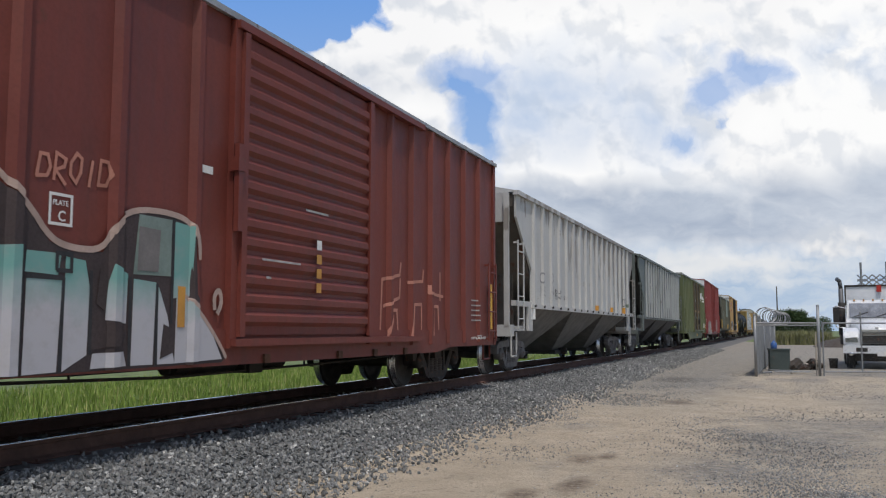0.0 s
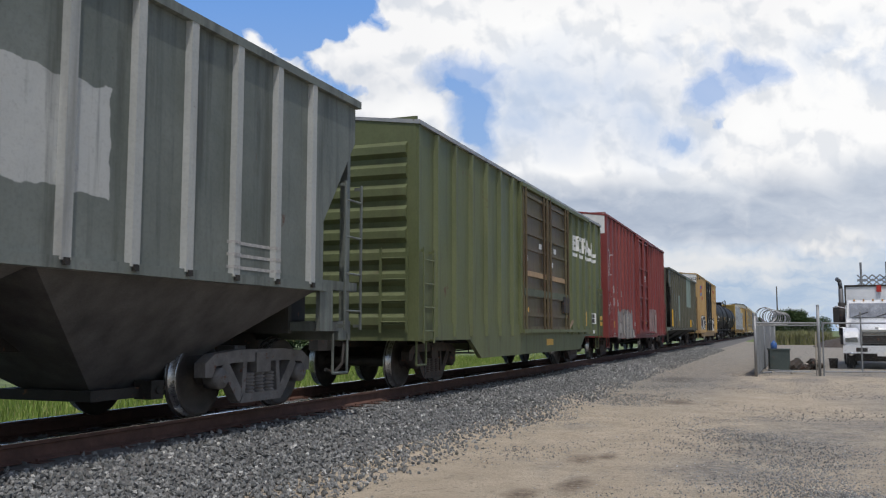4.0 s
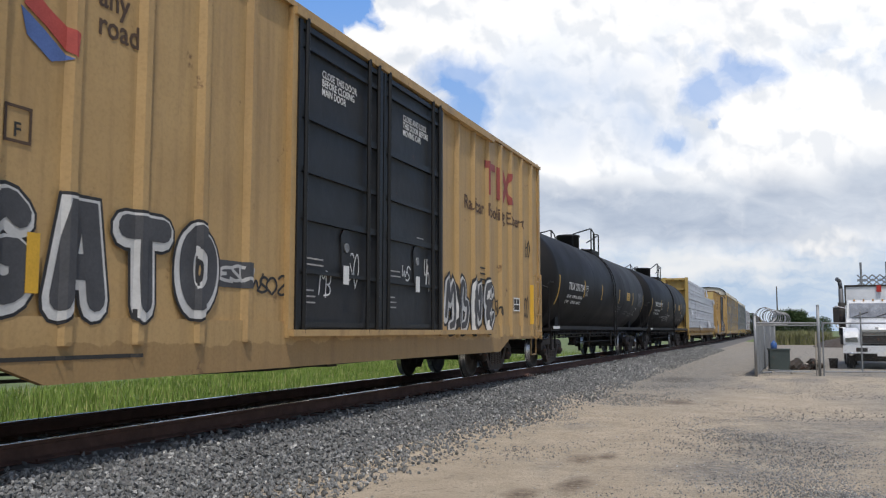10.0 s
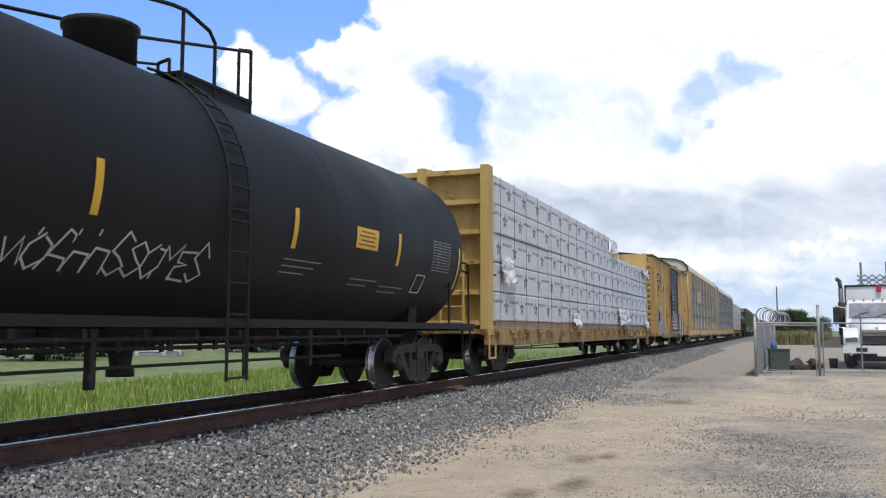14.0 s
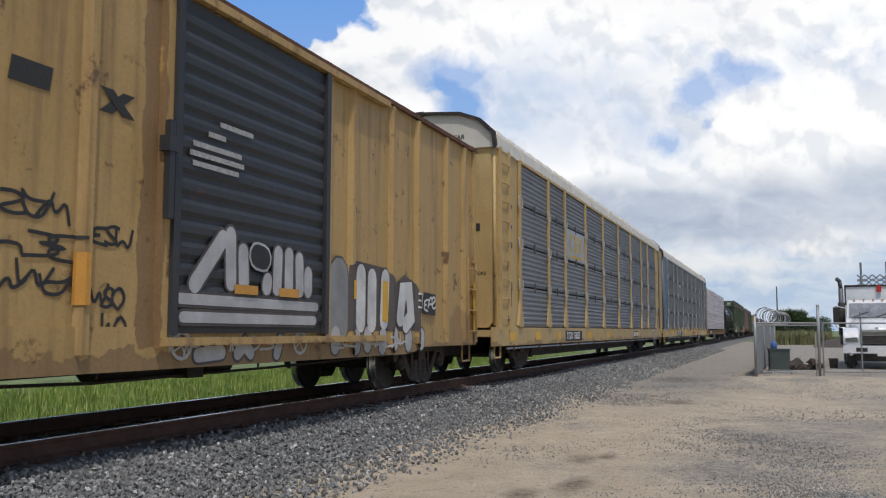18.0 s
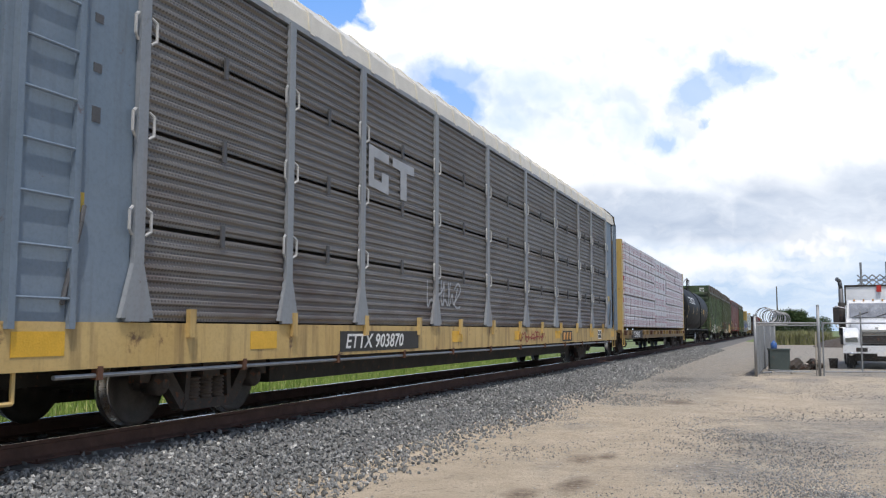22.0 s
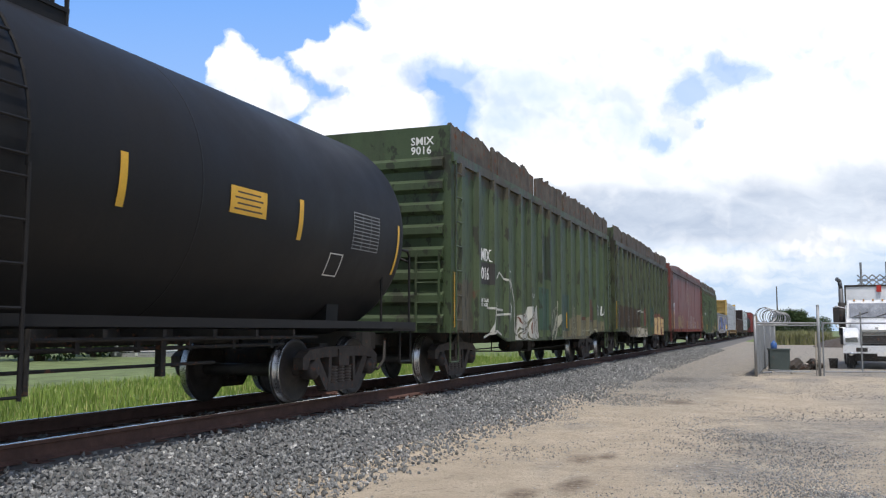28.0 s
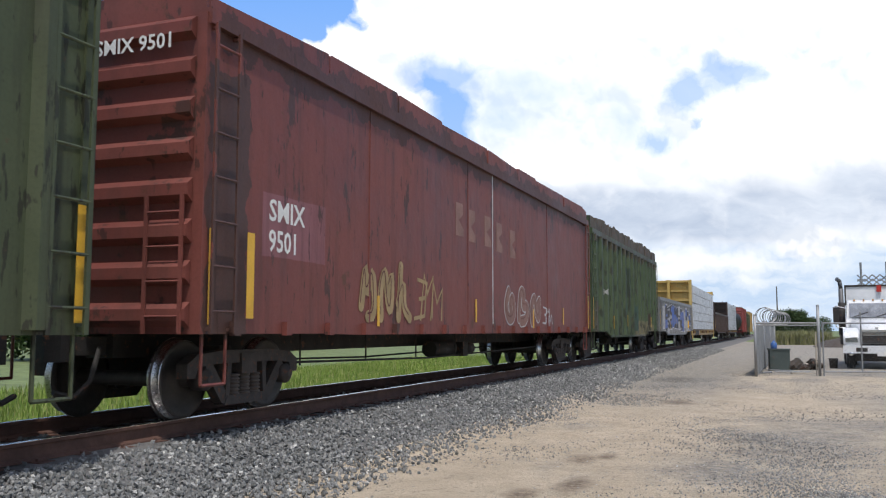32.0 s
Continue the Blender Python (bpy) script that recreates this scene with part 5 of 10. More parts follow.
# ---- gondolas ----
def gondola(name, label, s0, s1, mat, rim, sill=0.95, belly=0.75, ribs=16, board=0.0, scrap_label="", end_ribs=8, plain_side=False, seed=1, rib_at=None, board_mat=None, marks=None):
    car, L = new_car(name, label, s0, s1, "gondola car")
    at_y = rib_at or [-(s1 - s0) / 2 + 0.5 + (s1 - s0 - 1.2) * i / (ribs - 1) for i in range(ribs)]
    rnd = random.Random(seed)
    a, b, W = -L / 2, L / 2, 1.53
    if not plain_side:
        relief(car, W, at_y, 0.12, 0.065, 0.10)
    made("floor_pan", lambda bm: box(bm, -W + 0.03, W - 0.03, a + 0.03, b - 0.03, sill + 0.0, sill + 0.12), mat, car)
    for sd in (-1, 1):
        out = [(a, rim), (b, rim), (b, sill), (b - 2.7, sill), (b - 3.6, belly), (a + 3.6, belly), (a + 2.7, sill), (a, sill)]
        made("side_wall", lambda bm, sd=sd: prism(bm, out, "x", sd * (W - 0.05), sd * W), mat, car)
        made("rim", lambda bm, sd=sd: box(bm, *sorted((sd * (W - 0.07), sd * (W + 0.07))), a, b, rim - 0.12, rim + 0.05), mat, car)
        if not plain_side:
            for y in at_y:
                zb = sill + 0.04 if abs(y) > L / 2 - 3.0 else belly + 0.08
                made("side_post", lambda bm, y=y, sd=sd, zb=zb: prism(bm, [(sd * W, y - 0.12), (sd * (W + 0.10), y - 0.065), (sd * (W + 0.10), y + 0.065), (sd * W, y + 0.12)], "z", zb, rim - 0.1), mat, car)
        else:
            for i in range(18):
                y = a + 0.6 + (L - 1.2) * i / 17
                made("sill_bracket", lambda bm, y=y, sd=sd: box(bm, *sorted((sd * W, sd * (W + 0.07))), y - 0.06, y + 0.06, sill - 0.02, sill + 0.14), mat, car)
            for y in (a + 4, -1.4, 0.2, b - 5):
                made("side_seam", lambda bm, sd=sd, y=y: box(bm, *sorted((sd * W, sd * (W + 0.012))), y - 0.025, y + 0.025, sill + 0.1, rim - 0.1), mat, car)
        if board:
            # raised, torn side boards above the rim
            at = a + 0.05
            while at < b - 0.1:
                w = rnd.uniform(0.25, 0.8) if not board_mat else rnd.uniform(1.5, 3.2)
                e = min(at + w, b - 0.05)
                k = 0.5 if plain_side and at < a + 1.2 else 1.0
                h0, h1 = k * board * rnd.uniform(0.80, 1.05), board * rnd.uniform(0.80, 1.05)
                t = rnd.uniform(-0.03, 0.03)
                made("side_board", lambda bm, at=at, e=e, h0=h0, h1=h1, sd=sd, t=t: prism(bm, [(at, rim + 0.02), (e, rim + 0.02), (e, rim + h1), (e - 0.04, rim + h1 + 0.03), (at + 0.05, rim + h0 + 0.03), (at, rim + h0)], "x", sd * (W - 0.05 + t), sd * (W + 0.0 + t)), board_mat or M_BOARD, car)
                at = e
    for way, ye in ((-1, a), (1, b)):
        made("end_wall", lambda bm, ye=ye, way=way: box(bm, -W, W, *sorted((ye, ye - way * 0.05)), sill, rim + board * 0.9), mat, car)
        for k in range(end_ribs):
            zz = sill + 0.2 + (rim - sill - 0.35) * k / (end_ribs - 1)
            made("end_rib", lambda bm, zz=zz, ye=ye, way=way: prism(bm, [(ye, zz - 0.13), (ye + way * 0.09, zz - 0.06), (ye + way * 0.09, zz + 0.06), (ye, zz + 0.13)], "x", -W + 0.12, W - 0.12), mat, car)
        made("corner_post", lambda bm, ye=ye, way=way: [box(bm, *sorted((s * (W - 0.08), s * (W + 0.03))), *sorted((ye + way * 0.03, ye - way * 0.12)), sill, rim) for s in (1,)], mat, car)
        made("corner_post", lambda bm, ye=ye, way=way: [box(bm, *sorted((s * (W - 0.08), s * (W + 0.03))), *sorted((ye + way * 0.03, ye - way * 0.12)), sill, rim) for s in (-1,)], mat, car)
        grab_ladder("side_ladder", mat, car, W, *sorted((ye - way * 0.08, ye - way * 0.5)), sill, rim - 0.1, 7)
        end_ladder(mat, car, 0.9, 1.35, ye, sill, 2.4, 4, way)
        stirrup(mat, car, ye - way * 0.3)
        reflector(car, ye - way * 0.12, 1.05, w=0.09, h=1.0, x=W + 0.035)
        coupler(car, ye, way)
    for i, y in enumerate((-L * 0.28, -L * 0.05, L * 0.17, L * 0.33) if marks is None else marks):
        reflector(car, y, 1.05 + 0.1 * (i % 2), w=0.08, h=0.45, x=W + 0.004)
    underside(car, L, z=0.7, seed=seed)
    for y in (a + 1.6, b - 1.6):
        bogie(car, y, base=0.85)
    if scrap_label:
        ld = tagged(new("scrap_load"), scrap_label, "scrap")
        CARS.append((ld, (s0 + s1) / 2))
        made("scrap_bed", lambda bm: box(bm, -W + 0.08, W - 0.08, a + 0.1, b - 0.1, sill + 0.13, rim - 0.35), M_DARKHOLE, ld)
        for k in range(60):
            y, x = rnd.uniform(a + 0.5, b - 0.5), rnd.uniform(-1.25, 1.25)
            def lump(bm, x=x, y=y):
                bmesh.ops.create_cube(bm, size=1.0, matrix=Matrix.LocRotScale((x, y, rim - 0.35 + rnd.uniform(0, board * 0.75 + 0.15)), Euler((rnd.uniform(0, 3), rnd.uniform(0, 3), rnd.uniform(0, 3))), (rnd.uniform(0.1, 0.7), rnd.uniform(0.1, 0.9), rnd.uniform(0.04, 0.35))))
            made("scrap_piece", lump, M_DARKHOLE if k % 3 else M_RUSTY, ld)
    return car


M_BOARD = plain("weathered_side_board", (0.10, 0.085, 0.07), 0.9, vary=0.4, scale=3, rust=0.3)

def perforated(name, col, dirt):
    """Galvanised sheet with rows of small round holes."""
    n = Net(name)
    x, y, z = n.xyz()
    fy = n.m("SUBTRACT", n.m("FRACT", n.m("DIVIDE", y, 0.05)), 0.5)
    fz = n.m("SUBTRACT", n.m("FRACT", n.m("DIVIDE", z, 0.043)), 0.5)
    r = n.m("SQRT", n.m("ADD", n.m("MULTIPLY", fy, fy), n.m("MULTIPLY", fz, fz)))
    hole = n.step(r, 0.22, 0.30, 1, 0)
    big, mid = n.noise(0.5, 5, 0.6), n.noise(1.0, 6, 0.65, vec=n.mapped((1, 0.4, 2.5)))
    c = n.mix(n.step(big, 0.3, 0.7), dim(col, 0.85), dim(col, 1.12))
    c = n.mix(n.step(mid, 0.48, 0.68, 0, dirt + 0.15), c, (0.12, 0.085, 0.065))
    stain = n.m("MULTIPLY", n.step(n.m("ADD", z, n.m("MULTIPLY", big, 1.6)), 2.7, 2.3), n.step(n.noise(0.8, 5, 0.6, vec=n.mapped((1, 1, 3))), 0.40, 0.60))
    c = n.mix(n.m("MULTIPLY", stain, dirt * 2.2), c, (0.10, 0.06, 0.052))
    c = n.mix(n.m("MULTIPLY", hole, 0.55), c, (0.03, 0.03, 0.03))
    return n.done(c, rough=0.55, metal=0.3, bump=n.m("SUBTRACT", 1.0, hole), height=0.004)


# ---- the train ----
SILVER, PALE, DARK = (0.36, 0.36, 0.37), (0.62, 0.63, 0.64), (0.03, 0.03, 0.035)
M_RED1 = paint("oxide_red_paint", (0.155, 0.036, 0.026), (0.20, 0.05, 0.036), streaks=0.25, rust=0.1,
               tags=[])
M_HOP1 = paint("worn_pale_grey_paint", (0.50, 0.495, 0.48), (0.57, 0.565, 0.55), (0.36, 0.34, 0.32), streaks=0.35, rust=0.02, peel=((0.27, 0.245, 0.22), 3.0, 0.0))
M_HOP1RIB = paint("pale_rib_paint", (0.52, 0.515, 0.50), (0.58, 0.575, 0.56), (0.33, 0.31, 0.29), streaks=0.3, rust=0.05)
# Slope sheet colours darkened for the shade inside the ends; the first also rusty.
M_SLOPE, M_SLOPEDARK = plain("rusty_shade_slope_sheet", (0.15, 0.13, 0.11), 0.8, vary=0.3, scale=1.5, rust=0.25), plain("shade_dark_slope_sheet", (0.055, 0.052, 0.046), 0.8, vary=0.35, scale=1.5)
M_HOP2RIB = paint("dusty_rib_paint", (0.36, 0.375, 0.365), (0.46, 0.47, 0.46), (0.11, 0.11, 0.10), streaks=0.5, rust=0.1)
M_HOP2 = paint("worn_green_grey_paint", (0.115, 0.13, 0.112), (0.20, 0.22, 0.205), (0.055, 0.058, 0.052), streaks=0.85, rust=0.05,
               patches=[(-5.25, -3.8, 2.25, 3.1, (0.52, 0.53, 0.52), 0.15), (-3.5, -3.05, 2.2, 2.85, (0.27, 0.31, 0.31), 0), (-0.9, -0.3, 1.6, 2.2, (0.52, 0.53, 0.52), 0), (1.2, 3.2, 2.15, 3.1, (0.52, 0.53, 0.52), 1.5), (-5.2, -3.8, 1.75, 2.2, (0.17, 0.19, 0.18), 0)])
M_BCGREEN = paint("faded_green_paint", (0.111, 0.130, 0.058), (0.150, 0.169, 0.081), (0.055, 0.05, 0.03), streaks=0.45, rust=0.1, tags=[])
M_BROWNDOOR = paint("rusty_green_door", (0.111, 0.072, 0.039), (0.130, 0.117, 0.065), (0.04, 0.025, 0.017), streaks=0.6, rust=0.4)
M_LRS = paint("barn_red_paint", (0.216, 0.043, 0.041), (0.270, 0.065, 0.057), streaks=0.2, rust=0.08,
              tags=[])
M_FURX = paint("olive_drab_paint", (0.101, 0.097, 0.068), (0.135, 0.132, 0.095), (0.05, 0.045, 0.033), streaks=0.4, rust=0.02,
               patches=[(-5.87, -5.10, 1.7, 3.0, (0.27, 0.345, 0.315), 0), (-4.91, -4.13, 1.55, 3.0, (0.27, 0.345, 0.315), 0), (-3.94, -3.15, 1.55, 3.0, (0.27, 0.345, 0.315), 0), (-3.85, -3.42, 2.05, 2.6, (0.07, 0.065, 0.055), 0), (-3.80, -3.50, 2.08, 2.55, (0.33, 0.03, 0.05), 0.3), (0.76, 3.42, 2.45, 4.28, (0.27, 0.345, 0.315), 0.1), (2.6, 3.2, 1.25, 1.65, (0.6, 0.66, 0.70), 0)])
M_TBOX = paint("faded_yellow_paint", (0.445, 0.29, 0.122), (0.52, 0.35, 0.16), (0.24, 0.15, 0.072), streaks=0.5, rust=0.12, patches=[(-9.5, 9.5, 0.4, 0.86, (0.36, 0.23, 0.10), 2.0)])
M_BLACKDOOR = paint("black_door_paint", (0.019, 0.0195, 0.021), (0.027, 0.0275, 0.030), (0.02, 0.02, 0.02), streaks=0.3, rust=0.03)
M_BLACKRAIL = plain("black_rail_paint", (0.007, 0.007, 0.0075), 0.5, vary=0.25, scale=6)
M_TANK = paint("black_tank_paint", (0.013, 0.0125, 0.013), (0.018, 0.017, 0.0175), (0.024, 0.021, 0.02), streaks=0.35, rust=0.0, rough=0.58, spec=0.22, dent=0.004)
M_BEAM = paint("centrebeam_yellow", (0.48, 0.325, 0.095), (0.56, 0.41, 0.16), (0.22, 0.13, 0.05), streaks=0.45, rust=0.2)
M_SILL = paint("weathered_flat_car_sill", (0.27, 0.165, 0.05), (0.40, 0.26, 0.09), (0.035, 0.027, 0.022), streaks=0.95, rust=0.6)
M_RBOX = paint("rail_box_yellow", (0.43, 0.275, 0.10), (0.50, 0.335, 0.14), (0.20, 0.12, 0.06), streaks=0.7, rust=0.35, patches=[(-7.8, 7.8, 0.5, 0.82, (0.28, 0.18, 0.085), 4.0), (-1.85, -1.6, 0.8, 4.2, (0.26, 0.16, 0.08), 1.5), (6.2, 7.8, 0.7, 1.3, (0.34, 0.215, 0.095), 5.0)],
               tags=[])
M_RDOOR = paint("dark_grey_door", (0.036, 0.037, 0.041), (0.05, 0.052, 0.056), (0.035, 0.035, 0.035), streaks=0.4, rust=0.05,
                tags=[])
M_PANEL = perforated("perforated_grey_panel", (0.25, 0.255, 0.27), 0.02)
M_PANEL2 = perforated("dusty_grey_panel", (0.21, 0.197, 0.187), 0.25)
M_RACKTAN = paint("rack_tan_paint", (0.47, 0.32, 0.13), (0.54, 0.39, 0.18), (0.30, 0.19, 0.09), streaks=0.4, rust=0.1, patches=[(-13.9, 13.9, 0.5, 0.72, (0.33, 0.225, 0.11), 4.0)])
M_RACKBLUE = paint("rack_blue_paint", (0.16, 0.21, 0.27), (0.20, 0.25, 0.31), (0.11, 0.12, 0.13), streaks=0.5, rust=0.05)
M_RACKGREY = paint("rack_post_grey", (0.23, 0.25, 0.275), (0.28, 0.30, 0.32), (0.2, 0.13, 0.1), streaks=0.4, rust=0.08)
M_DECKYEL = paint("flat_deck_yellow", (0.50, 0.33, 0.11), (0.58, 0.42, 0.18), (0.10, 0.06, 0.035), streaks=0.75, rust=0.3, tags=[])
M_ROOFWHITE = plain("pale_roof", (0.66, 0.62, 0.54), 0.5, vary=0.08)
M_GALVROOF = plain("galvanised_roof", (0.40, 0.40, 0.40), 0.5, metal=0.4, vary=0.15, rust=0.15)
M_SMIX = paint("peeling_green_paint", (0.051, 0.078, 0.036), (0.076, 0.105, 0.052), (0.035, 0.037, 0.024), streaks=0.7, rust=0.06, flakes=0.02, dashes=0.75,
               tags=[], patches=[(1.0, 6.8, 0.6, 1.35, (0.17, 0.15, 0.09), 5.0), (4.5, 5.2, 1.25, 1.75, (0.055, 0.03, 0.022), 1.0), (-7.6, 7.6, 3.9, 4.2, (0.075, 0.06, 0.04), 6.0), (-7.7, -6.6, 0.8, 1.9, (0.09, 0.075, 0.05), 4.0), (-1.6, -0.75, 1.0, 2.05, (0.036, 0.075, 0.056), 0.1), (0.68, 1.62, 0.98, 1.98, (0.036, 0.070, 0.056), 0.1), (-1.5, -0.6, 2.3, 3.4, (0.022, 0.035, 0.02), 3.0)])
M_SMIX2 = paint("peeling_olive_paint", (0.054, 0.069, 0.034), (0.080, 0.096, 0.050), (0.033, 0.030, 0.021), streaks=0.7, rust=0.08, flakes=0.05, dashes=0.85,
                tags=[], patches=[(-7.6, 7.6, 3.95, 4.25, (0.07, 0.056, 0.038), 6.0), (-5.5, 0.3, 0.6, 1.1, (0.16, 0.135, 0.095), 4.0), (-7.6, -2.35, 1.12, 1.9, (0.05, 0.032, 0.022), 2.0), (-1.35, -0.5, 1.2, 1.95, (0.19, 0.065, 0.055), 0.1), (0.85, 1.76, 1.15, 2.02, (0.040, 0.080, 0.062), 0.1), (-0.1, 0.3, 3.7, 4.1, (0.05, 0.03, 0.022), 0.1)])
M_SMIXRED = paint("weathered_red_paint", (0.165, 0.045, 0.036), (0.215, 0.068, 0.054), (0.075, 0.034, 0.028), streaks=0.6, rust=0.18, flakes=0.06, dashes=0.25,
                  patches=[(-8.6, -7.1, 1.85, 2.6, (0.26, 0.10, 0.11), 0.3), (-9.6, 9.6, 4.05, 4.5, (0.085, 0.038, 0.03), 5.0), (-9.7, -8.9, 0.9, 3.8, (0.075, 0.042, 0.035), 3.0)], tags=[])
M_GREYGON = paint("tagged_grey_gondola", (0.20, 0.20, 0.20), (0.26, 0.26, 0.26), streaks=0.5, rust=0.2, tags=[(-7.5, 6.5, 1.0, 2.3, (0.4, 0.4, 0.42), (0.08, 0.14, 0.40), (0.08, 0.08, 0.09), 0.9, 1.9)])
M_DARKCAR = paint("dark_brown_car", (0.05, 0.032, 0.028), (0.065, 0.042, 0.036), streaks=0.4, rust=0.2)


def spread(p, q, k):
    return [p + (q - p) * i / (k - 1) for i in range(k)]


W15 = 1.55
box1 = boxcar("box_car", "oxide-red steel box car with graffiti and a ribbed sliding door", 1.75, 17.46, M_RED1, 4.42, 0.70, (8.1, 11.4), spread(2.9, 7.4, 5) + spread(12.2, 16.4, 6), M_GALVROOF, door_kind="corrugated", low=0.62)
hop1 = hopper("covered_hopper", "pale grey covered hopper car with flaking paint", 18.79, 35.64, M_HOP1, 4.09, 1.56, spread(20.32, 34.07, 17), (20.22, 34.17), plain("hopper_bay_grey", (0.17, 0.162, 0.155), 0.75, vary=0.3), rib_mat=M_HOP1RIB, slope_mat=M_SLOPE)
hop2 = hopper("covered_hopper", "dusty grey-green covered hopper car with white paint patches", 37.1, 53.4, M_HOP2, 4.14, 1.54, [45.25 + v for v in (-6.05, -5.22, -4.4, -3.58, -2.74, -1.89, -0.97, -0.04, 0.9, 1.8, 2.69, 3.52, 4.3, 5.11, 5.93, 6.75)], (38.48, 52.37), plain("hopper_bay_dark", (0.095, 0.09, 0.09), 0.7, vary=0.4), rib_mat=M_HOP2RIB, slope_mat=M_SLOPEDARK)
box2 = boxcar("box_car", "faded green box car with brown ribbed double doors", 55.65, 71.38, M_BCGREEN, 4.42, 0.82, (61.8, 66.42), spread(56.5, 61.1, 6) + [63.515 + v for v in (3.48, 4.37, 5.22, 6.1, 6.87)], M_GALVROOF, door_kind="double_plug", door_mat=M_BROWNDOOR, low=0.45, rods=False, rails=((1.05, 0.07), (1.36, 0.08), (1.86, 0.18), (2.9, 0.06), (3.26, 0.06), (3.72, 0.06), (4.15, 0.07)))
box3 = boxcar("box_car", "barn-red tall box car with white end top and grey graffiti", 72.58, 88.40, M_LRS, 4.95, 0.75, (79.15, 82.1), [80.49 + v for v in (-7.02, -6.2, -5.42, -4.65, -3.9, -3.15, -2.4, 2.67, 3.47, 4.26, 5.07, 5.78, 6.58, 7.27)], M_LRS, end_top=M_WHITE, door_kind="double_plug", low=0.68, truck=1.85)
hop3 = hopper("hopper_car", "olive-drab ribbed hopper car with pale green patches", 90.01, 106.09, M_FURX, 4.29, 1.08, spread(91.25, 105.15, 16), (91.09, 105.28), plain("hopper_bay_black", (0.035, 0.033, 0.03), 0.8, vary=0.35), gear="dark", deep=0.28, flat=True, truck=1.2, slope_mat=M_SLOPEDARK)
box4 = boxcar("box_car", "faded yellow tall box car with black double doors", 108.02, 126.92, M_TBOX, 4.99, 0.80, (115.1, 120.05), [117.47 + v for v in (-8.71, -7.69, -6.75, -5.96, -5.07, -4.16, -3.3, 3.53, 4.45, 5.35, 6.22, 6.97, 7.83, 8.68)], M_TBOX, end_top=M_WHITE, door_kind="double_plug", door_mat=M_BLACKDOOR, low=0.55, end_ribs=7, rail_mat=M_BLACKRAIL, rails=((1.06, 0.07), (1.72, 0.05), (2.40, 0.09), (2.98, 0.06), (3.67, 0.09), (4.55, 0.06), (4.78, 0.07)))
tank1, strip1, shell1 = tankcar("tank_car", "glossy black tank car with white lettering and yellow reflectors", 128.35, 145.69, M_TANK, 1.53, 2.42)
tank2, strip2, shell2 = tankcar("tank_car", "black tank car with chalky graffiti scrawl", 146.83, 164.12, M_TANK, 1.54, 2.44)
beam1, load_beam1 = centrebeam("centrebeam_flat_car", "yellow centre-beam flat car loaded with wrapped lumber", 165.0, 188.25, M_BEAM, 4.42, 4.28, 5, M_WRAP_STAR, "lumber bundles in torn white wrap printed with dark stars", step=True, foot=1.18)
box5 = boxcar("box_car", "bright yellow box car with dark grey ribbed door and graffiti", 190.1, 205.6, M_RBOX, 4.48, 0.72, (196.35, 199.5), [197.85 + v for v in (-7.15, -6.17, -4.86, -3.74, -2.55, 2.45, 3.8, 4.82, 6.16, 7.1)], M_RUSTY, door_kind="corrugated", door_mat=M_RDOOR, low=0.62, truck=1.55, end_ribs=12, rib_out=0.082)
rack1 = autorack("auto_rack", "tan auto rack car with grey perforated side panels", 206.85, 234.4, (208.84, 232.4), (211.54, 213.43, 216.2, 219.05, 222.05, 224.9, 227.75, 229.7), M_PANEL, M_RACKTAN, M_RACKTAN, M_RACKTAN, M_ROOFWHITE)
rack2 = autorack("auto_rack", "blue-ended auto rack car with dusty grey side panels", 235.4, 262.85, (237.3, 260.9), (240.0, 242.0, 244.9, 247.8, 250.7, 253.6, 256.5, 258.4), M_PANEL2, M_RACKGREY, M_RACKBLUE, M_DECKYEL, M_ROOFWHITE, eave=4.75, crown=5.62)
# Dirty yellow sill, its colour also darkened for the shadow on it.
beam2, load_beam2 = centrebeam("centrebeam_flat_car", "yellow centre-beam flat car with eight rows of wrapped lumber", 264.3, 287.1, M_BEAM, 4.45, 4.45, 8, M_WRAP_OVAL, "lumber bundles in pale wrap printed with red ovals", seed=8, foot=1.12, big=M_WRAP_BIG, sill_mat=paint("grimy_shadowed_car_sill", (0.15, 0.095, 0.035), (0.28, 0.18, 0.065), (0.022, 0.018, 0.015), streaks=0.95, rust=0.5))
tank3, strip3, shell3 = tankcar("tank_car", "black tank car with a yellow placard and white letters", 288.29, 306.02, M_TANK, 1.60, 2.50, up=0.1)
gon1 = gondola("gondola_car", "tall green gondola car with peeling paint and scrap above the rim", 307.55, 323.2, M_SMIX, 4.2, board=0.62, scrap_label="dark rusty scrap heaped in a tall green gondola", rib_at=(-7.4, -6.4, -5.4, -4.4, -3.39, -2.52, -1.49, -0.66, 0.48, 1.72, 2.91, 4.16, 5.35, 6.5, 7.4), marks=(1.4, 4.31))
gon2 = gondola("gondola_car", "tall olive-green gondola car patched red and teal", 324.5, 340.2, M_SMIX2, 4.2, board=0.58, scrap_label="dark rusty scrap heaped in a patched gondola", seed=5, rib_at=(-7.5, -6.5, -5.45, -4.4, -3.35, -2.33, -1.43, -0.41, 0.65, 1.81, 2.88, 4.11, 5.26, 6.37, 7.3), marks=())
gon3 = gondola("gondola_car", "long weathered red gondola car with smooth sides", 341.8, 361.3, M_SMIXRED, 4.34, board=0.36, plain_side=True, scrap_label="dark scrap heaped in a long red gondola", seed=7, belly=0.93, board_mat=M_SMIXRED)
gon4 = gondola("gondola_car", "tall green gondola car with dark scrap", 361.9, 377.4, M_SMIX, 4.2, board=0.5, scrap_label="dark rusty scrap in the last tall green gondola", seed=9)
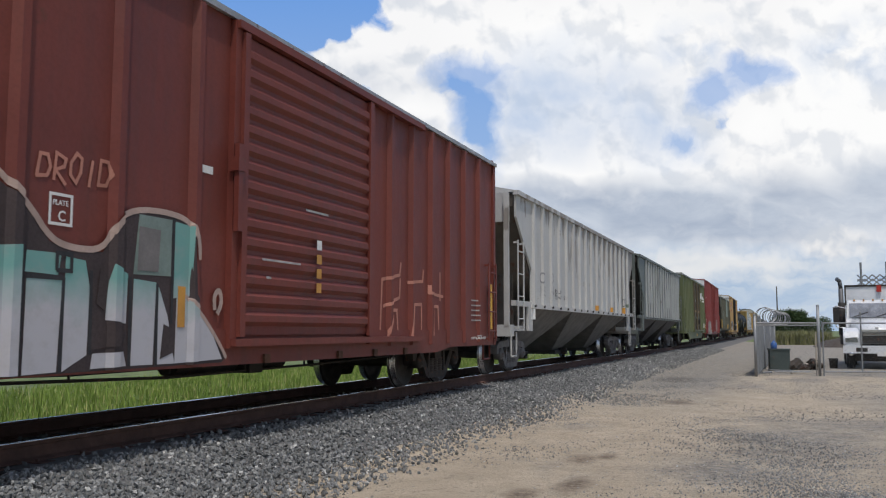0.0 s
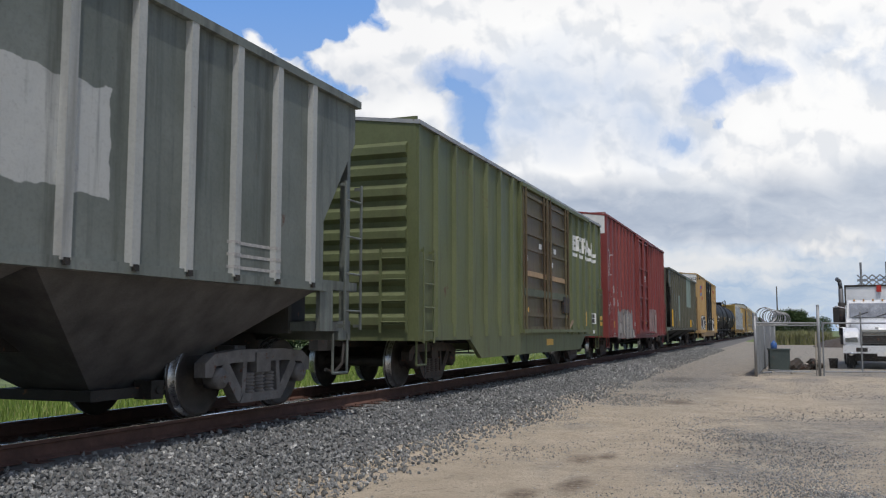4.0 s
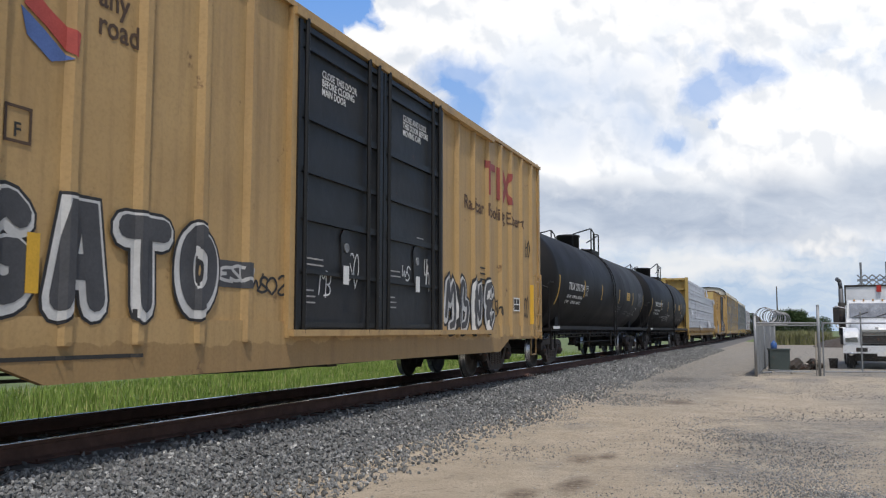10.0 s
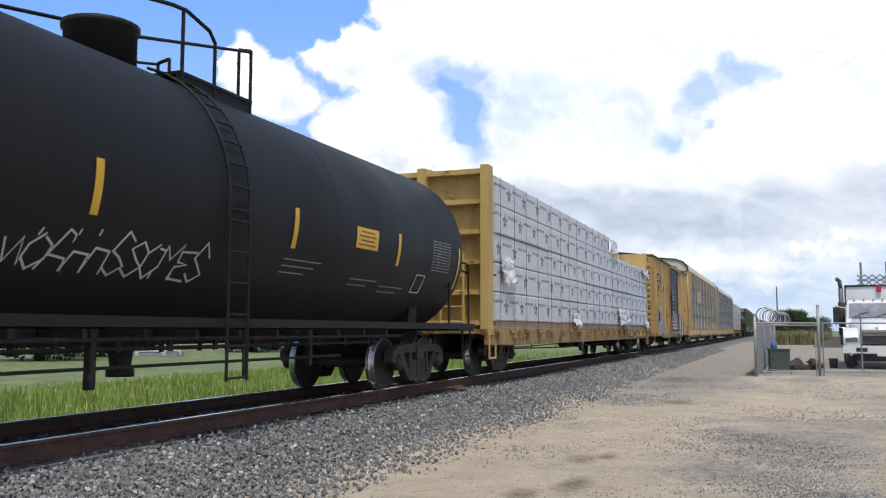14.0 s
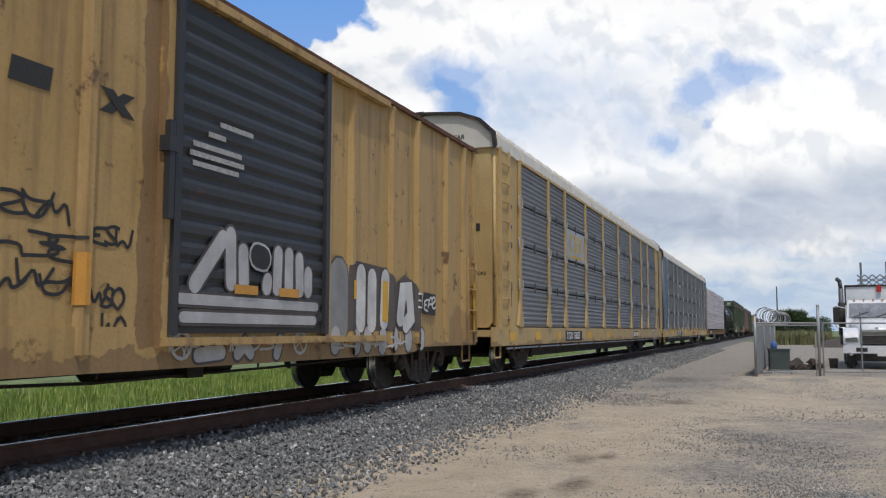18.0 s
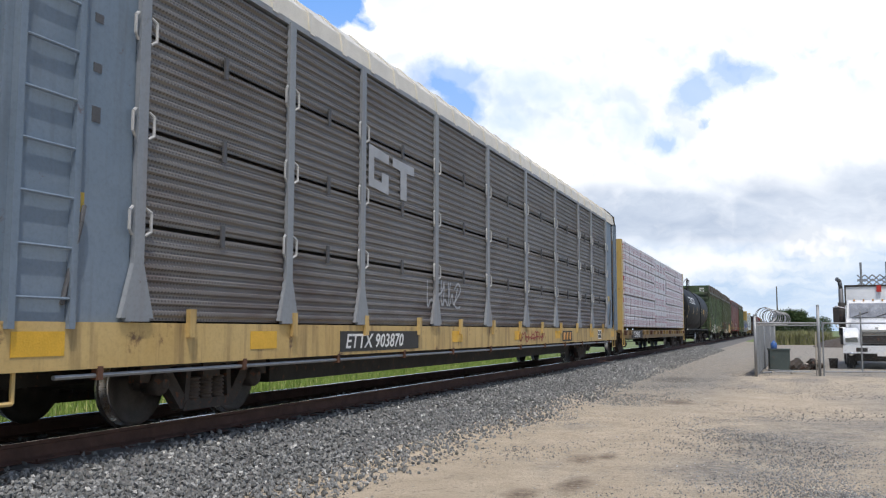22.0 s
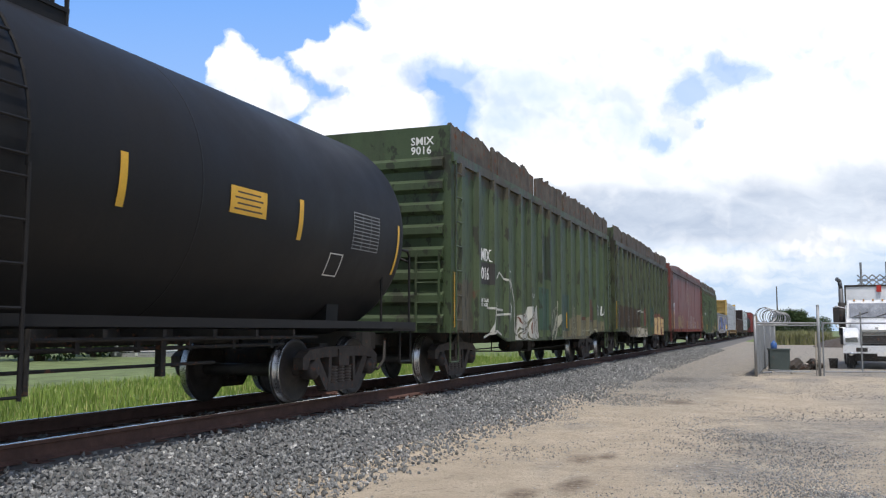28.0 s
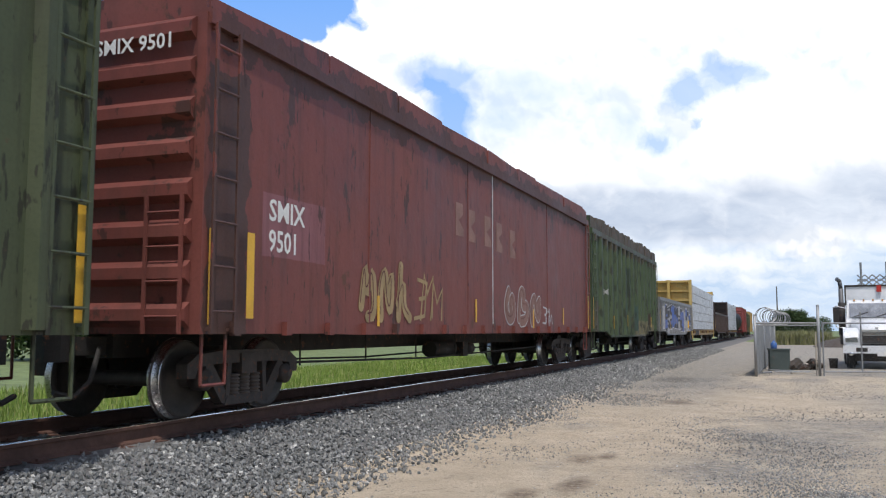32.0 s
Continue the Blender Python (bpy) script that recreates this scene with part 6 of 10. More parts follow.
gon5 = gondola("gondola_car", "low grey gondola car covered in blue graffiti", 378.5, 395.0, M_GREYGON, 2.6, seed=11)
beam3, load_beam3 = centrebeam("centrebeam_flat_car", "yellow centre-beam flat car with pale lumber far back", 395.9, 416.2, M_BEAM, 4.4, 4.1, 5, M_WRAP_PLAIN, "pale plastic-wrapped lumber far back in the train", seed=12)
gon6 = gondola("gondola_car", "low black gondola car far back in the train", 417.4, 437.6, M_DARKCAR, 2.6, seed=13)
beam4, load_beam4 = centrebeam("centrebeam_flat_car", "brown-ended flat car with pale lumber far back", 438.8, 459.0, M_DARKCAR, 4.2, 4.1, 5, M_WRAP_PLAIN, "pale plastic-wrapped lumber behind a brown bulkhead", seed=14)
tank4, strip4, shell4 = tankcar("tank_car", "black tank car far back in the train", 460.0, 477.0, M_TANK, 1.53, 2.42)
box6 = boxcar("box_car", "red box car far back in the train", 478.3, 494.0, M_LRS, 4.5, 0.75, (484.5, 487.6), spread(479.2, 493.0, 12), M_GALVROOF)
gon7 = gondola("gondola_car", "green gondola car at the back of the train", 495.3, 511.0, M_SMIX2, 4.0, seed=15)
box7 = boxcar("box_car", "yellow box car at the back of the train", 512.3, 528.0, M_RBOX, 4.5, 0.75, (518.5, 521.6), spread(513.2, 527.0, 12), M_GALVROOF)


# ---- lettering, labels and fittings of the cars ----
def frame_box(car, x, y0, y1, z0, z1, mat=None, w=0.025, name="stencil_frame"):
    def build(bm):
        box(bm, x, x + 0.003, y0, y1, z1 - w, z1)
        box(bm, x, x + 0.003, y0, y1, z0, z0 + w)
        box(bm, x, x + 0.003, y0, y0 + w, z0 + w, z1 - w)
        box(bm, x, x + 0.003, y1 - w, y1, z0 + w, z1 - w)
    on_side(made(name, build, mat or M_WHITE, car), x)


def data_panel(car, x, y0, y1, z0, z1):
    """Black service panel framed and quartered in white."""
    on_side(pbox("service_panel", M_INK, car, x, x + 0.003, y0, y1, z0, z1, label="black service panel framed in white"), x)
    frame_box(car, x + 0.003, y0, y1, z0, z1, w=0.03)
    on_side(made("panel_line", lambda bm: (box(bm, x + 0.003, x + 0.006, y0 + 0.03, y1 - 0.03, (z0 + z1) / 2 - 0.012, (z0 + z1) / 2 + 0.012), box(bm, x + 0.003, x + 0.006, (y0 + y1) / 2 - 0.012, (y0 + y1) / 2 + 0.012, (z0 + z1) / 2 + 0.012, z1 - 0.03)), M_WHITE, car), x)


def patch(car, mat, x, y0, y1, z0, z1, name="painted_panel", label=""):
    return on_side(pbox(name, mat, car, x, x + 0.003, y0, y1, z0, z1, label=label), x)


def slanted(car, name, mat, x, pts):
    """A flat painted shape on the side, from an outline in (y, z)."""
    on_side(made(name, lambda bm: prism(bm, pts, "x", x, x + 0.003), mat, car), x)


GLYPHS = (((0, 0), (0.1, 1), (0.5, 0.55), (0.9, 1), (1, 0)), ((0.9, 0.85), (0.5, 1), (0.1, 0.75), (0.5, 0.5), (0.9, 0.25), (0.5, 0), (0.05, 0.2)), ((0, 0), (0.2, 0.8), (0.5, 1), (0.8, 0.8), (1, 0), (0.8, 0.4), (0.15, 0.4)), ((0.9, 1), (0.1, 0.9), (0.15, 0.5), (0.7, 0.5), (0.1, 0.45), (0.1, 0.05), (1, 0.0)), ((0.5, 1), (0.1, 0.7), (0.1, 0.3), (0.5, 0), (0.9, 0.3), (0.9, 0.7), (0.5, 1)), ((0, 0.9), (0.4, 0.1), (0.6, 0.9), (0.9, 0.1), (1.1, 1.1)), ((0.1, 1), (0.1, 0), (0.2, 0.55), (0.8, 0.6), (0.9, 0)))


def ribbon(bm, pts, x, r, caps=False):
    """One flat strip of even width along (y, z) points, rising a hair along its way so that crossings lie above one another."""
    way = [Vector(p) for k, p in enumerate(pts) if k == 0 or (Vector(p) - Vector(pts[k - 1])).length > 0.004]
    if len(way) < 2:
        return
    left, right = [], []
    for i, p in enumerate(way):
        d0 = (p - way[i - 1]).normalized() if i else (way[1] - p).normalized()
        d1 = (way[i + 1] - p).normalized() if i + 1 < len(way) else d0
        m = d0 + d1
        m = m.normalized() if m.length > 0.2 else d1
        e = Vector((-m.y, m.x)) * r * min(1.5, 1.0 / max(0.4, m.dot(d1)))
        rise = x + 0.0028 * i / len(way)
        left.append(bm.verts.new((rise, p.x + e.x, p.y + e.y)))
        right.append(bm.verts.new((rise, p.x - e.x, p.y - e.y)))
    for i in range(len(way) - 1):
        bm.faces.new((right[i], right[i + 1], left[i + 1], left[i]))
    if caps:
        for a, b, c, d in ((left[0], right[0], way[0], way[0] - way[1]), (right[-1], left[-1], way[-1], way[-1] - way[-2])):
            d = d.normalized() * r
            e = Vector((a.co.y, a.co.z)) - c
            mids = [bm.verts.new((a.co.x, c.x + e.x * math.cos(w) + d.x * math.sin(w), c.y + e.y * math.cos(w) + d.y * math.sin(w))) for w in (0.63, 1.26, 1.88, 2.51)]
            bm.faces.new([a] + mids + [b])


def stroke(bm, pts, x, r):
    """A thin sprayed line along (y, z) points."""
    ribbon(bm, pts, x, r)


def smooth_line(pts, k=3):
    """A rounder version of a line of points."""
    for _ in range(k - 1):
        out = [pts[0]]
        for p, q in zip(pts, pts[1:]):
            out += [(p[0] * 0.75 + q[0] * 0.25, p[1] * 0.75 + q[1] * 0.25), (p[0] * 0.25 + q[0] * 0.75, p[1] * 0.25 + q[1] * 0.75)]
        pts = out + [pts[-1]]
    return pts


SPRAYED = {
    "D": [(0.02, 0.0), (0.0, 1.0), (0.55, 0.9), (0.8, 0.5), (0.6, 0.1), (-0.1, 0.02)],
    "R": [(0.05, 0.0), (0.0, 1.0), (0.65, 0.92), (0.6, 0.58), (0.08, 0.48), (0.85, -0.05)],
    "O": [(0.4, 1.0), (0.05, 0.6), (0.1, 0.15), (0.5, 0.0), (0.8, 0.4), (0.7, 0.85), (0.38, 1.0)],
    "I": [(0.45, 1.05), (0.4, -0.05)],
}


def scrawl(car, mat, x, y, z, w, h, seed, strokes=9, r=0.016, jag=0, word=""):
    """Sprayed handwriting: looped strokes side by side."""
    rnd = random.Random(seed)
    bm = bmesh.new()
    n_g = len(word) or max(2, strokes // 2)
    cw = w / n_g
    for k in range(n_g):
        g = SPRAYED[word[k]] if word else GLYPHS[rnd.randrange(len(GLYPHS))]
        if not word:
            fx, fz = rnd.random() < 0.5, rnd.random() < 0.5
            g = [((1.15 - a if fx else a) * 1.5 - 0.25, 1 - b if fz else b) for a, b in g]
        s, dz = rnd.uniform(0.75, 1.1), rnd.uniform(0, 0.18) * h
        pts = [(y + cw * (k + 0.05 + 0.95 * a) + rnd.uniform(-0.04, 0.04) * cw + 0.12 * b * h, z + dz + h * s * b * 0.9 + rnd.uniform(-0.05, 0.05) * h) for a, b in g]
        stroke(bm, pts if jag else smooth_line(pts), x + 0.0012 * (k % 2), r)
    on_side(part("sprayed_scrawl", bm, mat, car, "sprayed handwriting scrawl"), x)


def spray(name, col):
    return plain(name, col, 0.7, vary=0.22, scale=2.5, grain=40)


SKELETON = {
    "G": [[(0.9, 0.85), (0.5, 1), (0.1, 0.75), (0.05, 0.35), (0.4, 0.02), (0.9, 0.1), (0.92, 0.45), (0.55, 0.45)]],
    "A": [[(0.02, 0), (0.3, 0.97), (0.65, 0.97), (0.98, 0)], [(0.2, 0.36), (0.8, 0.36)]],
    "T": [[(-0.05, 0.95), (1.05, 0.95)], [(0.5, 0.9), (0.5, 0)]],
    "O": [[(0.5, 1), (0.1, 0.8), (0.05, 0.3), (0.45, 0), (0.9, 0.25), (0.95, 0.75), (0.5, 1)]],
    "b": [[(0.0, 0.1), (0.15, 0.95), (0.6, 0.85), (0.35, 0.45), (0.95, 0.5), (0.8, 0.05), (0.2, 0.0)]],
    "e": [[(1.0, 0.8), (0.3, 1.0), (0.0, 0.5), (0.55, 0.55), (0.1, 0.3), (0.5, -0.05), (1.05, 0.25)]],
    "u": [[(0.0, 0.9), (0.25, 0.1), (0.55, 0.75), (0.75, 0.0), (1.05, 1.0)]],
    "n": [[(0.1, 0.0), (-0.05, 0.6), (0.4, 1.0), (0.55, 0.3), (0.9, 0.1), (1.0, 0.9), (0.7, 0.6)]],
    "k": [[(0.3, 1.05), (0.1, 0.0)], [(0.0, 0.3), (0.6, 0.75), (0.5, 0.2), (1.1, 0.0)]],
    "w": [[(-0.05, 0.2), (0.3, 1.0), (0.4, 0.35), (0.85, 0.95), (1.05, 0.05), (0.5, 0.0)]],
    "o": [[(0.3, 0.95), (0.0, 0.45), (0.35, 0.0), (0.9, 0.2), (0.75, 0.8), (0.45, 0.6), (0.55, 0.35)]],
}


def fat(bm, pts, x, r):
    """A wide sprayed line with round ends."""
    ribbon(bm, pts, x, r, True)


def throwup(car, x, y0, y1, z0, z1, word, fill, line, light, r=0.12, rim=0.045, seed=1, lean=0.0, core=None):
    """A sprayed word of swollen letters: dark outline, pale body, thin gleams, and a filled core where one is given."""
    rnd = random.Random(seed)
    w, h = (y1 - y0) / len(word), z1 - z0
    for k, ch in enumerate(word):
        low, mid, top, heart = bmesh.new(), bmesh.new(), bmesh.new(), bmesh.new()
        dz, sc = rnd.uniform(-0.03, 0.04) * h, rnd.uniform(0.92, 1.04)
        for ln in SKELETON[ch]:
            pts = [(y0 + w * k + r + (w * 0.96 - 2 * r) * u + lean * v * h + rnd.uniform(-0.02, 0.02), z0 + r + (h - 2 * r) * v * sc + dz * v) for u, v in ln]
            pts = pts if ch in "AT" else smooth_line(pts)
            fat(low, pts, x, r + rim)
            fat(mid, pts, x + 0.004, r)
            if core:
                fat(heart, [(a + 0.02, b + 0.03) for a, b in pts], x + 0.008, core[1])
                continue
            stroke(top, [(a - r * 0.45, b + r * 0.45) for a, b in pts[:-1]], x + 0.0082, 0.011)
        for bm, mat, key in ((low, line, "outline"), (mid, fill, "letter body"), (top, light, "thin gleam"), (heart, core[0] if core else fill, "dark core")):
            if bm.faces:
                on_side(part("graffiti_" + key.split()[-1], bm, mat, car, "sprayed graffiti " + key), x)


def fingers(car, x, lines, r, fill, line):
    """Swollen sprayed strokes, each with its own dark rim."""
    low, mid = bmesh.new(), bmesh.new()
    for pts in lines:
        fat(low, pts, x, r + 0.03)
        fat(mid, pts, x + 0.004, r)
    on_side(part("graffiti_outline", low, line, car, "sprayed graffiti outline"), x)
    on_side(part("graffiti_body", mid, fill, car, "sprayed graffiti letter body"), x + 0.004)


def teal_fade():
    """Sprayed letters that fade from teal above to pale lilac below."""
    n = Net("teal_to_lilac_spray")
    x, y, z = n.xyz()
    f = n.step(n.m("ADD", z, n.m("MULTIPLY", n.m("SUBTRACT", n.noise(2.0, 4), 0.5), 0.7)), 1.12, 1.48)
    c = n.mix(f, (0.50, 0.49, 0.52), (0.17, 0.37, 0.34))
    c = n.mix(n.step(n.noise(4.0, 6, 0.7), 0.5, 0.7, 0, 0.4), c, (0.36, 0.34, 0.33))
    return n.done(c, rough=0.7)


S_BLACK, S_GREY, S_PALE = spray("black_spray", (0.03, 0.03, 0.033)), spray("grey_spray", (0.27, 0.275, 0.28)), spray("pale_spray", (0.52, 0.52, 0.52))
S_TEAL, S_PINK, S_TAN, S_OLIVE = spray("teal_spray", (0.16, 0.36, 0.34)), spray("faded_pink_spray", (0.50, 0.22, 0.16)), spray("tan_spray", (0.36, 0.26, 0.13)), spray("olive_spray", (0.11, 0.11, 0.07))
S_DARKGREY, S_MAROON, S_DULL = spray("dark_grey_spray", (0.075, 0.077, 0.085)), spray("maroon_spray", (0.13, 0.04, 0.035)), spray("dull_grey_spray", (0.19, 0.175, 0.17))

WS = 1.556          # just off a box car's side
WP = 1.607          # just off its side posts
HS, HP = 1.623, 1.698

# oxide-red box car
frame_box(box1, WS, -4.1, -3.84, 1.85, 2.12)
letters("stencil", "PLATE", 0.045, M_WHITE, box1, WS, -4.06, 2.02)
letters("stencil", "C", 0.09, M_WHITE, box1, WS, -4.0, 1.89)
for _i, (_y, _z, _w) in enumerate(((-0.13, 2.48, 0.6), (-1.09, 1.80, 1.15), (-1.0, 1.6, 0.1), (6.42, 1.58, 0.4), (6.42, 0.90, 0.75))):
    bars(box1, M_WHITE, WS + (0.112 if -1.5 < _y < 1.6 else 0), _y, _z, _w, 5 if _i == 3 else 1, 0.05, seed=_i)
for _k in range(4):
    patch(box1, M_ORANGE if _k else M_WHITE, WS + 0.112, 0.16, 0.28, 2.0 - _k * 0.18, 2.12 - _k * 0.18, "door_mark")
reflector(box1, 7.48, 1.02, w=0.12, h=0.9, x=WP)
letters("stencil", "2 INCH TREAD COMP SHOES", 0.05, M_WHITE, box1, 1.577, 6.35, 0.82)
for _y in (-0.9, 0.9, 2.0, 3.1):
    made("side_hook", lambda bm: box(bm, WS, WS + 0.05, _y, _y + 0.12, 0.62, 0.72), M_RUSTY, box1)
patch(box1, M_WHITE, WS, -2.1, -1.9, 2.62, 2.7, "paper_label")
S_FADE = teal_fade()
S_SMOKE, S_MINT = spray("smoke_dark_spray", (0.055, 0.038, 0.038)), spray("grey_green_spray", (0.20, 0.26, 0.235))
X1 = 1.578
slanted(box1, "graffiti_ground", S_SMOKE, X1, [(-4.75, 2.2), (-4.33, 1.97), (-4.1, 1.71), (-3.84, 1.65), (-3.49, 1.67), (-3.36, 1.92), (-3.13, 2.08), (-2.63, 2.11), (-2.26, 2.07), (-2.2, 1.35), (-2.0, 1.1), (-1.64, 0.7), (-1.7, 0.655), (-4.75, 0.63)])
for _p in ([(-4.75, 0.64), (-4.40, 0.64), (-4.36, 1.66), (-4.75, 1.62)], [(-4.33, 0.64), (-3.98, 0.65), (-3.95, 1.40), (-4.32, 1.40)], [(-4.34, 1.45), (-4.0, 1.44), (-3.97, 1.62), (-4.33, 1.62)], [(-3.92, 0.65), (-3.65, 0.78), (-3.64, 1.36), (-3.70, 1.58), (-3.92, 1.60)],
           [(-3.60, 0.66), (-3.16, 0.67), (-3.2, 0.80), (-3.58, 0.79)], [(-3.44, 1.08), (-3.18, 1.05), (-3.17, 1.50), (-3.40, 1.58)], [(-3.10, 0.67), (-2.80, 0.67), (-2.78, 1.44), (-3.09, 1.46)], [(-2.52, 1.30), (-2.27, 1.33), (-2.25, 2.03), (-2.52, 2.05)], [(-2.74, 0.67), (-2.48, 0.67), (-2.60, 1.12), (-2.74, 1.40)]):
    slanted(box1, "graffiti_letter", S_FADE, X1 + 0.004, _p)
slanted(box1, "graffiti_letter", S_FADE, X1 + 0.005, [(-2.48, 0.67), (-1.70, 0.69), (-1.92, 1.02), (-2.30, 1.30), (-2.47, 1.38)])
slanted(box1, "graffiti_block", S_MINT, X1 + 0.004, [(-3.10, 1.50), (-2.57, 1.51), (-2.57, 2.06), (-3.04, 2.06)])
slanted(box1, "graffiti_block", S_DULL, X1 + 0.008, [(-3.05, 1.54), (-2.76, 1.54), (-2.74, 1.94), (-3.04, 1.95)])
for _p in ([(-3.56, 1.22), (-3.46, 1.16), (-3.42, 1.44), (-3.52, 1.52)], [(-3.62, 0.82), (-3.22, 0.86), (-3.20, 1.02), (-3.60, 1.06)], [(-2.70, 0.72), (-2.50, 0.78), (-2.52, 1.0), (-2.66, 1.05)]):
    slanted(box1, "graffiti_shadow", S_SMOKE, X1 + 0.009, _p)
_o1 = bmesh.new()
stroke(_o1, smooth_line([(-4.75, 2.28), (-4.33, 1.99), (-4.1, 1.73), (-3.84, 1.67), (-3.49, 1.69), (-3.36, 1.94), (-3.13, 2.10), (-2.63, 2.13), (-2.28, 2.08), (-2.2, 1.89), (-2.18, 1.70)]), X1 + 0.006, 0.028)
stroke(_o1, smooth_line([(-2.34, 1.33), (-2.1, 1.18), (-1.92, 1.02), (-1.74, 0.84), (-1.63, 0.70)]), X1 + 0.009, 0.022)
stroke(_o1, smooth_line([(-1.84, 1.2), (-1.86, 1.36), (-1.76, 1.42), (-1.72, 1.28), (-1.80, 1.16)]), X1 + 0.004, 0.03)
on_side(part("graffiti_edge", _o1, spray("pale_rose_spray", (0.46, 0.34, 0.29)), box1, "pale rose sprayed edging"), X1)
_o2 = bmesh.new()
for _q in ([(-4.36, 1.66), (-4.38, 0.64)], [(-3.94, 1.42), (-3.95, 0.65)], [(-3.63, 1.5), (-3.62, 0.78)], [(-3.14, 1.47), (-3.13, 0.67)], [(-2.77, 1.43), (-2.76, 0.66)], [(-2.545, 2.08), (-2.55, 1.05)], [(-4.33, 1.42), (-3.95, 1.42)], [(-4.02, 1.48), (-3.86, 1.48), (-3.86, 1.62), (-4.02, 1.62), (-4.02, 1.48)]):
    stroke(_o2, _q, X1 + 0.011, 0.018)
on_side(part("graffiti_outline", _o2, S_BLACK, box1, "black sprayed outlines"), X1)
reflector(box1, -2.405, 1.02, M_ORANGE, w=0.11, h=0.40, x=X1)
scrawl(box1, S_PINK, WS, -4.25, 2.2, 0.85, 0.27, 3, 12, 0.016, 1, "DROID")
_w1 = bmesh.new()
for _p in ([(2.3, 1.0), (2.35, 1.75), (3.0, 1.85), (3.05, 2.05)], [(2.4, 1.35), (3.0, 1.5), (3.02, 1.8)], [(3.3, 1.75), (3.95, 1.8), (3.98, 2.0)], [(3.4, 0.9), (3.45, 1.4), (3.9, 1.42), (3.9, 0.9)], [(4.2, 1.75), (4.2, 1.62), (4.9, 1.58)], [(4.75, 2.0), (4.75, 1.5)], [(4.3, 0.9), (4.35, 1.4), (4.65, 1.4), (4.7, 0.95)], [(2.5, 0.9), (2.7, 1.3), (2.9, 1.3), (2.95, 0.9)]):
    stroke(_w1, _p, WS, 0.025)
on_side(part("sprayed_scrawl", _w1, S_PINK, box1, "faint sprayed outline letters"), WS)

# pale grey hopper
letters("stencil", "CEFX", 0.17, M_INK, hop1, 0.62, -8.58 + 0.098, 3.87, facing="end")
letters("stencil", "152090", 0.15, M_INK, hop1, 0.55, -8.58 + 0.098, 3.62, facing="end")
M_GHOST = plain("ghosted_stencil", (0.29, 0.29, 0.295), 0.7, vary=0.4, scale=9, grain=30)
for _t, _y, _z, _s in (('CE', -6.26, 2.15, 0.27), ('X', -5.22, 2.18, 0.27), ('15', -6.23, 1.84, 0.24), ('09', -5.20, 1.88, 0.24)):
    letters("stencil", _t, _s, M_GHOST, hop1, HS, _y, _z, wide=1.0)
for _t, _y, _z in [('LD LMT', -4.65, 1.95), ('LT WT', -4.66, 1.8), ('60S', -3.73, 1.81)]:
    letters("stencil", _t, 0.11, M_GHOST, hop1, HS, _y, _z, wide=0.9)
for _y in (0.62, 3.25):
    patch(hop1, M_ORANGE, HS, _y, _y + 0.42, 1.62, 1.78, "faded_label")
patch(hop1, M_ORANGE, HS, 5.57, 6.1, 1.60, 1.83, "faded_label")
patch(hop1, spray("dull_green_label", (0.16, 0.19, 0.14)), HS, 6.5, 6.8, 1.86, 1.98, "faded_label")
frame_box(hop1, HS, 5.72, 5.98, 1.88, 2.14, M_INK)
letters("stencil", "0", 0.22, M_INK, hop1, HS, -4.7, 1.86)
patch(hop1, M_WHITE, 1.624, -7.1, -6.95, 1.25, 1.5, "routing_card")

# grey-green hopper
for _t, _y, _z in (("MW", -5.12, 2.80), ("CX", -4.24, 2.80), ("461", -5.16, 2.42), ("754", -4.34, 2.42)):
    letters("stencil", _t, 0.27, M_INK, hop2, HS, _y, _z, wide=0.8)
pbox("end_placard", M_WHITE, hop2, 0.1, 1.3, -8.3 + 0.085, -8.3 + 0.098, 3.62, 4.1)
letters("stencil", "MWCX", 0.16, M_INK, hop2, 0.35, -8.3 + 0.082, 3.88, facing="end")
letters("stencil", "461754", 0.14, M_INK, hop2, 0.28, -8.3 + 0.082, 3.68, facing="end")
bars(hop2, M_WHITE, HS, -4.3, 2.05, 0.5, 2, 0.05, seed=4)
bars(hop2, M_WHITE, HS, 5.0, 1.95, 1.1, 3, 0.07, seed=5)
bars(hop2, M_WHITE, HS, -3.4, 1.98, 0.3, 2, 0.05, seed=6)

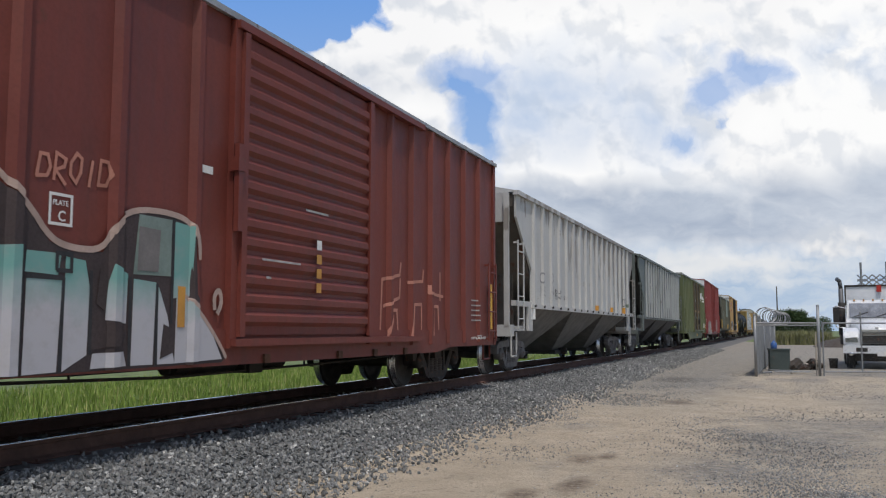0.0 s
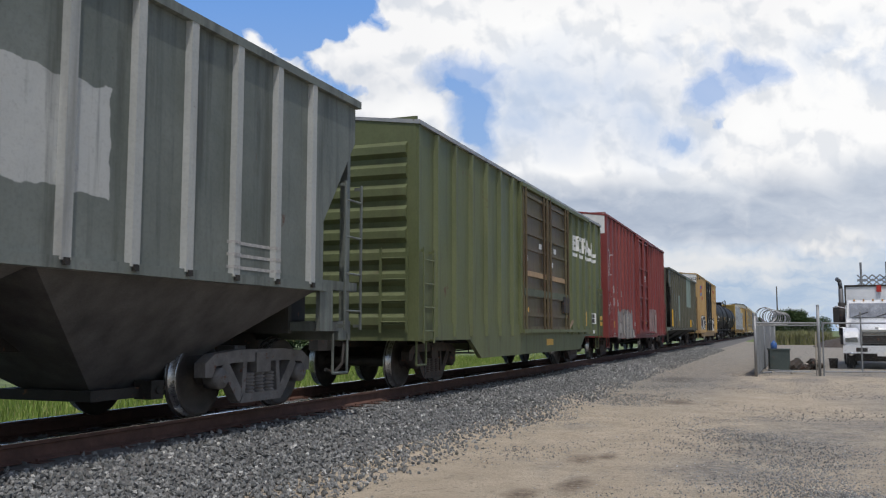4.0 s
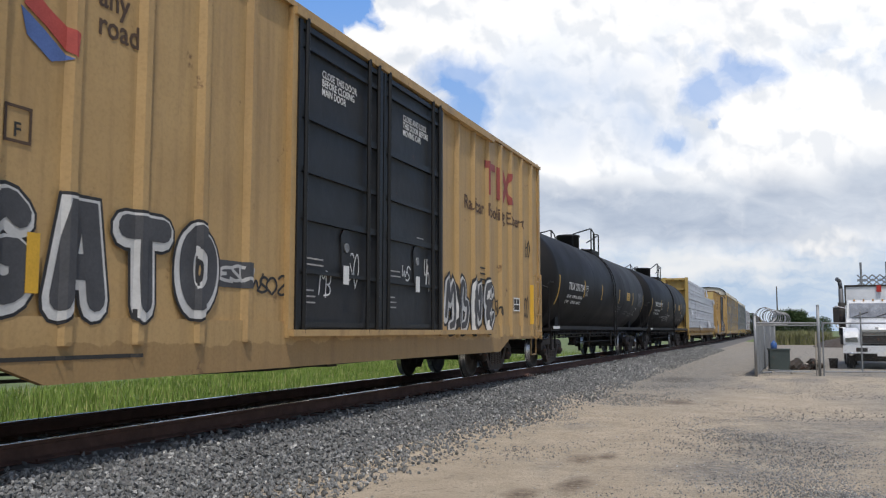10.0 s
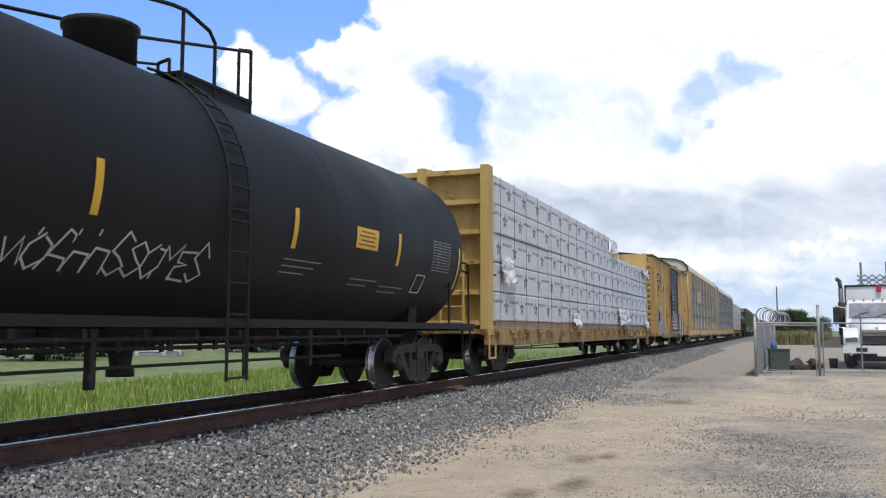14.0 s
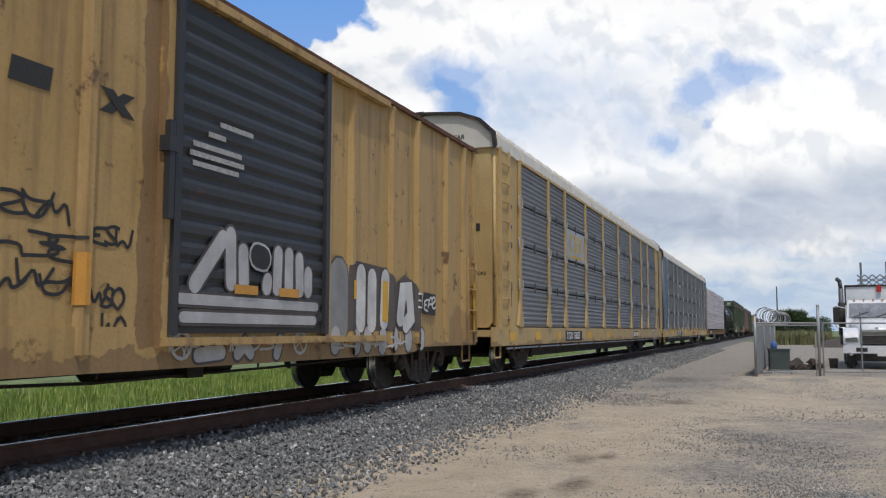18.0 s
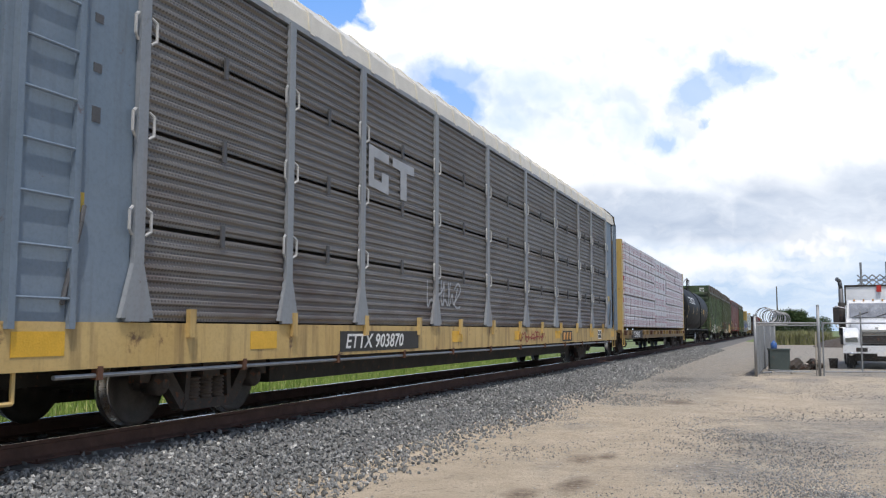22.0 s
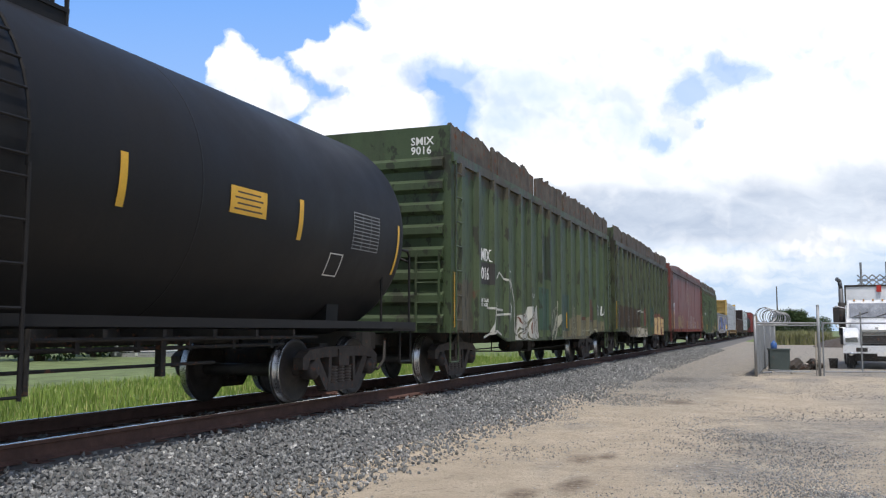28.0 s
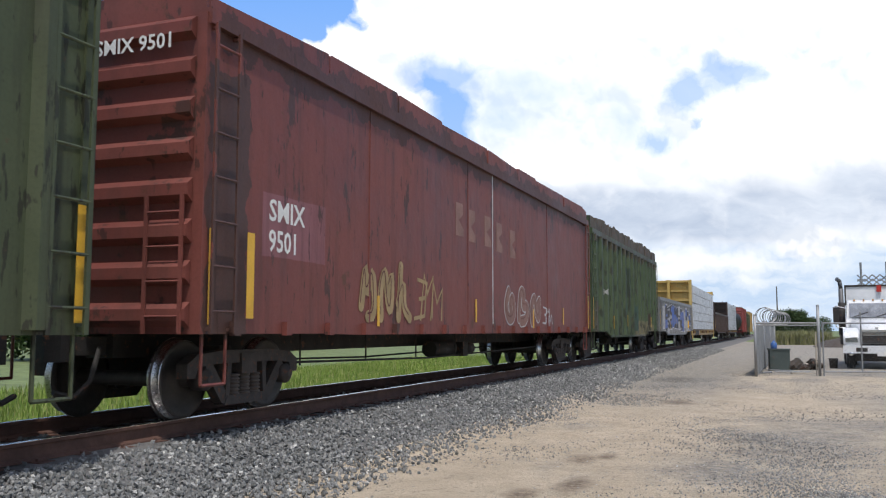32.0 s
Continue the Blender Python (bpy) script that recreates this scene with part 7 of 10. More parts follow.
# green box car: white shapes of its maker's mark, labels
for _p in ([(3.79, 3.30), (3.95, 3.30), (3.97, 3.74), (3.83, 3.74)], [(3.99, 3.63), (4.30, 3.63), (4.34, 3.74), (3.99, 3.74)], [(3.99, 3.47), (4.33, 3.47), (4.33, 3.57), (3.99, 3.57)], [(3.97, 3.30), (4.34, 3.30), (4.34, 3.41), (3.97, 3.41)], [(4.20, 3.41), (4.34, 3.41), (4.34, 3.63), (4.20, 3.63)],
           [(4.41, 3.33), (4.55, 3.30), (4.57, 3.75), (4.44, 3.72)], [(4.58, 3.64), (4.95, 3.64), (4.95, 3.76), (4.58, 3.76)], [(4.57, 3.30), (4.95, 3.30), (4.95, 3.42), (4.57, 3.42)],
           [(5.03, 3.30), (5.16, 3.30), (5.16, 3.76), (5.03, 3.76)], [(5.17, 3.64), (5.48, 3.64), (5.48, 3.76), (5.17, 3.76)], [(5.36, 3.52), (5.48, 3.52), (5.48, 3.64), (5.36, 3.64)], [(5.17, 3.45), (5.45, 3.45), (5.45, 3.53), (5.17, 3.53)], [(5.28, 3.45), (5.42, 3.45), (5.56, 3.30), (5.42, 3.30)],
           [(5.55, 3.30), (5.68, 3.30), (5.88, 3.76), (5.75, 3.76)], [(5.76, 3.76), (5.89, 3.76), (6.18, 3.30), (6.02, 3.30)], [(5.74, 3.40), (6.0, 3.40), (5.95, 3.49), (5.79, 3.49)],
           [(6.22, 3.30), (6.36, 3.30), (6.36, 3.75), (6.22, 3.75)], [(6.43, 3.30), (6.56, 3.30), (6.56, 3.74), (6.43, 3.74)], [(6.57, 3.30), (6.84, 3.30), (6.84, 3.41), (6.57, 3.41)]):
    slanted(box2, "white_mark", M_WHITE, WS, _p)
for _y0, _y1 in ((3.77, 4.30), (4.36, 5.14), (5.2, 5.62), (5.7, 6.16), (6.2, 6.84)):
    slanted(box2, "white_underline", M_WHITE, WS, [(_y0, 3.13), (_y1, 3.13), (_y1, 3.23), (_y0, 3.23)])
patch(box2, spray("pale_green_band", (0.10, 0.115, 0.075)), WS + 0.1, -1.7, 2.85, 1.80, 1.96, "door_band")
pbox("lock_box", M_BLACK, box2, 1.60, 1.68, 2.14, 2.85, 1.46, 1.88)
slanted(box2, "torn_cloth", spray("tan_cloth", (0.33, 0.23, 0.15)), WS + 0.075, [(2.95, 1.02), (3.5, 1.22), (3.45, 1.3), (3.2, 1.26), (3.0, 1.08)])
data_panel(box2, WS, 6.16, 6.82, 1.2, 1.53)
for _y, _z, _h in ((5.55, 1.1, 0.45), (3.13, 1.14, 0.45)):
    reflector(box2, _y, _z, w=0.13, h=_h, x=WS)
for _y, _z, _w, _h in ((7.25, 1.14, 0.36, 0.13), (7.25, 1.32, 0.36, 0.13), (0.6, 0.62, 0.7, 0.16)):
    patch(box2, M_YELLOW, 1.577 if _z < 1 else 1.66, _y, _y + _w, _z, _z + _h, "yellow_label")
for _y, _z in ((-1.6, 2.98), (-1.5, 2.62), (-0.2, 2.98), (0.86, 2.98), (1.3, 2.98), (0.95, 2.60), (0.5, 2.74)):
    patch(box2, M_WHITE, WS + 0.052, _y, _y + 0.26, _z, _z + 0.13, "paper_label")
for _y in (-1.55, 0.55):
    pbox("wooden_slat", M_LUMBER, box2, WS + 0.052, WS + 0.085, _y, _y + 2.1, 2.26, 2.38)
    patch(box2, M_YELLOW, WS + 0.052, _y + 0.1, _y + 0.4, 1.42, 1.53, "yellow_label")
pbox("routing_card", M_WHITE, box2, 1.58, 1.59, 6.5, 6.75, 0.9, 1.0)

# barn-red box car
for _t, _y, _z in (("LR", -6.82, 2.32), ("S", -5.92, 2.33), ("151", -6.84, 1.88), ("26", -6.0, 1.87)):
    letters("stencil", _t, 0.265, M_WHITE, box3, WS, _y, _z, wide=1.0)
frame_box(box3, WS, -5.2, -4.92, 2.24, 2.47)
letters("stencil", "F", 0.12, M_WHITE, box3, WS, -5.1, 2.3)
letters("stencil", "CLOSE AND LOCK\nDOORS BEFORE\nMOVING CAR", 0.085, M_WHITE, box3, WS + 0.054, 0.42, 3.28, wide=0.82)
letters("stencil", "LRS 15126", 0.155, M_INK, box3, 0.42, -7.91 - 0.022, 4.55, facing="end")
patch(box3, M_ORANGE, WS, -6.91, -6.43, 1.1, 1.32, "orange_label")
patch(box3, M_ORANGE, WS, 6.68, 7.08, 1.12, 1.32, "orange_label")
for _y in (-1.3, 0.7):
    patch(box3, M_ORANGE, WS + 0.054, _y, _y + 0.5, 1.27, 1.38, "orange_label")
bars(box3, M_WHITE, WS, 6.68, 2.35, 0.4, 8, 0.05, seed=2)
bars(box3, M_WHITE, WS + 0.054, -1.2, 3.05, 0.35, 3, 0.05, seed=3)
bars(box3, M_WHITE, WS + 0.054, -0.55, 1.7, 0.4, 2, 0.05, seed=7)
bars(box3, M_WHITE, WS + 0.054, -0.6, 2.4, 0.4, 3, 0.04, seed=8)
bars(box3, M_WHITE, 1.577, 1.2, 0.84, 3.0, 1, 0.05, seed=9)
bars(box3, M_WHITE, 1.577, -6.8, 0.9, 0.5, 2, 0.05, seed=10)
patch(box3, M_WHITE, WS + 0.08, 0.12, 0.26, 1.80, 1.98, "paper_label")
S_SILVER, S_SOOT, S_CHALK = spray("dull_silver_spray", (0.30, 0.275, 0.26)), spray("soft_dark_spray", (0.10, 0.085, 0.08)), spray("white_spray", (0.64, 0.64, 0.63))
slanted(box3, "graffiti_ground", spray("silver_haze", (0.24, 0.20, 0.19)), X1 - 0.004, [(-5.92, 0.70), (-5.95, 1.05), (-5.75, 1.62), (-5.5, 1.70), (-5.2, 1.45), (-4.95, 1.78), (-4.3, 1.80), (-3.6, 1.74), (-3.0, 1.62), (-2.5, 1.40), (-2.45, 0.72)])
throwup(box3, X1, -6.0, -2.4, 0.68, 1.80, "boenbk", S_SILVER, S_SOOT, S_PALE, 0.19, 0.022, 12)
slanted(box3, "graffiti_ground", spray("rosy_haze", (0.27, 0.19, 0.18)), X1 - 0.004, [(1.93, 0.84), (1.95, 1.86), (2.15, 2.0), (2.85, 1.92), (3.5, 1.98), (4.45, 1.94), (4.8, 1.62), (4.86, 0.86)])
throwup(box3, X1, 1.95, 4.80, 0.86, 1.96, "bekn", spray("rosy_grey_spray", (0.31, 0.235, 0.22)), S_MAROON, S_SILVER, 0.15, 0.018, 13)
scrawl(box3, S_PALE, WS + 0.012, -3.05, 0.72, 0.45, 0.34, 14, 6, 0.014)
letters("stencil", "60A", 0.11, M_WHITE, box3, WS, -2.24, 1.20)
letters("stencil", "RETAINING VALVE", 0.07, M_WHITE, box3, 1.577, -2.55, 0.72, wide=0.9)
patch(box3, M_WHITE, WS, -1.82, -1.68, 1.18, 1.32, "paper_label")
scrawl(box3, M_WHITE, WS + 0.002, -7.6, 2.75, 0.45, 1.1, 3, 5, 0.012)
scrawl(box3, M_WHITE, WS + 0.002, -7.7, 1.55, 0.5, 0.4, 4, 6, 0.014)

# olive hopper
for _t, _y, _z in (("FU", -5.72, 2.55), ("RX", -4.80, 2.55), ("819", -5.78, 2.05), ("094", -4.86, 2.05)):
    letters("stencil", _t, 0.29, M_WHITE, hop3, HS, _y, _z, wide=0.8)
letters("stencil", "204000", 0.075, M_WHITE, hop3, HS, -4.9, 1.46)
letters("stencil", "FURX", 0.2, M_WHITE, hop3, -0.15, -8.185 + 0.098, 4.0, facing="end")
letters("stencil", "819094", 0.2, M_WHITE, hop3, -0.2, -8.185 + 0.098, 3.74, facing="end")
for _y, _z, _h in ((-6.85, 1.22, 0.9), (-3.45, 1.21, 0.5), (3.33, 1.22, 0.45), (6.69, 1.27, 0.9), (0.0, 1.25, 0.4)):
    reflector(hop3, _y, _z, w=0.09 if _y > -6 else 0.05, h=_h, x=HS)
for _y in (4.3, 5.27):
    patch(hop3, M_INK, HS, _y, _y + 0.48, 1.31, 1.69, "service_panel", "black service panel framed in white")
    frame_box(hop3, HS + 0.003, _y, _y + 0.48, 1.31, 1.69)
scrawl(hop3, M_WHITE, HS, -6.7, 1.35, 0.5, 0.6, 9, 7, 0.011)
made("sheet_seam", lambda bm: box(bm, HS - 0.002, HS + 0.006, -7.05, 7.2, 2.60, 2.62), M_FURX, hop3)

# yellow tall box car
M_BLUEMARK, M_REDMARK = plain("blue_mark", (0.10, 0.17, 0.42), 0.6), plain("red_mark", (0.45, 0.075, 0.06), 0.6)
for _p in ([(-7.51, 4.56), (-7.26, 4.47), (-6.80, 4.32), (-6.57, 4.21), (-6.50, 4.02), (-6.53, 3.86), (-6.66, 3.86), (-6.64, 4.02), (-6.88, 4.10), (-7.19, 4.19), (-7.45, 4.33)],
           [(-6.80, 3.80), (-6.66, 3.90), (-6.50, 3.90), (-6.55, 3.76), (-6.88, 3.51), (-7.21, 3.32), (-7.45, 3.18), (-7.48, 3.34), (-7.13, 3.55)],
           [(-6.54, 4.36), (-6.17, 4.56), (-6.02, 4.40), (-6.46, 4.19)], [(-6.53, 3.56), (-6.28, 3.43), (-6.0, 3.26), (-6.2, 3.19), (-6.46, 3.34)]):
    slanted(box4, "blue_arrow_mark", M_BLUEMARK, WS, _p)
for _p in ([(-7.49, 4.26), (-7.19, 4.15), (-6.88, 4.08), (-6.72, 3.99), (-6.72, 3.90), (-6.83, 3.80), (-7.18, 3.61), (-7.50, 3.46), (-7.49, 3.64), (-7.08, 3.90), (-7.46, 4.03), (-7.52, 4.11)],
           [(-6.46, 4.16), (-5.96, 4.39), (-5.98, 4.14), (-6.39, 3.98), (-6.47, 4.01)], [(-6.46, 3.76), (-6.24, 3.62), (-5.96, 3.49), (-5.98, 3.28), (-6.26, 3.46), (-6.50, 3.58)]):
    slanted(box4, "red_arrow_mark", M_REDMARK, WS + 0.004, _p)
M_BROWNINK = plain("dark_brown_ink", (0.09, 0.055, 0.035), 0.7)
letters("stencil", "next\nload", 0.25, M_BROWNINK, box4, WS, -8.45, 3.84, wide=0.95)
letters("stencil", "any\nroad", 0.22, M_BROWNINK, box4, WS, -5.69, 3.86, wide=0.95)
letters("stencil", "TB", 0.34, M_BROWNINK, box4, WS, -8.42, 2.50, wide=1.0)
letters("stencil", "OX", 0.34, M_BROWNINK, box4, WS, -7.54, 2.51, wide=0.85)
for _k, (_z, _h) in enumerate(((4.05, 0.3), (4.36, 0.3), (3.44, 0.28), (3.15, 0.3), (2.80, 0.32), (2.30, 0.18), (1.80, 0.24))):
    scrawl(box4, S_PINK, WS + 0.003, -8.48, _z, 0.58, _h, 70 + _k, 6, 0.02)
scrawl(box4, S_PINK, 1.58, -9.2, 0.86, 0.5, 0.2, 79, 6, 0.018)
throwup(box4, X1, -7.04, -3.80, 1.06, 2.10, "GATO", S_CHALK, S_BLACK, S_DARKGREY, 0.165, 0.03, 24, core=(S_DARKGREY, 0.11))
patch(box4, M_YELLOW, X1 + 0.012, -6.40, -6.27, 1.28, 1.76, "yellow_label")
patch(box4, S_DARKGREY, WS, -3.85, -3.17, 1.45, 1.74, "sprayed_panel")
scrawl(box4, S_PALE, WS + 0.004, -3.80, 1.48, 0.58, 0.22, 25, 6, 0.018)
scrawl(box4, S_BLACK, WS, -3.25, 1.38, 0.75, 0.26, 26, 8, 0.016)
throwup(box4, X1, 2.78, 5.75, 0.92, 2.08, "wbne", S_CHALK, S_BLACK, S_DARKGREY, 0.125, 0.05, 27, core=(S_DARKGREY, 0.06))
patch(box4, M_YELLOW, WS, -8.47, -7.99, 0.95, 1.10, "yellow_label")
letters("stencil", "TBOX 662214", 0.19, M_INK, box4, 0.22, -9.45 - 0.022, 4.62, facing="end")
letters("stencil", "66", 0.32, M_BROWNINK, box4, WS, -8.43, 2.04, wide=1.15)
letters("stencil", "22", 0.32, M_BROWNINK, box4, WS, -7.53, 2.05, wide=1.0)
for _t, _y, _z in (("LD LMT", -8.32, 1.62), ("LT WT", -8.31, 1.46), ("204700", -7.50, 1.66), ("81300", -7.50, 1.50)):
    letters("stencil", _t, 0.11, M_BROWNINK, box4, WS, _y, _z, wide=0.85)
frame_box(box4, WS, -8.27, -8.02, 1.22, 1.38, M_BROWNINK, w=0.015)
for _k, (_z, _h) in enumerate(((1.77, 0.24), (1.16, 0.24))):
    scrawl(box4, S_BLACK, WS + 0.003, -7.50, _z, 0.44, _h, 90 + _k, 6, 0.016, word="")
letters("stencil", "Railcar Pooling Experts", 0.27, plain("brown_ink", (0.13, 0.075, 0.045), 0.7), box4, WS, 3.95, 3.32, wide=1.18)
for _p in ([(5.3, 3.75), (5.45, 3.75), (5.45, 4.3), (5.3, 4.3)], [(5.2, 4.3), (5.9, 4.3), (5.9, 4.45), (5.2, 4.45)], [(6.0, 3.75), (6.15, 3.75), (6.15, 4.45), (6.0, 4.45)], [(6.3, 3.75), (6.5, 3.75), (7.05, 4.45), (6.85, 4.45)], [(6.3, 4.45), (6.5, 4.45), (7.05, 3.75), (6.85, 3.75)]):
    slanted(box4, "red_mark", plain("faded_red_mark", (0.34, 0.075, 0.06), 0.6), WS + 0.002, _p)
data_panel(box4, WS, 7.24, 7.71, 1.42, 1.72)
reflector(box4, 8.64, 1.14, w=0.1, h=0.92, x=WS)
frame_box(box4, WS, -6.64, -6.37, 2.45, 2.75, M_BROWNINK)
letters("stencil", "F", 0.12, M_INK, box4, WS, -6.55, 2.5)
letters("stencil", "CLOSE THIS DOOR\nBEFORE CLOSING\nMAIN DOOR", 0.10, M_WHITE, box4, WS + 0.052, -1.72, 4.28, wide=0.85)
letters("stencil", "CLOSE AND LOCK\nTHIS DOOR BEFORE\nMOVING CAR", 0.10, M_WHITE, box4, WS + 0.052, 0.92, 4.30, wide=0.85)
for _y in (-1.2, 1.3):
    patch(box4, M_WHITE, WS + 0.125, _y, _y + 0.16, 1.6, 1.85, "paper_label")
    bars(box4, M_WHITE, WS + 0.052, _y - 0.9, 1.9, 0.5, 2, 0.04, seed=int(_y * 3) + 9)
    bars(box4, M_WHITE, WS + 0.052, _y - 0.9, 1.5, 0.3, 3, 0.04, seed=int(_y * 5) + 19)
for _y, _z, _h in ((-0.95, 1.55, 0.55), (1.75, 1.62, 0.6), (-1.75, 1.4, 0.35), (0.9, 1.75, 0.3)):
    scrawl(box4, M_WHITE, WS + 0.054, _y, _z, 0.26, _h, int(_y * 10) + 60, 4, 0.011)
bars(box4, M_WHITE, WS + 0.052, 1.5, 2.5, 0.4, 3, 0.035, seed=31)
bars(box4, M_INK, 1.577, -6.9, 0.78, 2.4, 1, 0.07, seed=4)
bars(box4, M_INK, WS, 4.9, 2.25, 0.35, 6, 0.06, seed=5)
scrawl(box4, M_INK, WS + 0.002, 5.6, 1.2, 0.6, 0.5, 5, 6)
scrawl(box4, M_INK, WS + 0.002, 7.9, 1.2, 0.5, 0.55, 6, 6)
scrawl(box4, M_INK, WS + 0.002, 8.2, 2.6, 0.3, 0.6, 7, 4)


def shell_text(car, on_shell, text, size, y, z, wide=1.0, mat=None, width=None):
    """Lettering bent on to the curved shell, as long as width where one is given."""
    src = letters("stencil", text, size, mat or M_WHITE, car, 0, 0, 0, wide)
    me = src.data.copy()
    span = max(v.co.x for v in me.vertices) - min(v.co.x for v in me.vertices)
    k = width / span if width else 1.0
    for v in me.vertices:
        zz = z + v.co.y
        v.co = (on_shell(zz) + 0.006 + v.co.z, y + v.co.x * k, zz)
    src.data = me
    src.matrix_basis = Matrix.Identity(4)


def tank_marks(car, strip0, on_shell, number, L, up=0.0):
    def strip(y, z0, z1, *rest):
        strip0(y, z0 + up, z1 + up, *rest)
    if number:
        shell_text(car, on_shell, number, 0.21, -6.62, 2.16, width=2.1)
        shell_text(car, on_shell, "LD LMT   187900 LB   85250 KG", 0.085, -6.62, 1.93, width=2.0)
        shell_text(car, on_shell, "LT WT      75100 LB   34050 KG", 0.085, -6.68, 1.77, width=2.0)
    for y0, w, z0, z1 in () if not number else ((1.65, 0.95, 1.86, 1.885), (1.65, 0.8, 1.78, 1.805), (1.65, 0.6, 1.70, 1.725), (3.55, 0.9, 1.72, 1.745), (3.55, 0.6, 1.64, 1.665), (4.6, 0.9, 1.66, 1.685), (4.6, 0.7, 1.58, 1.605)):
        strip(y0 + w / 2, z0, z0 + 0.014, w, S_GREY, "stencil_line", "")
    strip(3.8, 2.16, 2.46, 0.72, M_YELLOW, "placard", "yellow warning placard")
    for k in range(4):
        strip(3.8, 2.205 + 0.062 * k, 2.225 + 0.062 * k, 0.56 - 0.1 * (k % 2), M_BROWNINK, "placard_line", "")
    for k in range(11):
        strip(6.8, 2.02 + 0.05 * k, 2.034 + 0.05 * k, 0.84, S_GREY, "stencil_line", "")
    for k in range(4):
        strip(6.40 + 0.27 * k, 2.02, 2.53, 0.012, S_GREY, "panel_edge", "")
    for y in (5.85, 6.2):
        strip(y, 1.62, 1.92, 0.02, M_WHITE, "panel_edge", "")
    for z in (1.62, 1.905):
        strip(6.02, z, z + 0.015, 0.37, M_WHITE, "panel_edge", "")
    for y in (-4.25, -3.95):
        strip(y, 2.05, 2.36, 0.018, M_WHITE, "panel_edge", "")
    for z in (2.05, 2.345):
        strip(-4.1, z, z + 0.016, 0.3, M_WHITE, "panel_edge", "")
    shell_text(car, on_shell, "PLATE", 0.05, -4.2, 2.26, 0.9)
    shell_text(car, on_shell, "C", 0.11, -4.15, 2.10)
    pbox("end_label", M_WHITE, car, 1.541, 1.545, -8.6, -7.9, 1.035, 1.105)


def head_text(car, text, size, x, z, L, radius, zc):
    """Lettering laid on the domed head that faces the front of the train."""
    src = letters("stencil", text, size, M_WHITE, car, 0, 0, 0, facing="end")
    me = src.data.copy()
    for v in me.vertices:
        px, pz = x + v.co.x, z + v.co.y
        r = min(0.98, math.hypot(px, pz - zc) / radius)
        v.co = (px, -L / 2 + 0.12 + 0.72 - 0.72 * math.sqrt(1 - r * r) - 0.012 - v.co.z, pz)
    src.data = me
    src.matrix_basis = Matrix.Identity(4)


head_text(tank2, "TILX 251739", 0.16, -0.30, 2.98, 17.28, 1.54, 2.44)
head_text(tank2, "CAPY 25440 US GAL", 0.075, -0.26, 2.82, 17.28, 1.54, 2.44)
head_text(tank2, "CAPY 96301 L", 0.075, -0.26, 2.68, 17.28, 1.54, 2.44)
tank_marks(tank1, strip1, shell1, "TILX 251734", 17.6)
tank_marks(tank2, strip2, shell2, "TILX 251739", 17.6)
tank_marks(tank3, strip3, shell3, "", 18.0, 0.1)
_zig = bmesh.new()
stroke(_zig, [(-3.87 + 0.11 * _k, 1.60 + 0.005 * _k + (0.11 if _k % 2 else 0)) for _k in range(13)], 0.0, 0.012)
_rz = random.Random(19)
for _k in range(11):
    _g = GLYPHS[_rz.randrange(len(GLYPHS))]
    stroke(_zig, [(-2.5 + 0.24 * _k + 0.3 * _a + 0.06 * _b, 1.50 + 0.36 * _b * _rz.uniform(0.7, 1.15)) for _a, _b in _g], 0.0, 0.011)
for _v in _zig.verts:
    _v.co.x += shell2(_v.co.z) + 0.006
part("sprayed_scrawl", _zig, S_PALE, tank2, "sprayed zigzag line and handwriting")
# white rounded marks of the tank's owner
for _i in range(6):
    _y = -6.6 + _i * 0.66 + 0.3
    for _z0, _z1 in ((2.78, 2.88), (3.12, 3.22)):
        if _i != 1 or _z0 > 3:
            strip3(_y, _z0, _z1, 0.50, M_WHITE, "white_mark", "")
    strip3(_y - 0.21, 2.78, 3.22, 0.11, M_WHITE, "white_mark", "")
    if _i not in (0, 3):
        strip3(_y + 0.21, 2.78, 3.22, 0.11, M_WHITE, "white_mark", "")

# lumber cars
data_panel(beam1, 1.503, 7.5, 7.95, 0.73, 1.0)
patch(beam1, M_YELLOW, 1.503, 8.4, 11.2, 0.78, 0.93, "yellow_stripe")
letters("stencil", "TTZX 85475", 0.24, M_WHITE, beam2, 1.512, -8.75, 0.72, wide=1.0, lean=0.2)
patch(beam1, M_RUSTY, 1.503, 5.95, 7.2, 0.74, 1.0, "rust_patch")
for _p in ([(6.05, 0.94), (6.40, 0.94), (6.42, 0.99), (6.07, 0.99)], [(6.16, 0.78), (6.25, 0.78), (6.30, 0.94), (6.21, 0.94)], [(6.46, 0.94), (6.78, 0.94), (6.80, 0.99), (6.48, 0.99)], [(6.56, 0.78), (6.64, 0.78), (6.69, 0.94), (6.61, 0.94)], [(6.80, 0.78), (6.90, 0.78), (7.12, 0.99), (7.02, 0.99)]):
    slanted(beam1, "white_mark", M_WHITE, 1.508, _p)
slanted(beam1, "white_mark", M_WHITE, 1.512, [(6.82, 0.99), (6.92, 0.99), (7.08, 0.78), (6.98, 0.78)])
bars(beam1, M_INK, 1.503, 5.05, 0.95, 0.5, 1, 0.14, seed=3)

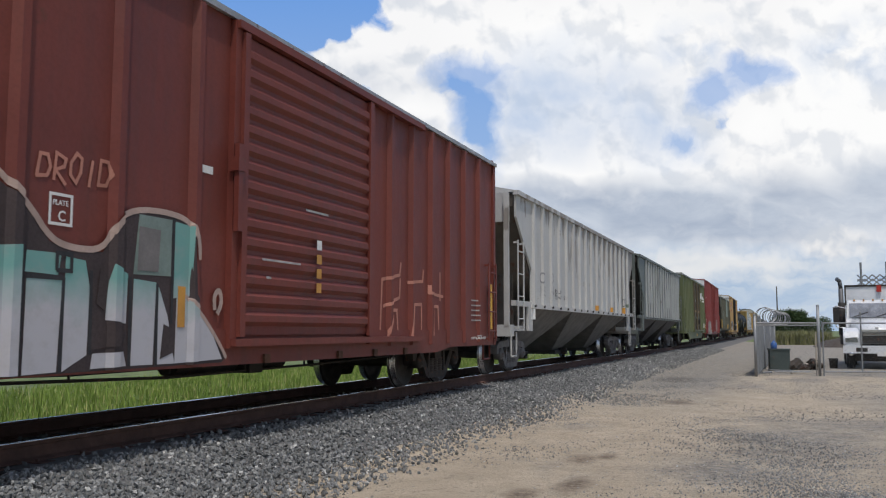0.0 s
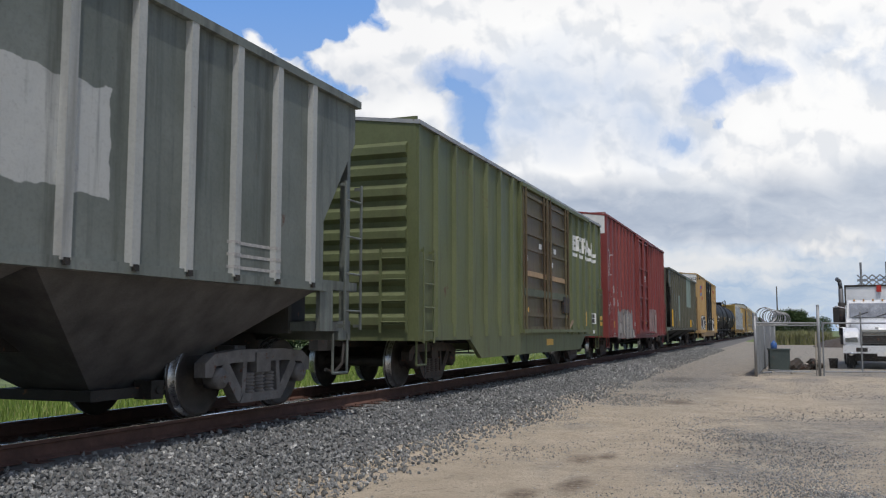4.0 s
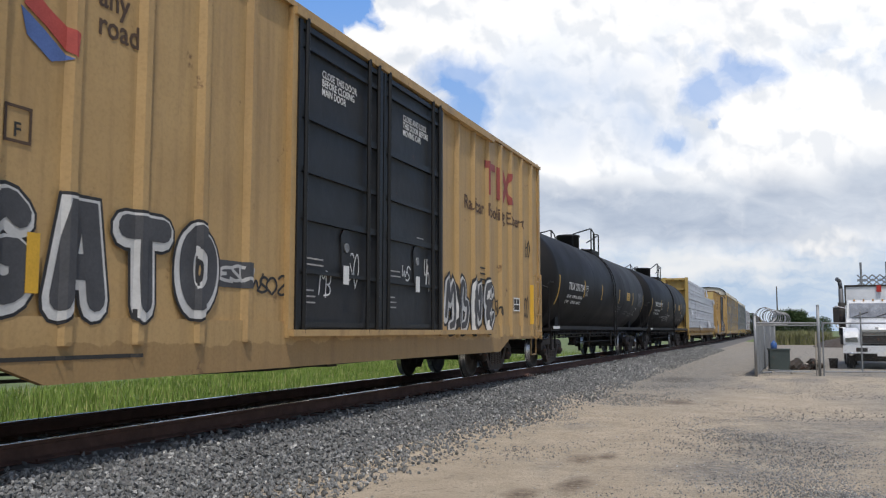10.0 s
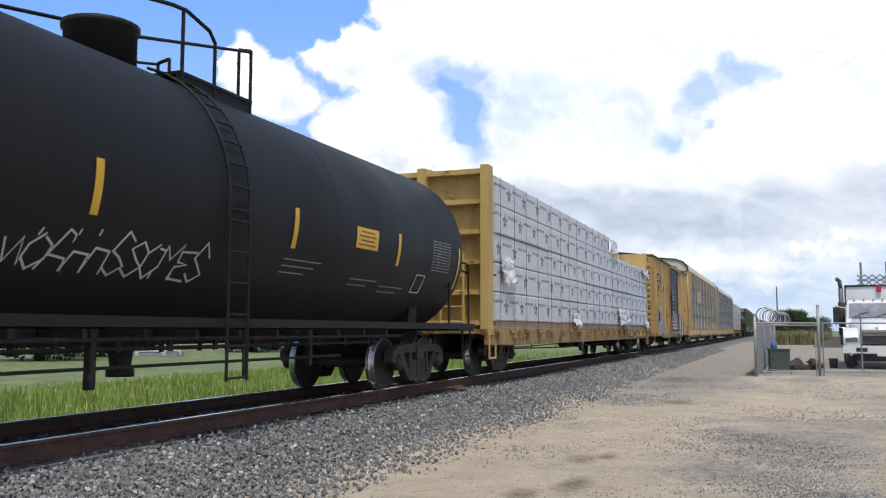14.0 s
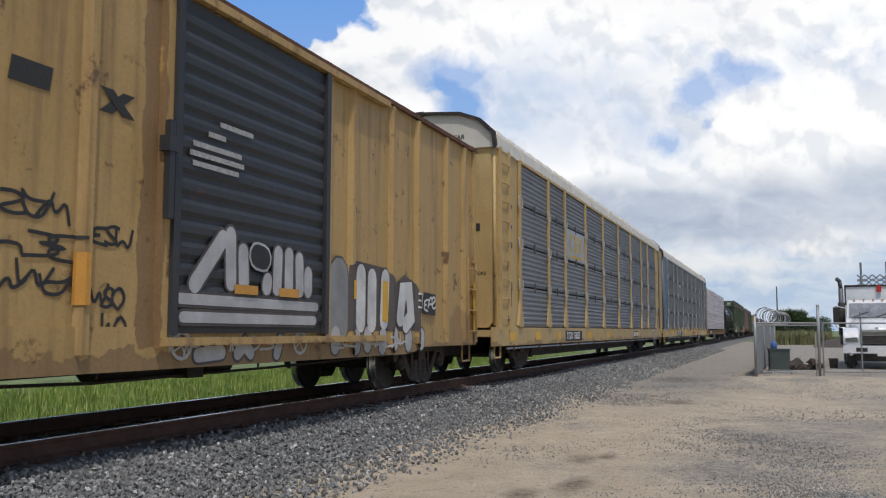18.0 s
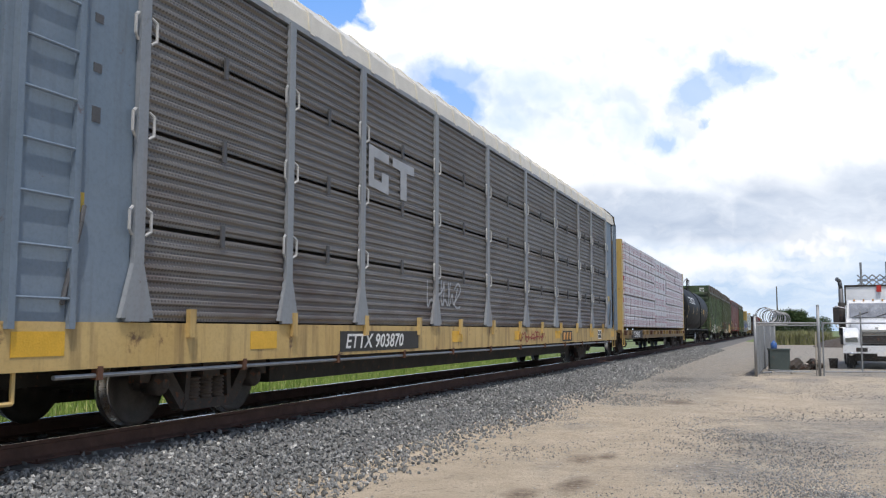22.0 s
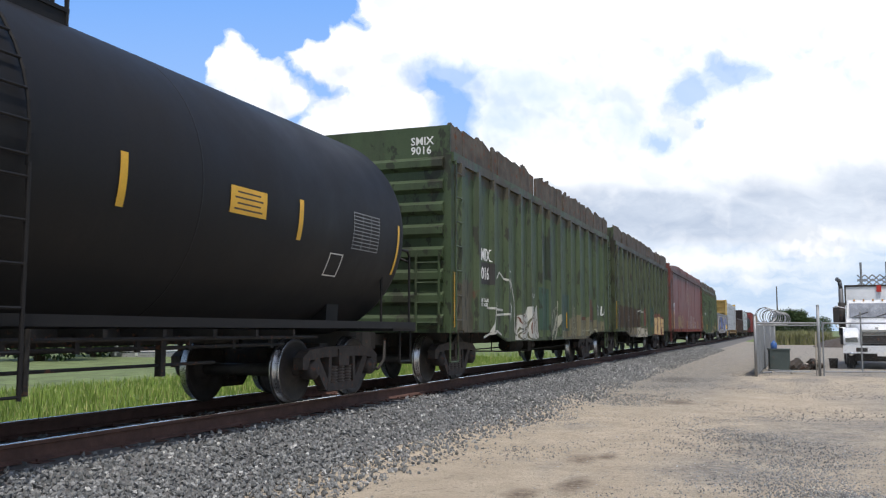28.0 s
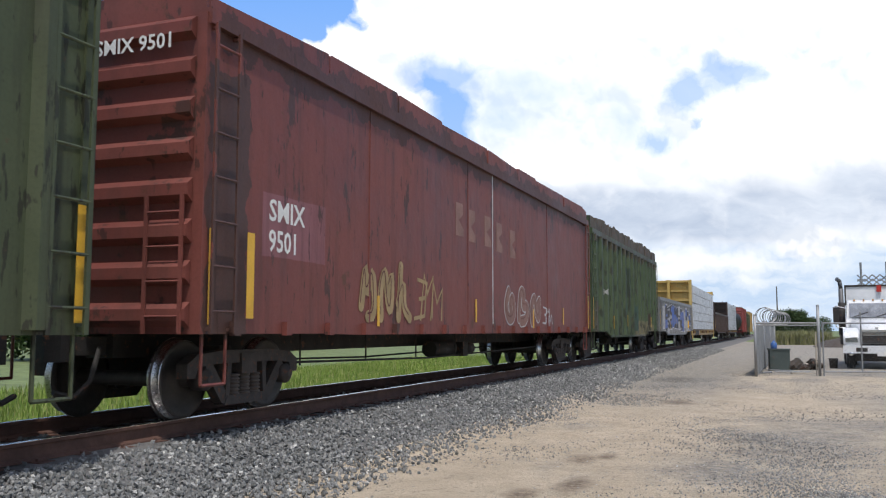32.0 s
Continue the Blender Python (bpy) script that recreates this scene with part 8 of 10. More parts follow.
# yellow box car with the grey door
letters("stencil", "RBOX 37106", 0.15, M_INK, box5, 0.2, -7.75 - 0.1, 4.28, facing="end")
_mark = bmesh.new()
stroke(_mark, [(-6.86, 3.36), (-7.08, 2.68), (-6.35, 2.68), (-6.22, 3.17), (-5.96, 3.17), (-5.91, 2.93), (-5.19, 2.93), (-5.09, 3.34), (-6.0, 3.34), (-6.28, 3.40), (-6.86, 3.36)], WS, 0.035)
on_side(part("outline_mark", _mark, M_INK, box5), WS)
for _y, _z, _w, _h in ((-6.66, 3.50, 0.28, 0.27), (-6.34, 3.66, 0.16, 0.1), (-5.94, 3.42, 0.42, 0.22), (-5.36, 3.40, 0.24, 0.17), (-5.34, 3.60, 0.22, 0.07), (-4.74, 3.42, 0.16, 0.32), (-4.34, 2.96, 0.2, 0.30), (-4.14, 2.96, 0.2, 0.19), (-3.41, 2.94, 0.42, 0.2)):
    slanted(box5, "letter_block", M_INK, WS, [(_y, _z), (_y + _w, _z), (_y + _w + 0.03, _z + _h), (_y + 0.03, _z + _h)])
slanted(box5, "letter_block", M_INK, WS, [(-2.42, 2.92), (-2.26, 2.92), (-1.97, 3.14), (-2.13, 3.14)])
slanted(box5, "letter_block", M_INK, WS + 0.004, [(-2.42, 3.14), (-2.26, 3.14), (-1.97, 2.92), (-2.13, 2.92)])
patch(box5, S_TEAL, WS, -7.08, -6.62, 1.36, 1.95, "sprayed_panel")
scrawl(box5, S_BLACK, WS + 0.004, -7.05, 1.72, 0.4, 0.18, 80, 6, 0.016)
scrawl(box5, S_BLACK, WS + 0.004, -7.05, 1.42, 0.4, 0.22, 81, 4, 0.016)
for _p in ([(-6.64, 2.05), (-6.45, 2.12), (-6.25, 1.95), (-6.22, 1.72), (-5.6, 1.80), (-5.2, 1.86), (-4.9, 1.56), (-4.4, 1.58), (-3.95, 1.35), (-3.88, 1.08), (-4.3, 0.92), (-5.2, 0.80), (-5.9, 0.78), (-7.3, 0.74), (-7.0, 0.98), (-6.66, 1.22)],):
    slanted(box5, "sprayed_ghost", S_GREY, WS + 0.004, _p)
_gl = bmesh.new()
stroke(_gl, smooth_line([(-6.7, 1.95), (-6.45, 2.14), (-6.25, 1.98), (-6.22, 1.5), (-6.35, 1.2)]), WS + 0.0075, 0.025)
stroke(_gl, smooth_line([(-6.1, 1.2), (-5.95, 1.6), (-6.25, 1.5)]), WS + 0.0075, 0.02)
stroke(_gl, [(-7.3, 0.72), (-7.0, 0.98), (-6.9, 1.1)], WS + 0.0075, 0.02)
on_side(part("graffiti_line", _gl, S_BLACK, box5, "sprayed black outline"), WS)
for _p in ([(-7.2, 0.78), (-6.7, 0.78), (-6.95, 0.98)], [(-6.3, 0.80), (-5.9, 0.80), (-6.1, 0.98)], [(-5.6, 0.83), (-5.1, 0.83), (-5.45, 0.96)]):
    slanted(box5, "graffiti_light", S_PALE, WS + 0.008, _p)
S_HEAP = spray("pale_grey_spray", (0.47, 0.47, 0.48))
fingers(box5, WS + 0.086, [((-1.12, 1.45), (-0.66, 1.95)), ((-0.52, 2.0), (-0.50, 1.5)), ((-0.28, 1.84), (-0.26, 1.5)), ((0.22, 1.55), (0.20, 1.48)), ((0.44, 1.88), (0.42, 1.48)), ((0.68, 1.88), (0.68, 1.48)), ((0.92, 1.84), (0.94, 1.48)), ((1.14, 1.68), (1.14, 1.48))], 0.095, S_HEAP, S_SOOT)
fingers(box5, WS + 0.086, [((-1.35, 1.30), (1.35, 1.28)), ((-1.3, 1.12), (1.3, 1.11))], 0.055, S_HEAP, S_SOOT)
fingers(box5, WS + 0.096, [((-0.02, 1.82), (0.12, 1.80))], 0.13, S_BLACK, S_HEAP)
slanted(box5, "graffiti_ground", S_SOOT, X1 - 0.004, [(2.30, 0.98), (2.38, 1.88), (2.62, 1.96), (3.62, 1.92), (3.95, 1.70), (4.30, 1.86), (4.75, 1.74), (4.86, 1.40), (5.0, 0.98)])
fingers(box5, X1, [((2.08, 1.02), (2.08, 1.70))], 0.27, S_GREY, S_SOOT)
fingers(box5, X1 + 0.004, [((2.74, 1.10), (2.74, 1.78)), ((3.10, 1.10), (3.10, 1.74)), ((3.52, 1.14), (3.56, 1.76))], 0.145, S_CHALK, S_SOOT)
fingers(box5, X1 + 0.004, [((4.12, 1.18), (4.22, 1.60), (4.46, 1.62), (4.55, 1.20), (4.34, 1.08))], 0.135, S_CHALK, S_SOOT)
fingers(box5, X1, [((2.0, 0.80), (2.0, 0.92)), ((2.62, 0.78), (2.62, 0.88)), ((2.98, 0.80), (2.98, 0.92)), ((3.48, 0.76), (3.50, 0.90)), ((3.92, 0.80), (3.92, 0.92)), ((4.46, 0.78), (4.46, 0.90)), ((5.0, 0.80), (5.0, 0.90))], 0.13, S_HEAP, S_SOOT)
fingers(box5, X1, [((-0.95, 0.74), (-0.55, 0.76)), ((-0.25, 0.74), (-0.12, 0.84), (0.0, 0.74)), ((0.55, 0.72), (0.62, 0.88))], 0.075, S_HEAP, S_SOOT)
for _y in (-1.22, 1.08):
    _ring = bmesh.new()
    stroke(_ring, [(_y + 0.15 * math.cos(k * 0.5236), 0.84 + 0.13 * math.sin(k * 0.5236)) for k in range(13)], X1 + 0.006, 0.018)
    for _k in range(4):
        stroke(_ring, [(_y, 0.84), (_y + 0.14 * math.cos(_k * 1.57 + 0.5), 0.84 + 0.12 * math.sin(_k * 1.57 + 0.5))], X1 + 0.006, 0.010)
    on_side(part("graffiti_ring", _ring, S_PALE, box5, "sprayed wheel-shaped ring"), X1 + 0.006)
slanted(box5, "graffiti_badge", S_BLACK, X1 + 0.004, [(5.02, 1.28), (5.10, 1.62), (5.62, 1.60), (5.62, 1.24)])
scrawl(box5, S_CHALK, X1 + 0.009, 5.10, 1.32, 0.45, 0.24, 88, 7, 0.018)
scrawl(box5, S_PALE, 1.58, -1.4, 0.74, 1.8, 0.18, 86, 14, 0.014)
scrawl(box5, S_PALE, 1.58, 2.0, 0.74, 2.4, 0.18, 87, 16, 0.014)
patch(box5, plain("grey_primer", (0.30, 0.30, 0.28), 0.7), WS, -5.93, -5.0, 1.2, 2.3, "primer_patch")
letters("stencil", "RB", 0.25, M_WHITE, box5, WS + 0.004, -5.62, 1.98)
letters("stencil", "106", 0.22, plain("worn_black_ink", (0.16, 0.10, 0.045), 0.7), box5, WS + 0.008, -4.75, 1.62)
letters("stencil", "LD LMT", 0.1, M_WHITE, box5, WS + 0.008, -5.62, 1.36)
letters("stencil", "OX", 0.25, plain("worn_ink", (0.16, 0.10, 0.045), 0.7), box5, WS, -4.75, 1.98)
for _k, (_y, _z, _w) in enumerate(((-0.75, 3.12, 0.62), (-0.95, 2.98, 0.3), (-1.2, 2.84, 0.85), (-1.25, 2.74, 0.95), (-1.2, 2.64, 0.8))):
    patch(box5, M_DIM, WS + 0.086, _y, _y + _w, _z, _z + 0.055, "stencil_line")
for _y in (-0.45, 0.45):
    patch(box5, M_ORANGE, WS + 0.104, _y, _y + 0.45, 1.38, 1.48, "orange_label")
for _y in (-2.6, -6.0):
    reflector(box5, _y, 1.2, M_ORANGE, w=0.14, h=0.45, x=WS)
patch(box5, M_YELLOW, X1 + 0.01, 2.42, 2.60, 1.42, 1.68, "yellow_label")
patch(box5, M_YELLOW, X1 + 0.01, 3.46, 3.66, 1.12, 1.72, "yellow_label")
data_panel(box5, WS, 4.7, 5.1, 1.35, 1.6)
reflector(box5, 7.62, 0.95, M_YELLOW, w=0.16, h=0.95, x=1.60)
for _k, (_y, _z, _w, _h) in enumerate(((-3.5, 1.85, 0.7, 0.25), (-3.5, 1.55, 0.85, 0.25), (-3.5, 1.25, 0.75, 0.25), (-2.45, 1.7, 0.45, 0.22), (-2.45, 1.15, 0.4, 0.25), (-2.45, 0.85, 0.4, 0.25))):
    scrawl(box5, S_BLACK, WS, _y, _z, _w, _h, 22 + _k, 6, 0.016)

# tan auto rack
M_MARKYEL = plain("faded_yellow_mark", (0.55, 0.38, 0.06), 0.6)
M_PALEPANEL = plain("pale_panel_paint", (0.40, 0.41, 0.43), 0.6, metal=0.2)
patch(rack1, M_PALEPANEL, 1.5445, -7.05, -4.55, 3.0, 3.86, "pale_logo_ground")
for _p in ([(-6.6, 3.35), (-6.2, 3.2), (-6.2, 3.32), (-6.5, 3.42), (-6.5, 3.6), (-6.2, 3.66), (-6.2, 3.76), (-6.6, 3.7)], [(-6.0, 3.25), (-5.6, 3.25), (-5.6, 3.5), (-5.9, 3.6), (-5.6, 3.62), (-5.6, 3.72), (-6.0, 3.72), (-6.0, 3.48), (-5.7, 3.4), (-6.0, 3.36)], [(-5.5, 3.25), (-5.35, 3.25), (-5.2, 3.42), (-5.05, 3.25), (-4.9, 3.25), (-5.12, 3.5), (-4.9, 3.74), (-5.05, 3.74), (-5.2, 3.58), (-5.35, 3.74), (-5.5, 3.74), (-5.28, 3.5)], [(-6.6, 3.06), (-4.85, 3.06), (-4.85, 3.15), (-6.6, 3.15)]):
    slanted(rack1, "yellow_mark", M_MARKYEL, 1.549, _p)
patch(rack1, M_INK, 1.552, -7.25, -5.1, 0.70, 0.98, "number_board")
letters("stencil", "TTGX 158535", 0.2, M_WHITE, rack1, 1.557, -7.15, 0.75, wide=1.05, lean=0.2)
for _y, _w in ((-12.65, 0.5), (-10.4, 0.5), (-4.3, 0.7), (-1.0, 0.5), (5.98, 0.5), (-8.2, 0.4)):
    patch(rack1, M_YELLOW, 1.552, _y, _y + _w, 0.76, 0.96, "yellow_label")
patch(rack1, M_INK, 1.552, 4.8, 5.92, 0.72, 0.96, "number_board")
for _i in range(3):
    slanted(rack1, "white_mark", M_WHITE, 1.557, [(4.9 + _i * 0.33, 0.76), (5.1 + _i * 0.33, 0.76), (5.16 + _i * 0.33, 0.93), (4.94 + _i * 0.33, 0.93)])
data_panel(rack1, 1.552, 10.7, 11.1, 0.72, 1.0)
letters("stencil", "CLOSE AND LOCK DOORS\nBEFORE MOVING CAR", 0.075, M_INK, rack1, 0.05, -13.775 + 0.248, 2.16, facing="end")
letters("stencil", "158535", 0.13, M_INK, rack1, 0.2, -13.775 + 0.248, 4.15, facing="end")
pbox("torn_slot", M_INK, rack1, -0.42, 1.18, -13.775 + 0.24, -13.775 + 0.249, 3.1, 3.26, label="torn dark opening")
letters("stencil", "EXCESS HEIGHT CAR", 0.10, M_INK, rack1, -0.45, -13.775 + 0.196, 5.1, facing="end")
frame_box(rack1, 1.521, -12.9, -12.35, 1.53, 1.73, M_INK)
for _k, _z in enumerate((3.55, 2.6, 1.7)):
    frame_box(rack1, 1.521, 12.0, 12.4, _z, _z + 0.28, M_INK)
    bars(rack1, M_INK, 1.521, 12.05, _z + 0.22, 0.3, 3, 0.03, seed=_k)

# blue-ended auto rack: pale block marks
for _p in ([(-6.9, 3.1), (-6.2, 3.05), (-6.2, 3.35), (-6.45, 3.36), (-6.45, 3.2), (-6.72, 3.22), (-6.72, 3.55), (-6.2, 3.52), (-6.2, 3.66), (-6.9, 3.72)], [(-5.75, 3.05), (-5.5, 3.05), (-5.5, 3.5), (-5.2, 3.5), (-5.2, 3.64), (-6.05, 3.66), (-6.05, 3.52), (-5.75, 3.5)]):
    slanted(rack2, "pale_mark", M_PALEPANEL, 1.5445, _p)
patch(rack2, M_INK, 1.552, -7.75, -5.0, 0.70, 0.98, "number_board")
letters("stencil", "ETTX 903870", 0.2, M_WHITE, rack2, 1.557, -7.6, 0.75, wide=1.25, lean=0.2)
patch(rack2, M_MARKYEL, 1.521, -13.06, -12.46, 2.0, 2.17, "yellow_label")
patch(rack2, M_MARKYEL, 1.521, 12.15, 12.5, 2.0, 2.17, "yellow_label")
for _y in (-13.2, -9.9, -3.4, 0.6, 4.4, 8.9, 12.6):
    patch(rack2, M_YELLOW, 1.552, _y, _y + 0.55, 0.78, 0.98, "yellow_label")
data_panel(rack2, 1.552, 10.17, 10.72, 0.72, 1.0)
patch(rack2, M_INK, 1.552, 5.2, 6.4, 0.70, 0.98, "number_board")
for _i in range(3):
    slanted(rack2, "faded_mark", M_ORANGE, 1.557, [(5.3 + _i * 0.36, 0.74), (5.5 + _i * 0.36, 0.74), (5.56 + _i * 0.36, 0.94), (5.34 + _i * 0.36, 0.94)])
scrawl(rack2, plain("faded_red_spray", (0.32, 0.06, 0.05), 0.7), 1.556, 0.9, 0.72, 2.3, 0.25, 33, 18, 0.014)
scrawl(rack2, M_PALEPANEL, 1.549, -4.6, 1.3, 1.6, 0.6, 32, 10, 0.02)
for _y in range(-11, 12, 2):
    made("tie_down", lambda bm: (box(bm, 1.55, 1.60, _y - 0.05, _y + 0.05, 0.92, 1.2)), M_DECKYEL, rack2)

# gondolas
M_DARKPANEL = M_INK
S_RUSTSPRAY = spray("rust_brown_spray", (0.14, 0.06, 0.04))
S_FADED = spray("faded_lettering", (0.27, 0.15, 0.12))
S_MOSS0 = spray("chalk_moss_spray", (0.34, 0.34, 0.27))
M_PALESPRAY0 = spray("chalk_white_spray", (0.46, 0.46, 0.42))
patch(gon1, M_DARKPANEL, 1.532, -6.26, -5.44, 1.92, 2.36, "dark_number_panel")
letters("stencil", "SMIX", 0.25, M_WHITE, gon1, 1.536, -6.24, 2.40, wide=0.98)
letters("stencil", "9016", 0.25, M_WHITE, gon1, 1.537, -6.22, 2.02, wide=0.95)
letters("stencil", "LD LMT 156300\nLT WT  66700", 0.075, M_WHITE, gon1, 1.534, -6.24, 1.56, wide=0.95)
letters("stencil", "SMIX\n9016", 0.15, M_WHITE, gon1, 0.75, -7.825 - 0.005, 4.42, facing="end")
data_panel(gon1, 1.532, 5.52, 6.0, 1.47, 1.8)
patch(gon1, M_RUSTY, 1.532, 4.45, 4.95, 1.32, 1.95, "rust_patch")
patch(gon1, M_RUSTY, 1.532, 3.4, 4.0, 1.30, 1.40, "rust_patch")
_big = bmesh.new()
for _p in ([(-5.5, 0.95), (-5.2, 1.95), (-4.85, 2.22), (-4.4, 2.05), (-4.2, 1.5), (-4.1, 0.9)], [(-5.35, 1.3), (-4.2, 1.35)], [(-4.4, 2.28), (-4.0, 2.1), (-3.75, 1.65), (-3.72, 0.95)], [(-4.35, 2.05), (-3.95, 1.5), (-4.1, 0.95)], [(-5.7, 1.45), (-4.6, 1.42)], [(-5.9, 0.85), (-5.1, 1.0), (-4.7, 0.9)]):
    stroke(_big, _p, 1.536, 0.022)
on_side(part("sprayed_scrawl", _big, M_PALESPRAY0, gon1, "sprayed pale line drawing"), 1.536)
slanted(gon1, "graffiti_ground", M_PALESPRAY0, 1.534, [(-3.66, 0.78), (-3.62, 1.18), (-3.34, 1.16), (-3.19, 1.60), (-2.95, 1.24), (-2.62, 1.55), (-2.34, 1.56), (-2.14, 1.34), (-1.80, 1.60), (-1.62, 0.78)])
throwup(gon1, 1.538, -3.64, -1.64, 0.80, 1.40, "wenk", M_PALESPRAY0, S_OLIVE, S_RUSTSPRAY, 0.075, 0.03, 40)
scrawl(gon1, S_MOSS0, 1.534, -0.62, 0.82, 1.1, 0.95, 47, 8, 0.014)
for _p in ([(-0.6, 0.78), (-0.5, 1.2), (-0.52, 1.3)], [(-0.4, 0.8), (0.05, 1.05), (0.25, 1.35)], [(0.1, 0.8), (0.3, 1.0), (0.42, 1.38)]):
    _curl = bmesh.new()
    fat(_curl, smooth_line(_p), 1.536, 0.045)
    on_side(part("sprayed_curl", _curl, S_MOSS0, gon1, "wide pale sprayed curl"), 1.536)
S_MOSS = spray("pale_moss_spray", (0.27, 0.27, 0.19))
for _k, (_y, _z, _w, _h) in enumerate(((0.55, 0.82, 0.55, 0.32), (1.75, 0.84, 0.8, 0.3), (2.9, 0.84, 1.2, 0.22), (4.2, 0.86, 1.0, 0.2), (2.0, 1.2, 0.4, 0.6))):
    scrawl(gon1, S_MOSS, 1.534, _y, _z, _w, _h, 170 + _k, 7, 0.014, 1)
scrawl(gon1, M_PALESPRAY0, 1.534, -2.55, 1.72, 0.5, 0.2, 45, 6, 0.012)
scrawl(gon1, M_WHITE, 1.534, 6.35, 1.35, 0.45, 0.5, 42, 6, 0.010)
M_PALESPRAY = plain("chalky_spray", (0.42, 0.42, 0.40), 0.7)
letters("stencil", "SMIX", 0.2, M_PALESPRAY, gon2, 1.534, -5.26, 2.25, wide=0.95)
letters("stencil", "9020", 0.2, M_PALESPRAY, gon2, 1.534, -5.26, 1.9, wide=1.0)
letters("stencil", "SMIX\n9020", 0.14, M_WHITE, gon2, 0.75, -7.85 - 0.005, 4.4, facing="end")
bars(gon2, M_PALESPRAY, 1.534, -5.26, 1.55, 0.7, 2, 0.07, seed=3)
frame_box(gon2, 1.534, -3.11, -2.86, 2.2, 2.46)
letters("stencil", "F", 0.12, M_WHITE, gon2, 1.534, -3.02, 2.26)
data_panel(gon2, 1.534, 5.4, 5.7, 1.35, 1.65)
S_CREAM = spray("cream_tan_spray", (0.45, 0.32, 0.17))
slanted(gon2, "graffiti_ground", S_RUSTSPRAY, 1.534, [(1.76, 0.80), (1.78, 1.70), (2.45, 1.76), (3.9, 1.80), (5.45, 1.64), (5.52, 0.76)])
for _p in ([(1.84, 0.85), (1.84, 1.66), (2.36, 1.70), (2.55, 1.62), (2.60, 1.46), (2.46, 1.30), (2.60, 1.14), (2.58, 0.95), (2.38, 0.83)], [(2.66, 0.84), (2.64, 1.58), (2.92, 1.60), (2.90, 0.82)], [(2.94, 1.26), (2.94, 1.61), (3.80, 1.70), (3.78, 1.30), (3.4, 1.22)], [(2.96, 0.82), (2.95, 1.10), (3.3, 1.12), (3.85, 0.98), (3.84, 0.80)],
           [(3.90, 0.80), (3.90, 1.66), (4.12, 1.62), (4.14, 0.79)], [(4.18, 1.14), (4.18, 1.58), (4.62, 1.56), (4.60, 1.12)], [(4.18, 0.79), (4.18, 1.06), (5.1, 1.02), (5.1, 0.77)], [(4.70, 1.12), (4.72, 1.56), (5.38, 1.55), (5.42, 0.80), (5.16, 0.80), (5.16, 1.10)]):
    slanted(gon2, "graffiti_body", S_CREAM, 1.538, _p)
for _p in ([(2.02, 1.32), (2.05, 1.46), (2.30, 1.47), (2.26, 1.36)], [(2.02, 1.02), (2.03, 1.16), (2.28, 1.15), (2.25, 1.02)], [(3.10, 1.30), (3.12, 1.40), (3.5, 1.36), (3.48, 1.26)], [(4.80, 1.24), (4.84, 1.42), (5.1, 1.38), (5.0, 1.22)]):
    slanted(gon2, "graffiti_mark", S_RUSTSPRAY, 1.542, _p)
for _k in range(5):
    scrawl(gon2, S_RUSTSPRAY, 1.542, 1.95 + 0.68 * _k, 0.86, 0.5, 0.66, 150 + _k, 3, 0.012, 1)
slanted(gon2, "yellow_label", M_YELLOW, 1.60, [(4.66, 1.16), (4.73, 1.16), (4.84, 1.62), (4.77, 1.62)])
S_DIRTY = spray("dirty_white_haze", (0.33, 0.31, 0.25))
slanted(gon2, "graffiti_ground", S_DIRTY, 1.530, [(-2.9, 0.72), (-2.85, 1.08), (-1.9, 1.16), (-1.36, 1.06), (-0.76, 1.04), (-0.25, 1.09), (-0.06, 0.72)])
throwup(gon2, 1.534, -2.85, -0.05, 0.74, 1.12, "ounwek", spray("dirty_white_spray", (0.40, 0.37, 0.30)), S_OLIVE, S_TAN, 0.10, 0.025, 53)
_arc = bmesh.new()
for _p in ([(-2.78, 1.46), (-2.62, 1.47), (-2.55, 1.72), (-2.33, 1.86), (-2.08, 1.84), (-1.97, 1.74), (-1.79, 1.71), (-1.58, 1.78), (-1.30, 1.78)], [(-0.42, 1.74), (-0.20, 1.65), (0.08, 1.64), (0.14, 1.50), (0.0, 1.32), (-0.14, 1.15)], [(0.02, 1.08), (0.1, 1.18), (0.2, 1.05), (0.25, 1.15)]):
    stroke(_arc, smooth_line(_p), 1.536, 0.022)
on_side(part("sprayed_scrawl", _arc, M_PALESPRAY0, gon2, "thin pale sprayed arc"), 1.536)
letters("stencil", "SMIX", 0.26, M_WHITE, gon3, 1.534, -8.47, 2.28, wide=1.05)
letters("stencil", "9501", 0.26, M_WHITE, gon3, 1.534, -8.47, 1.92, wide=0.95)
letters("stencil", "SMIX 9501", 0.17, M_WHITE, gon3, 0.15, -9.75 - 0.1, 3.98, facing="end")
reflector(gon3, -8.96, 1.12, w=0.14, h=0.95, x=1.604)
throwup(gon3, 1.534, -6.1, -4.2, 1.10, 2.05, "wnk", S_TAN, S_MAROON, S_MAROON, 0.09, 0.0, 61)
scrawl(gon3, S_TAN, 1.534, -4.1, 1.12, 1.1, 0.85, 63, 6, 0.03, 1)
throwup(gon3, 1.534, 0.9, 4.1, 1.08, 2.0, "obn", S_FADED, S_PALE, S_MAROON, 0.12, 0.025, 62)
scrawl(gon3, S_PALE, 1.534, 4.2, 1.1, 0.9, 0.5, 64, 6, 0.02)
pbox("weld_seam", S_PALE, gon3, 1.532, 1.536, 0.12, 0.17, 1.12, 4.3)
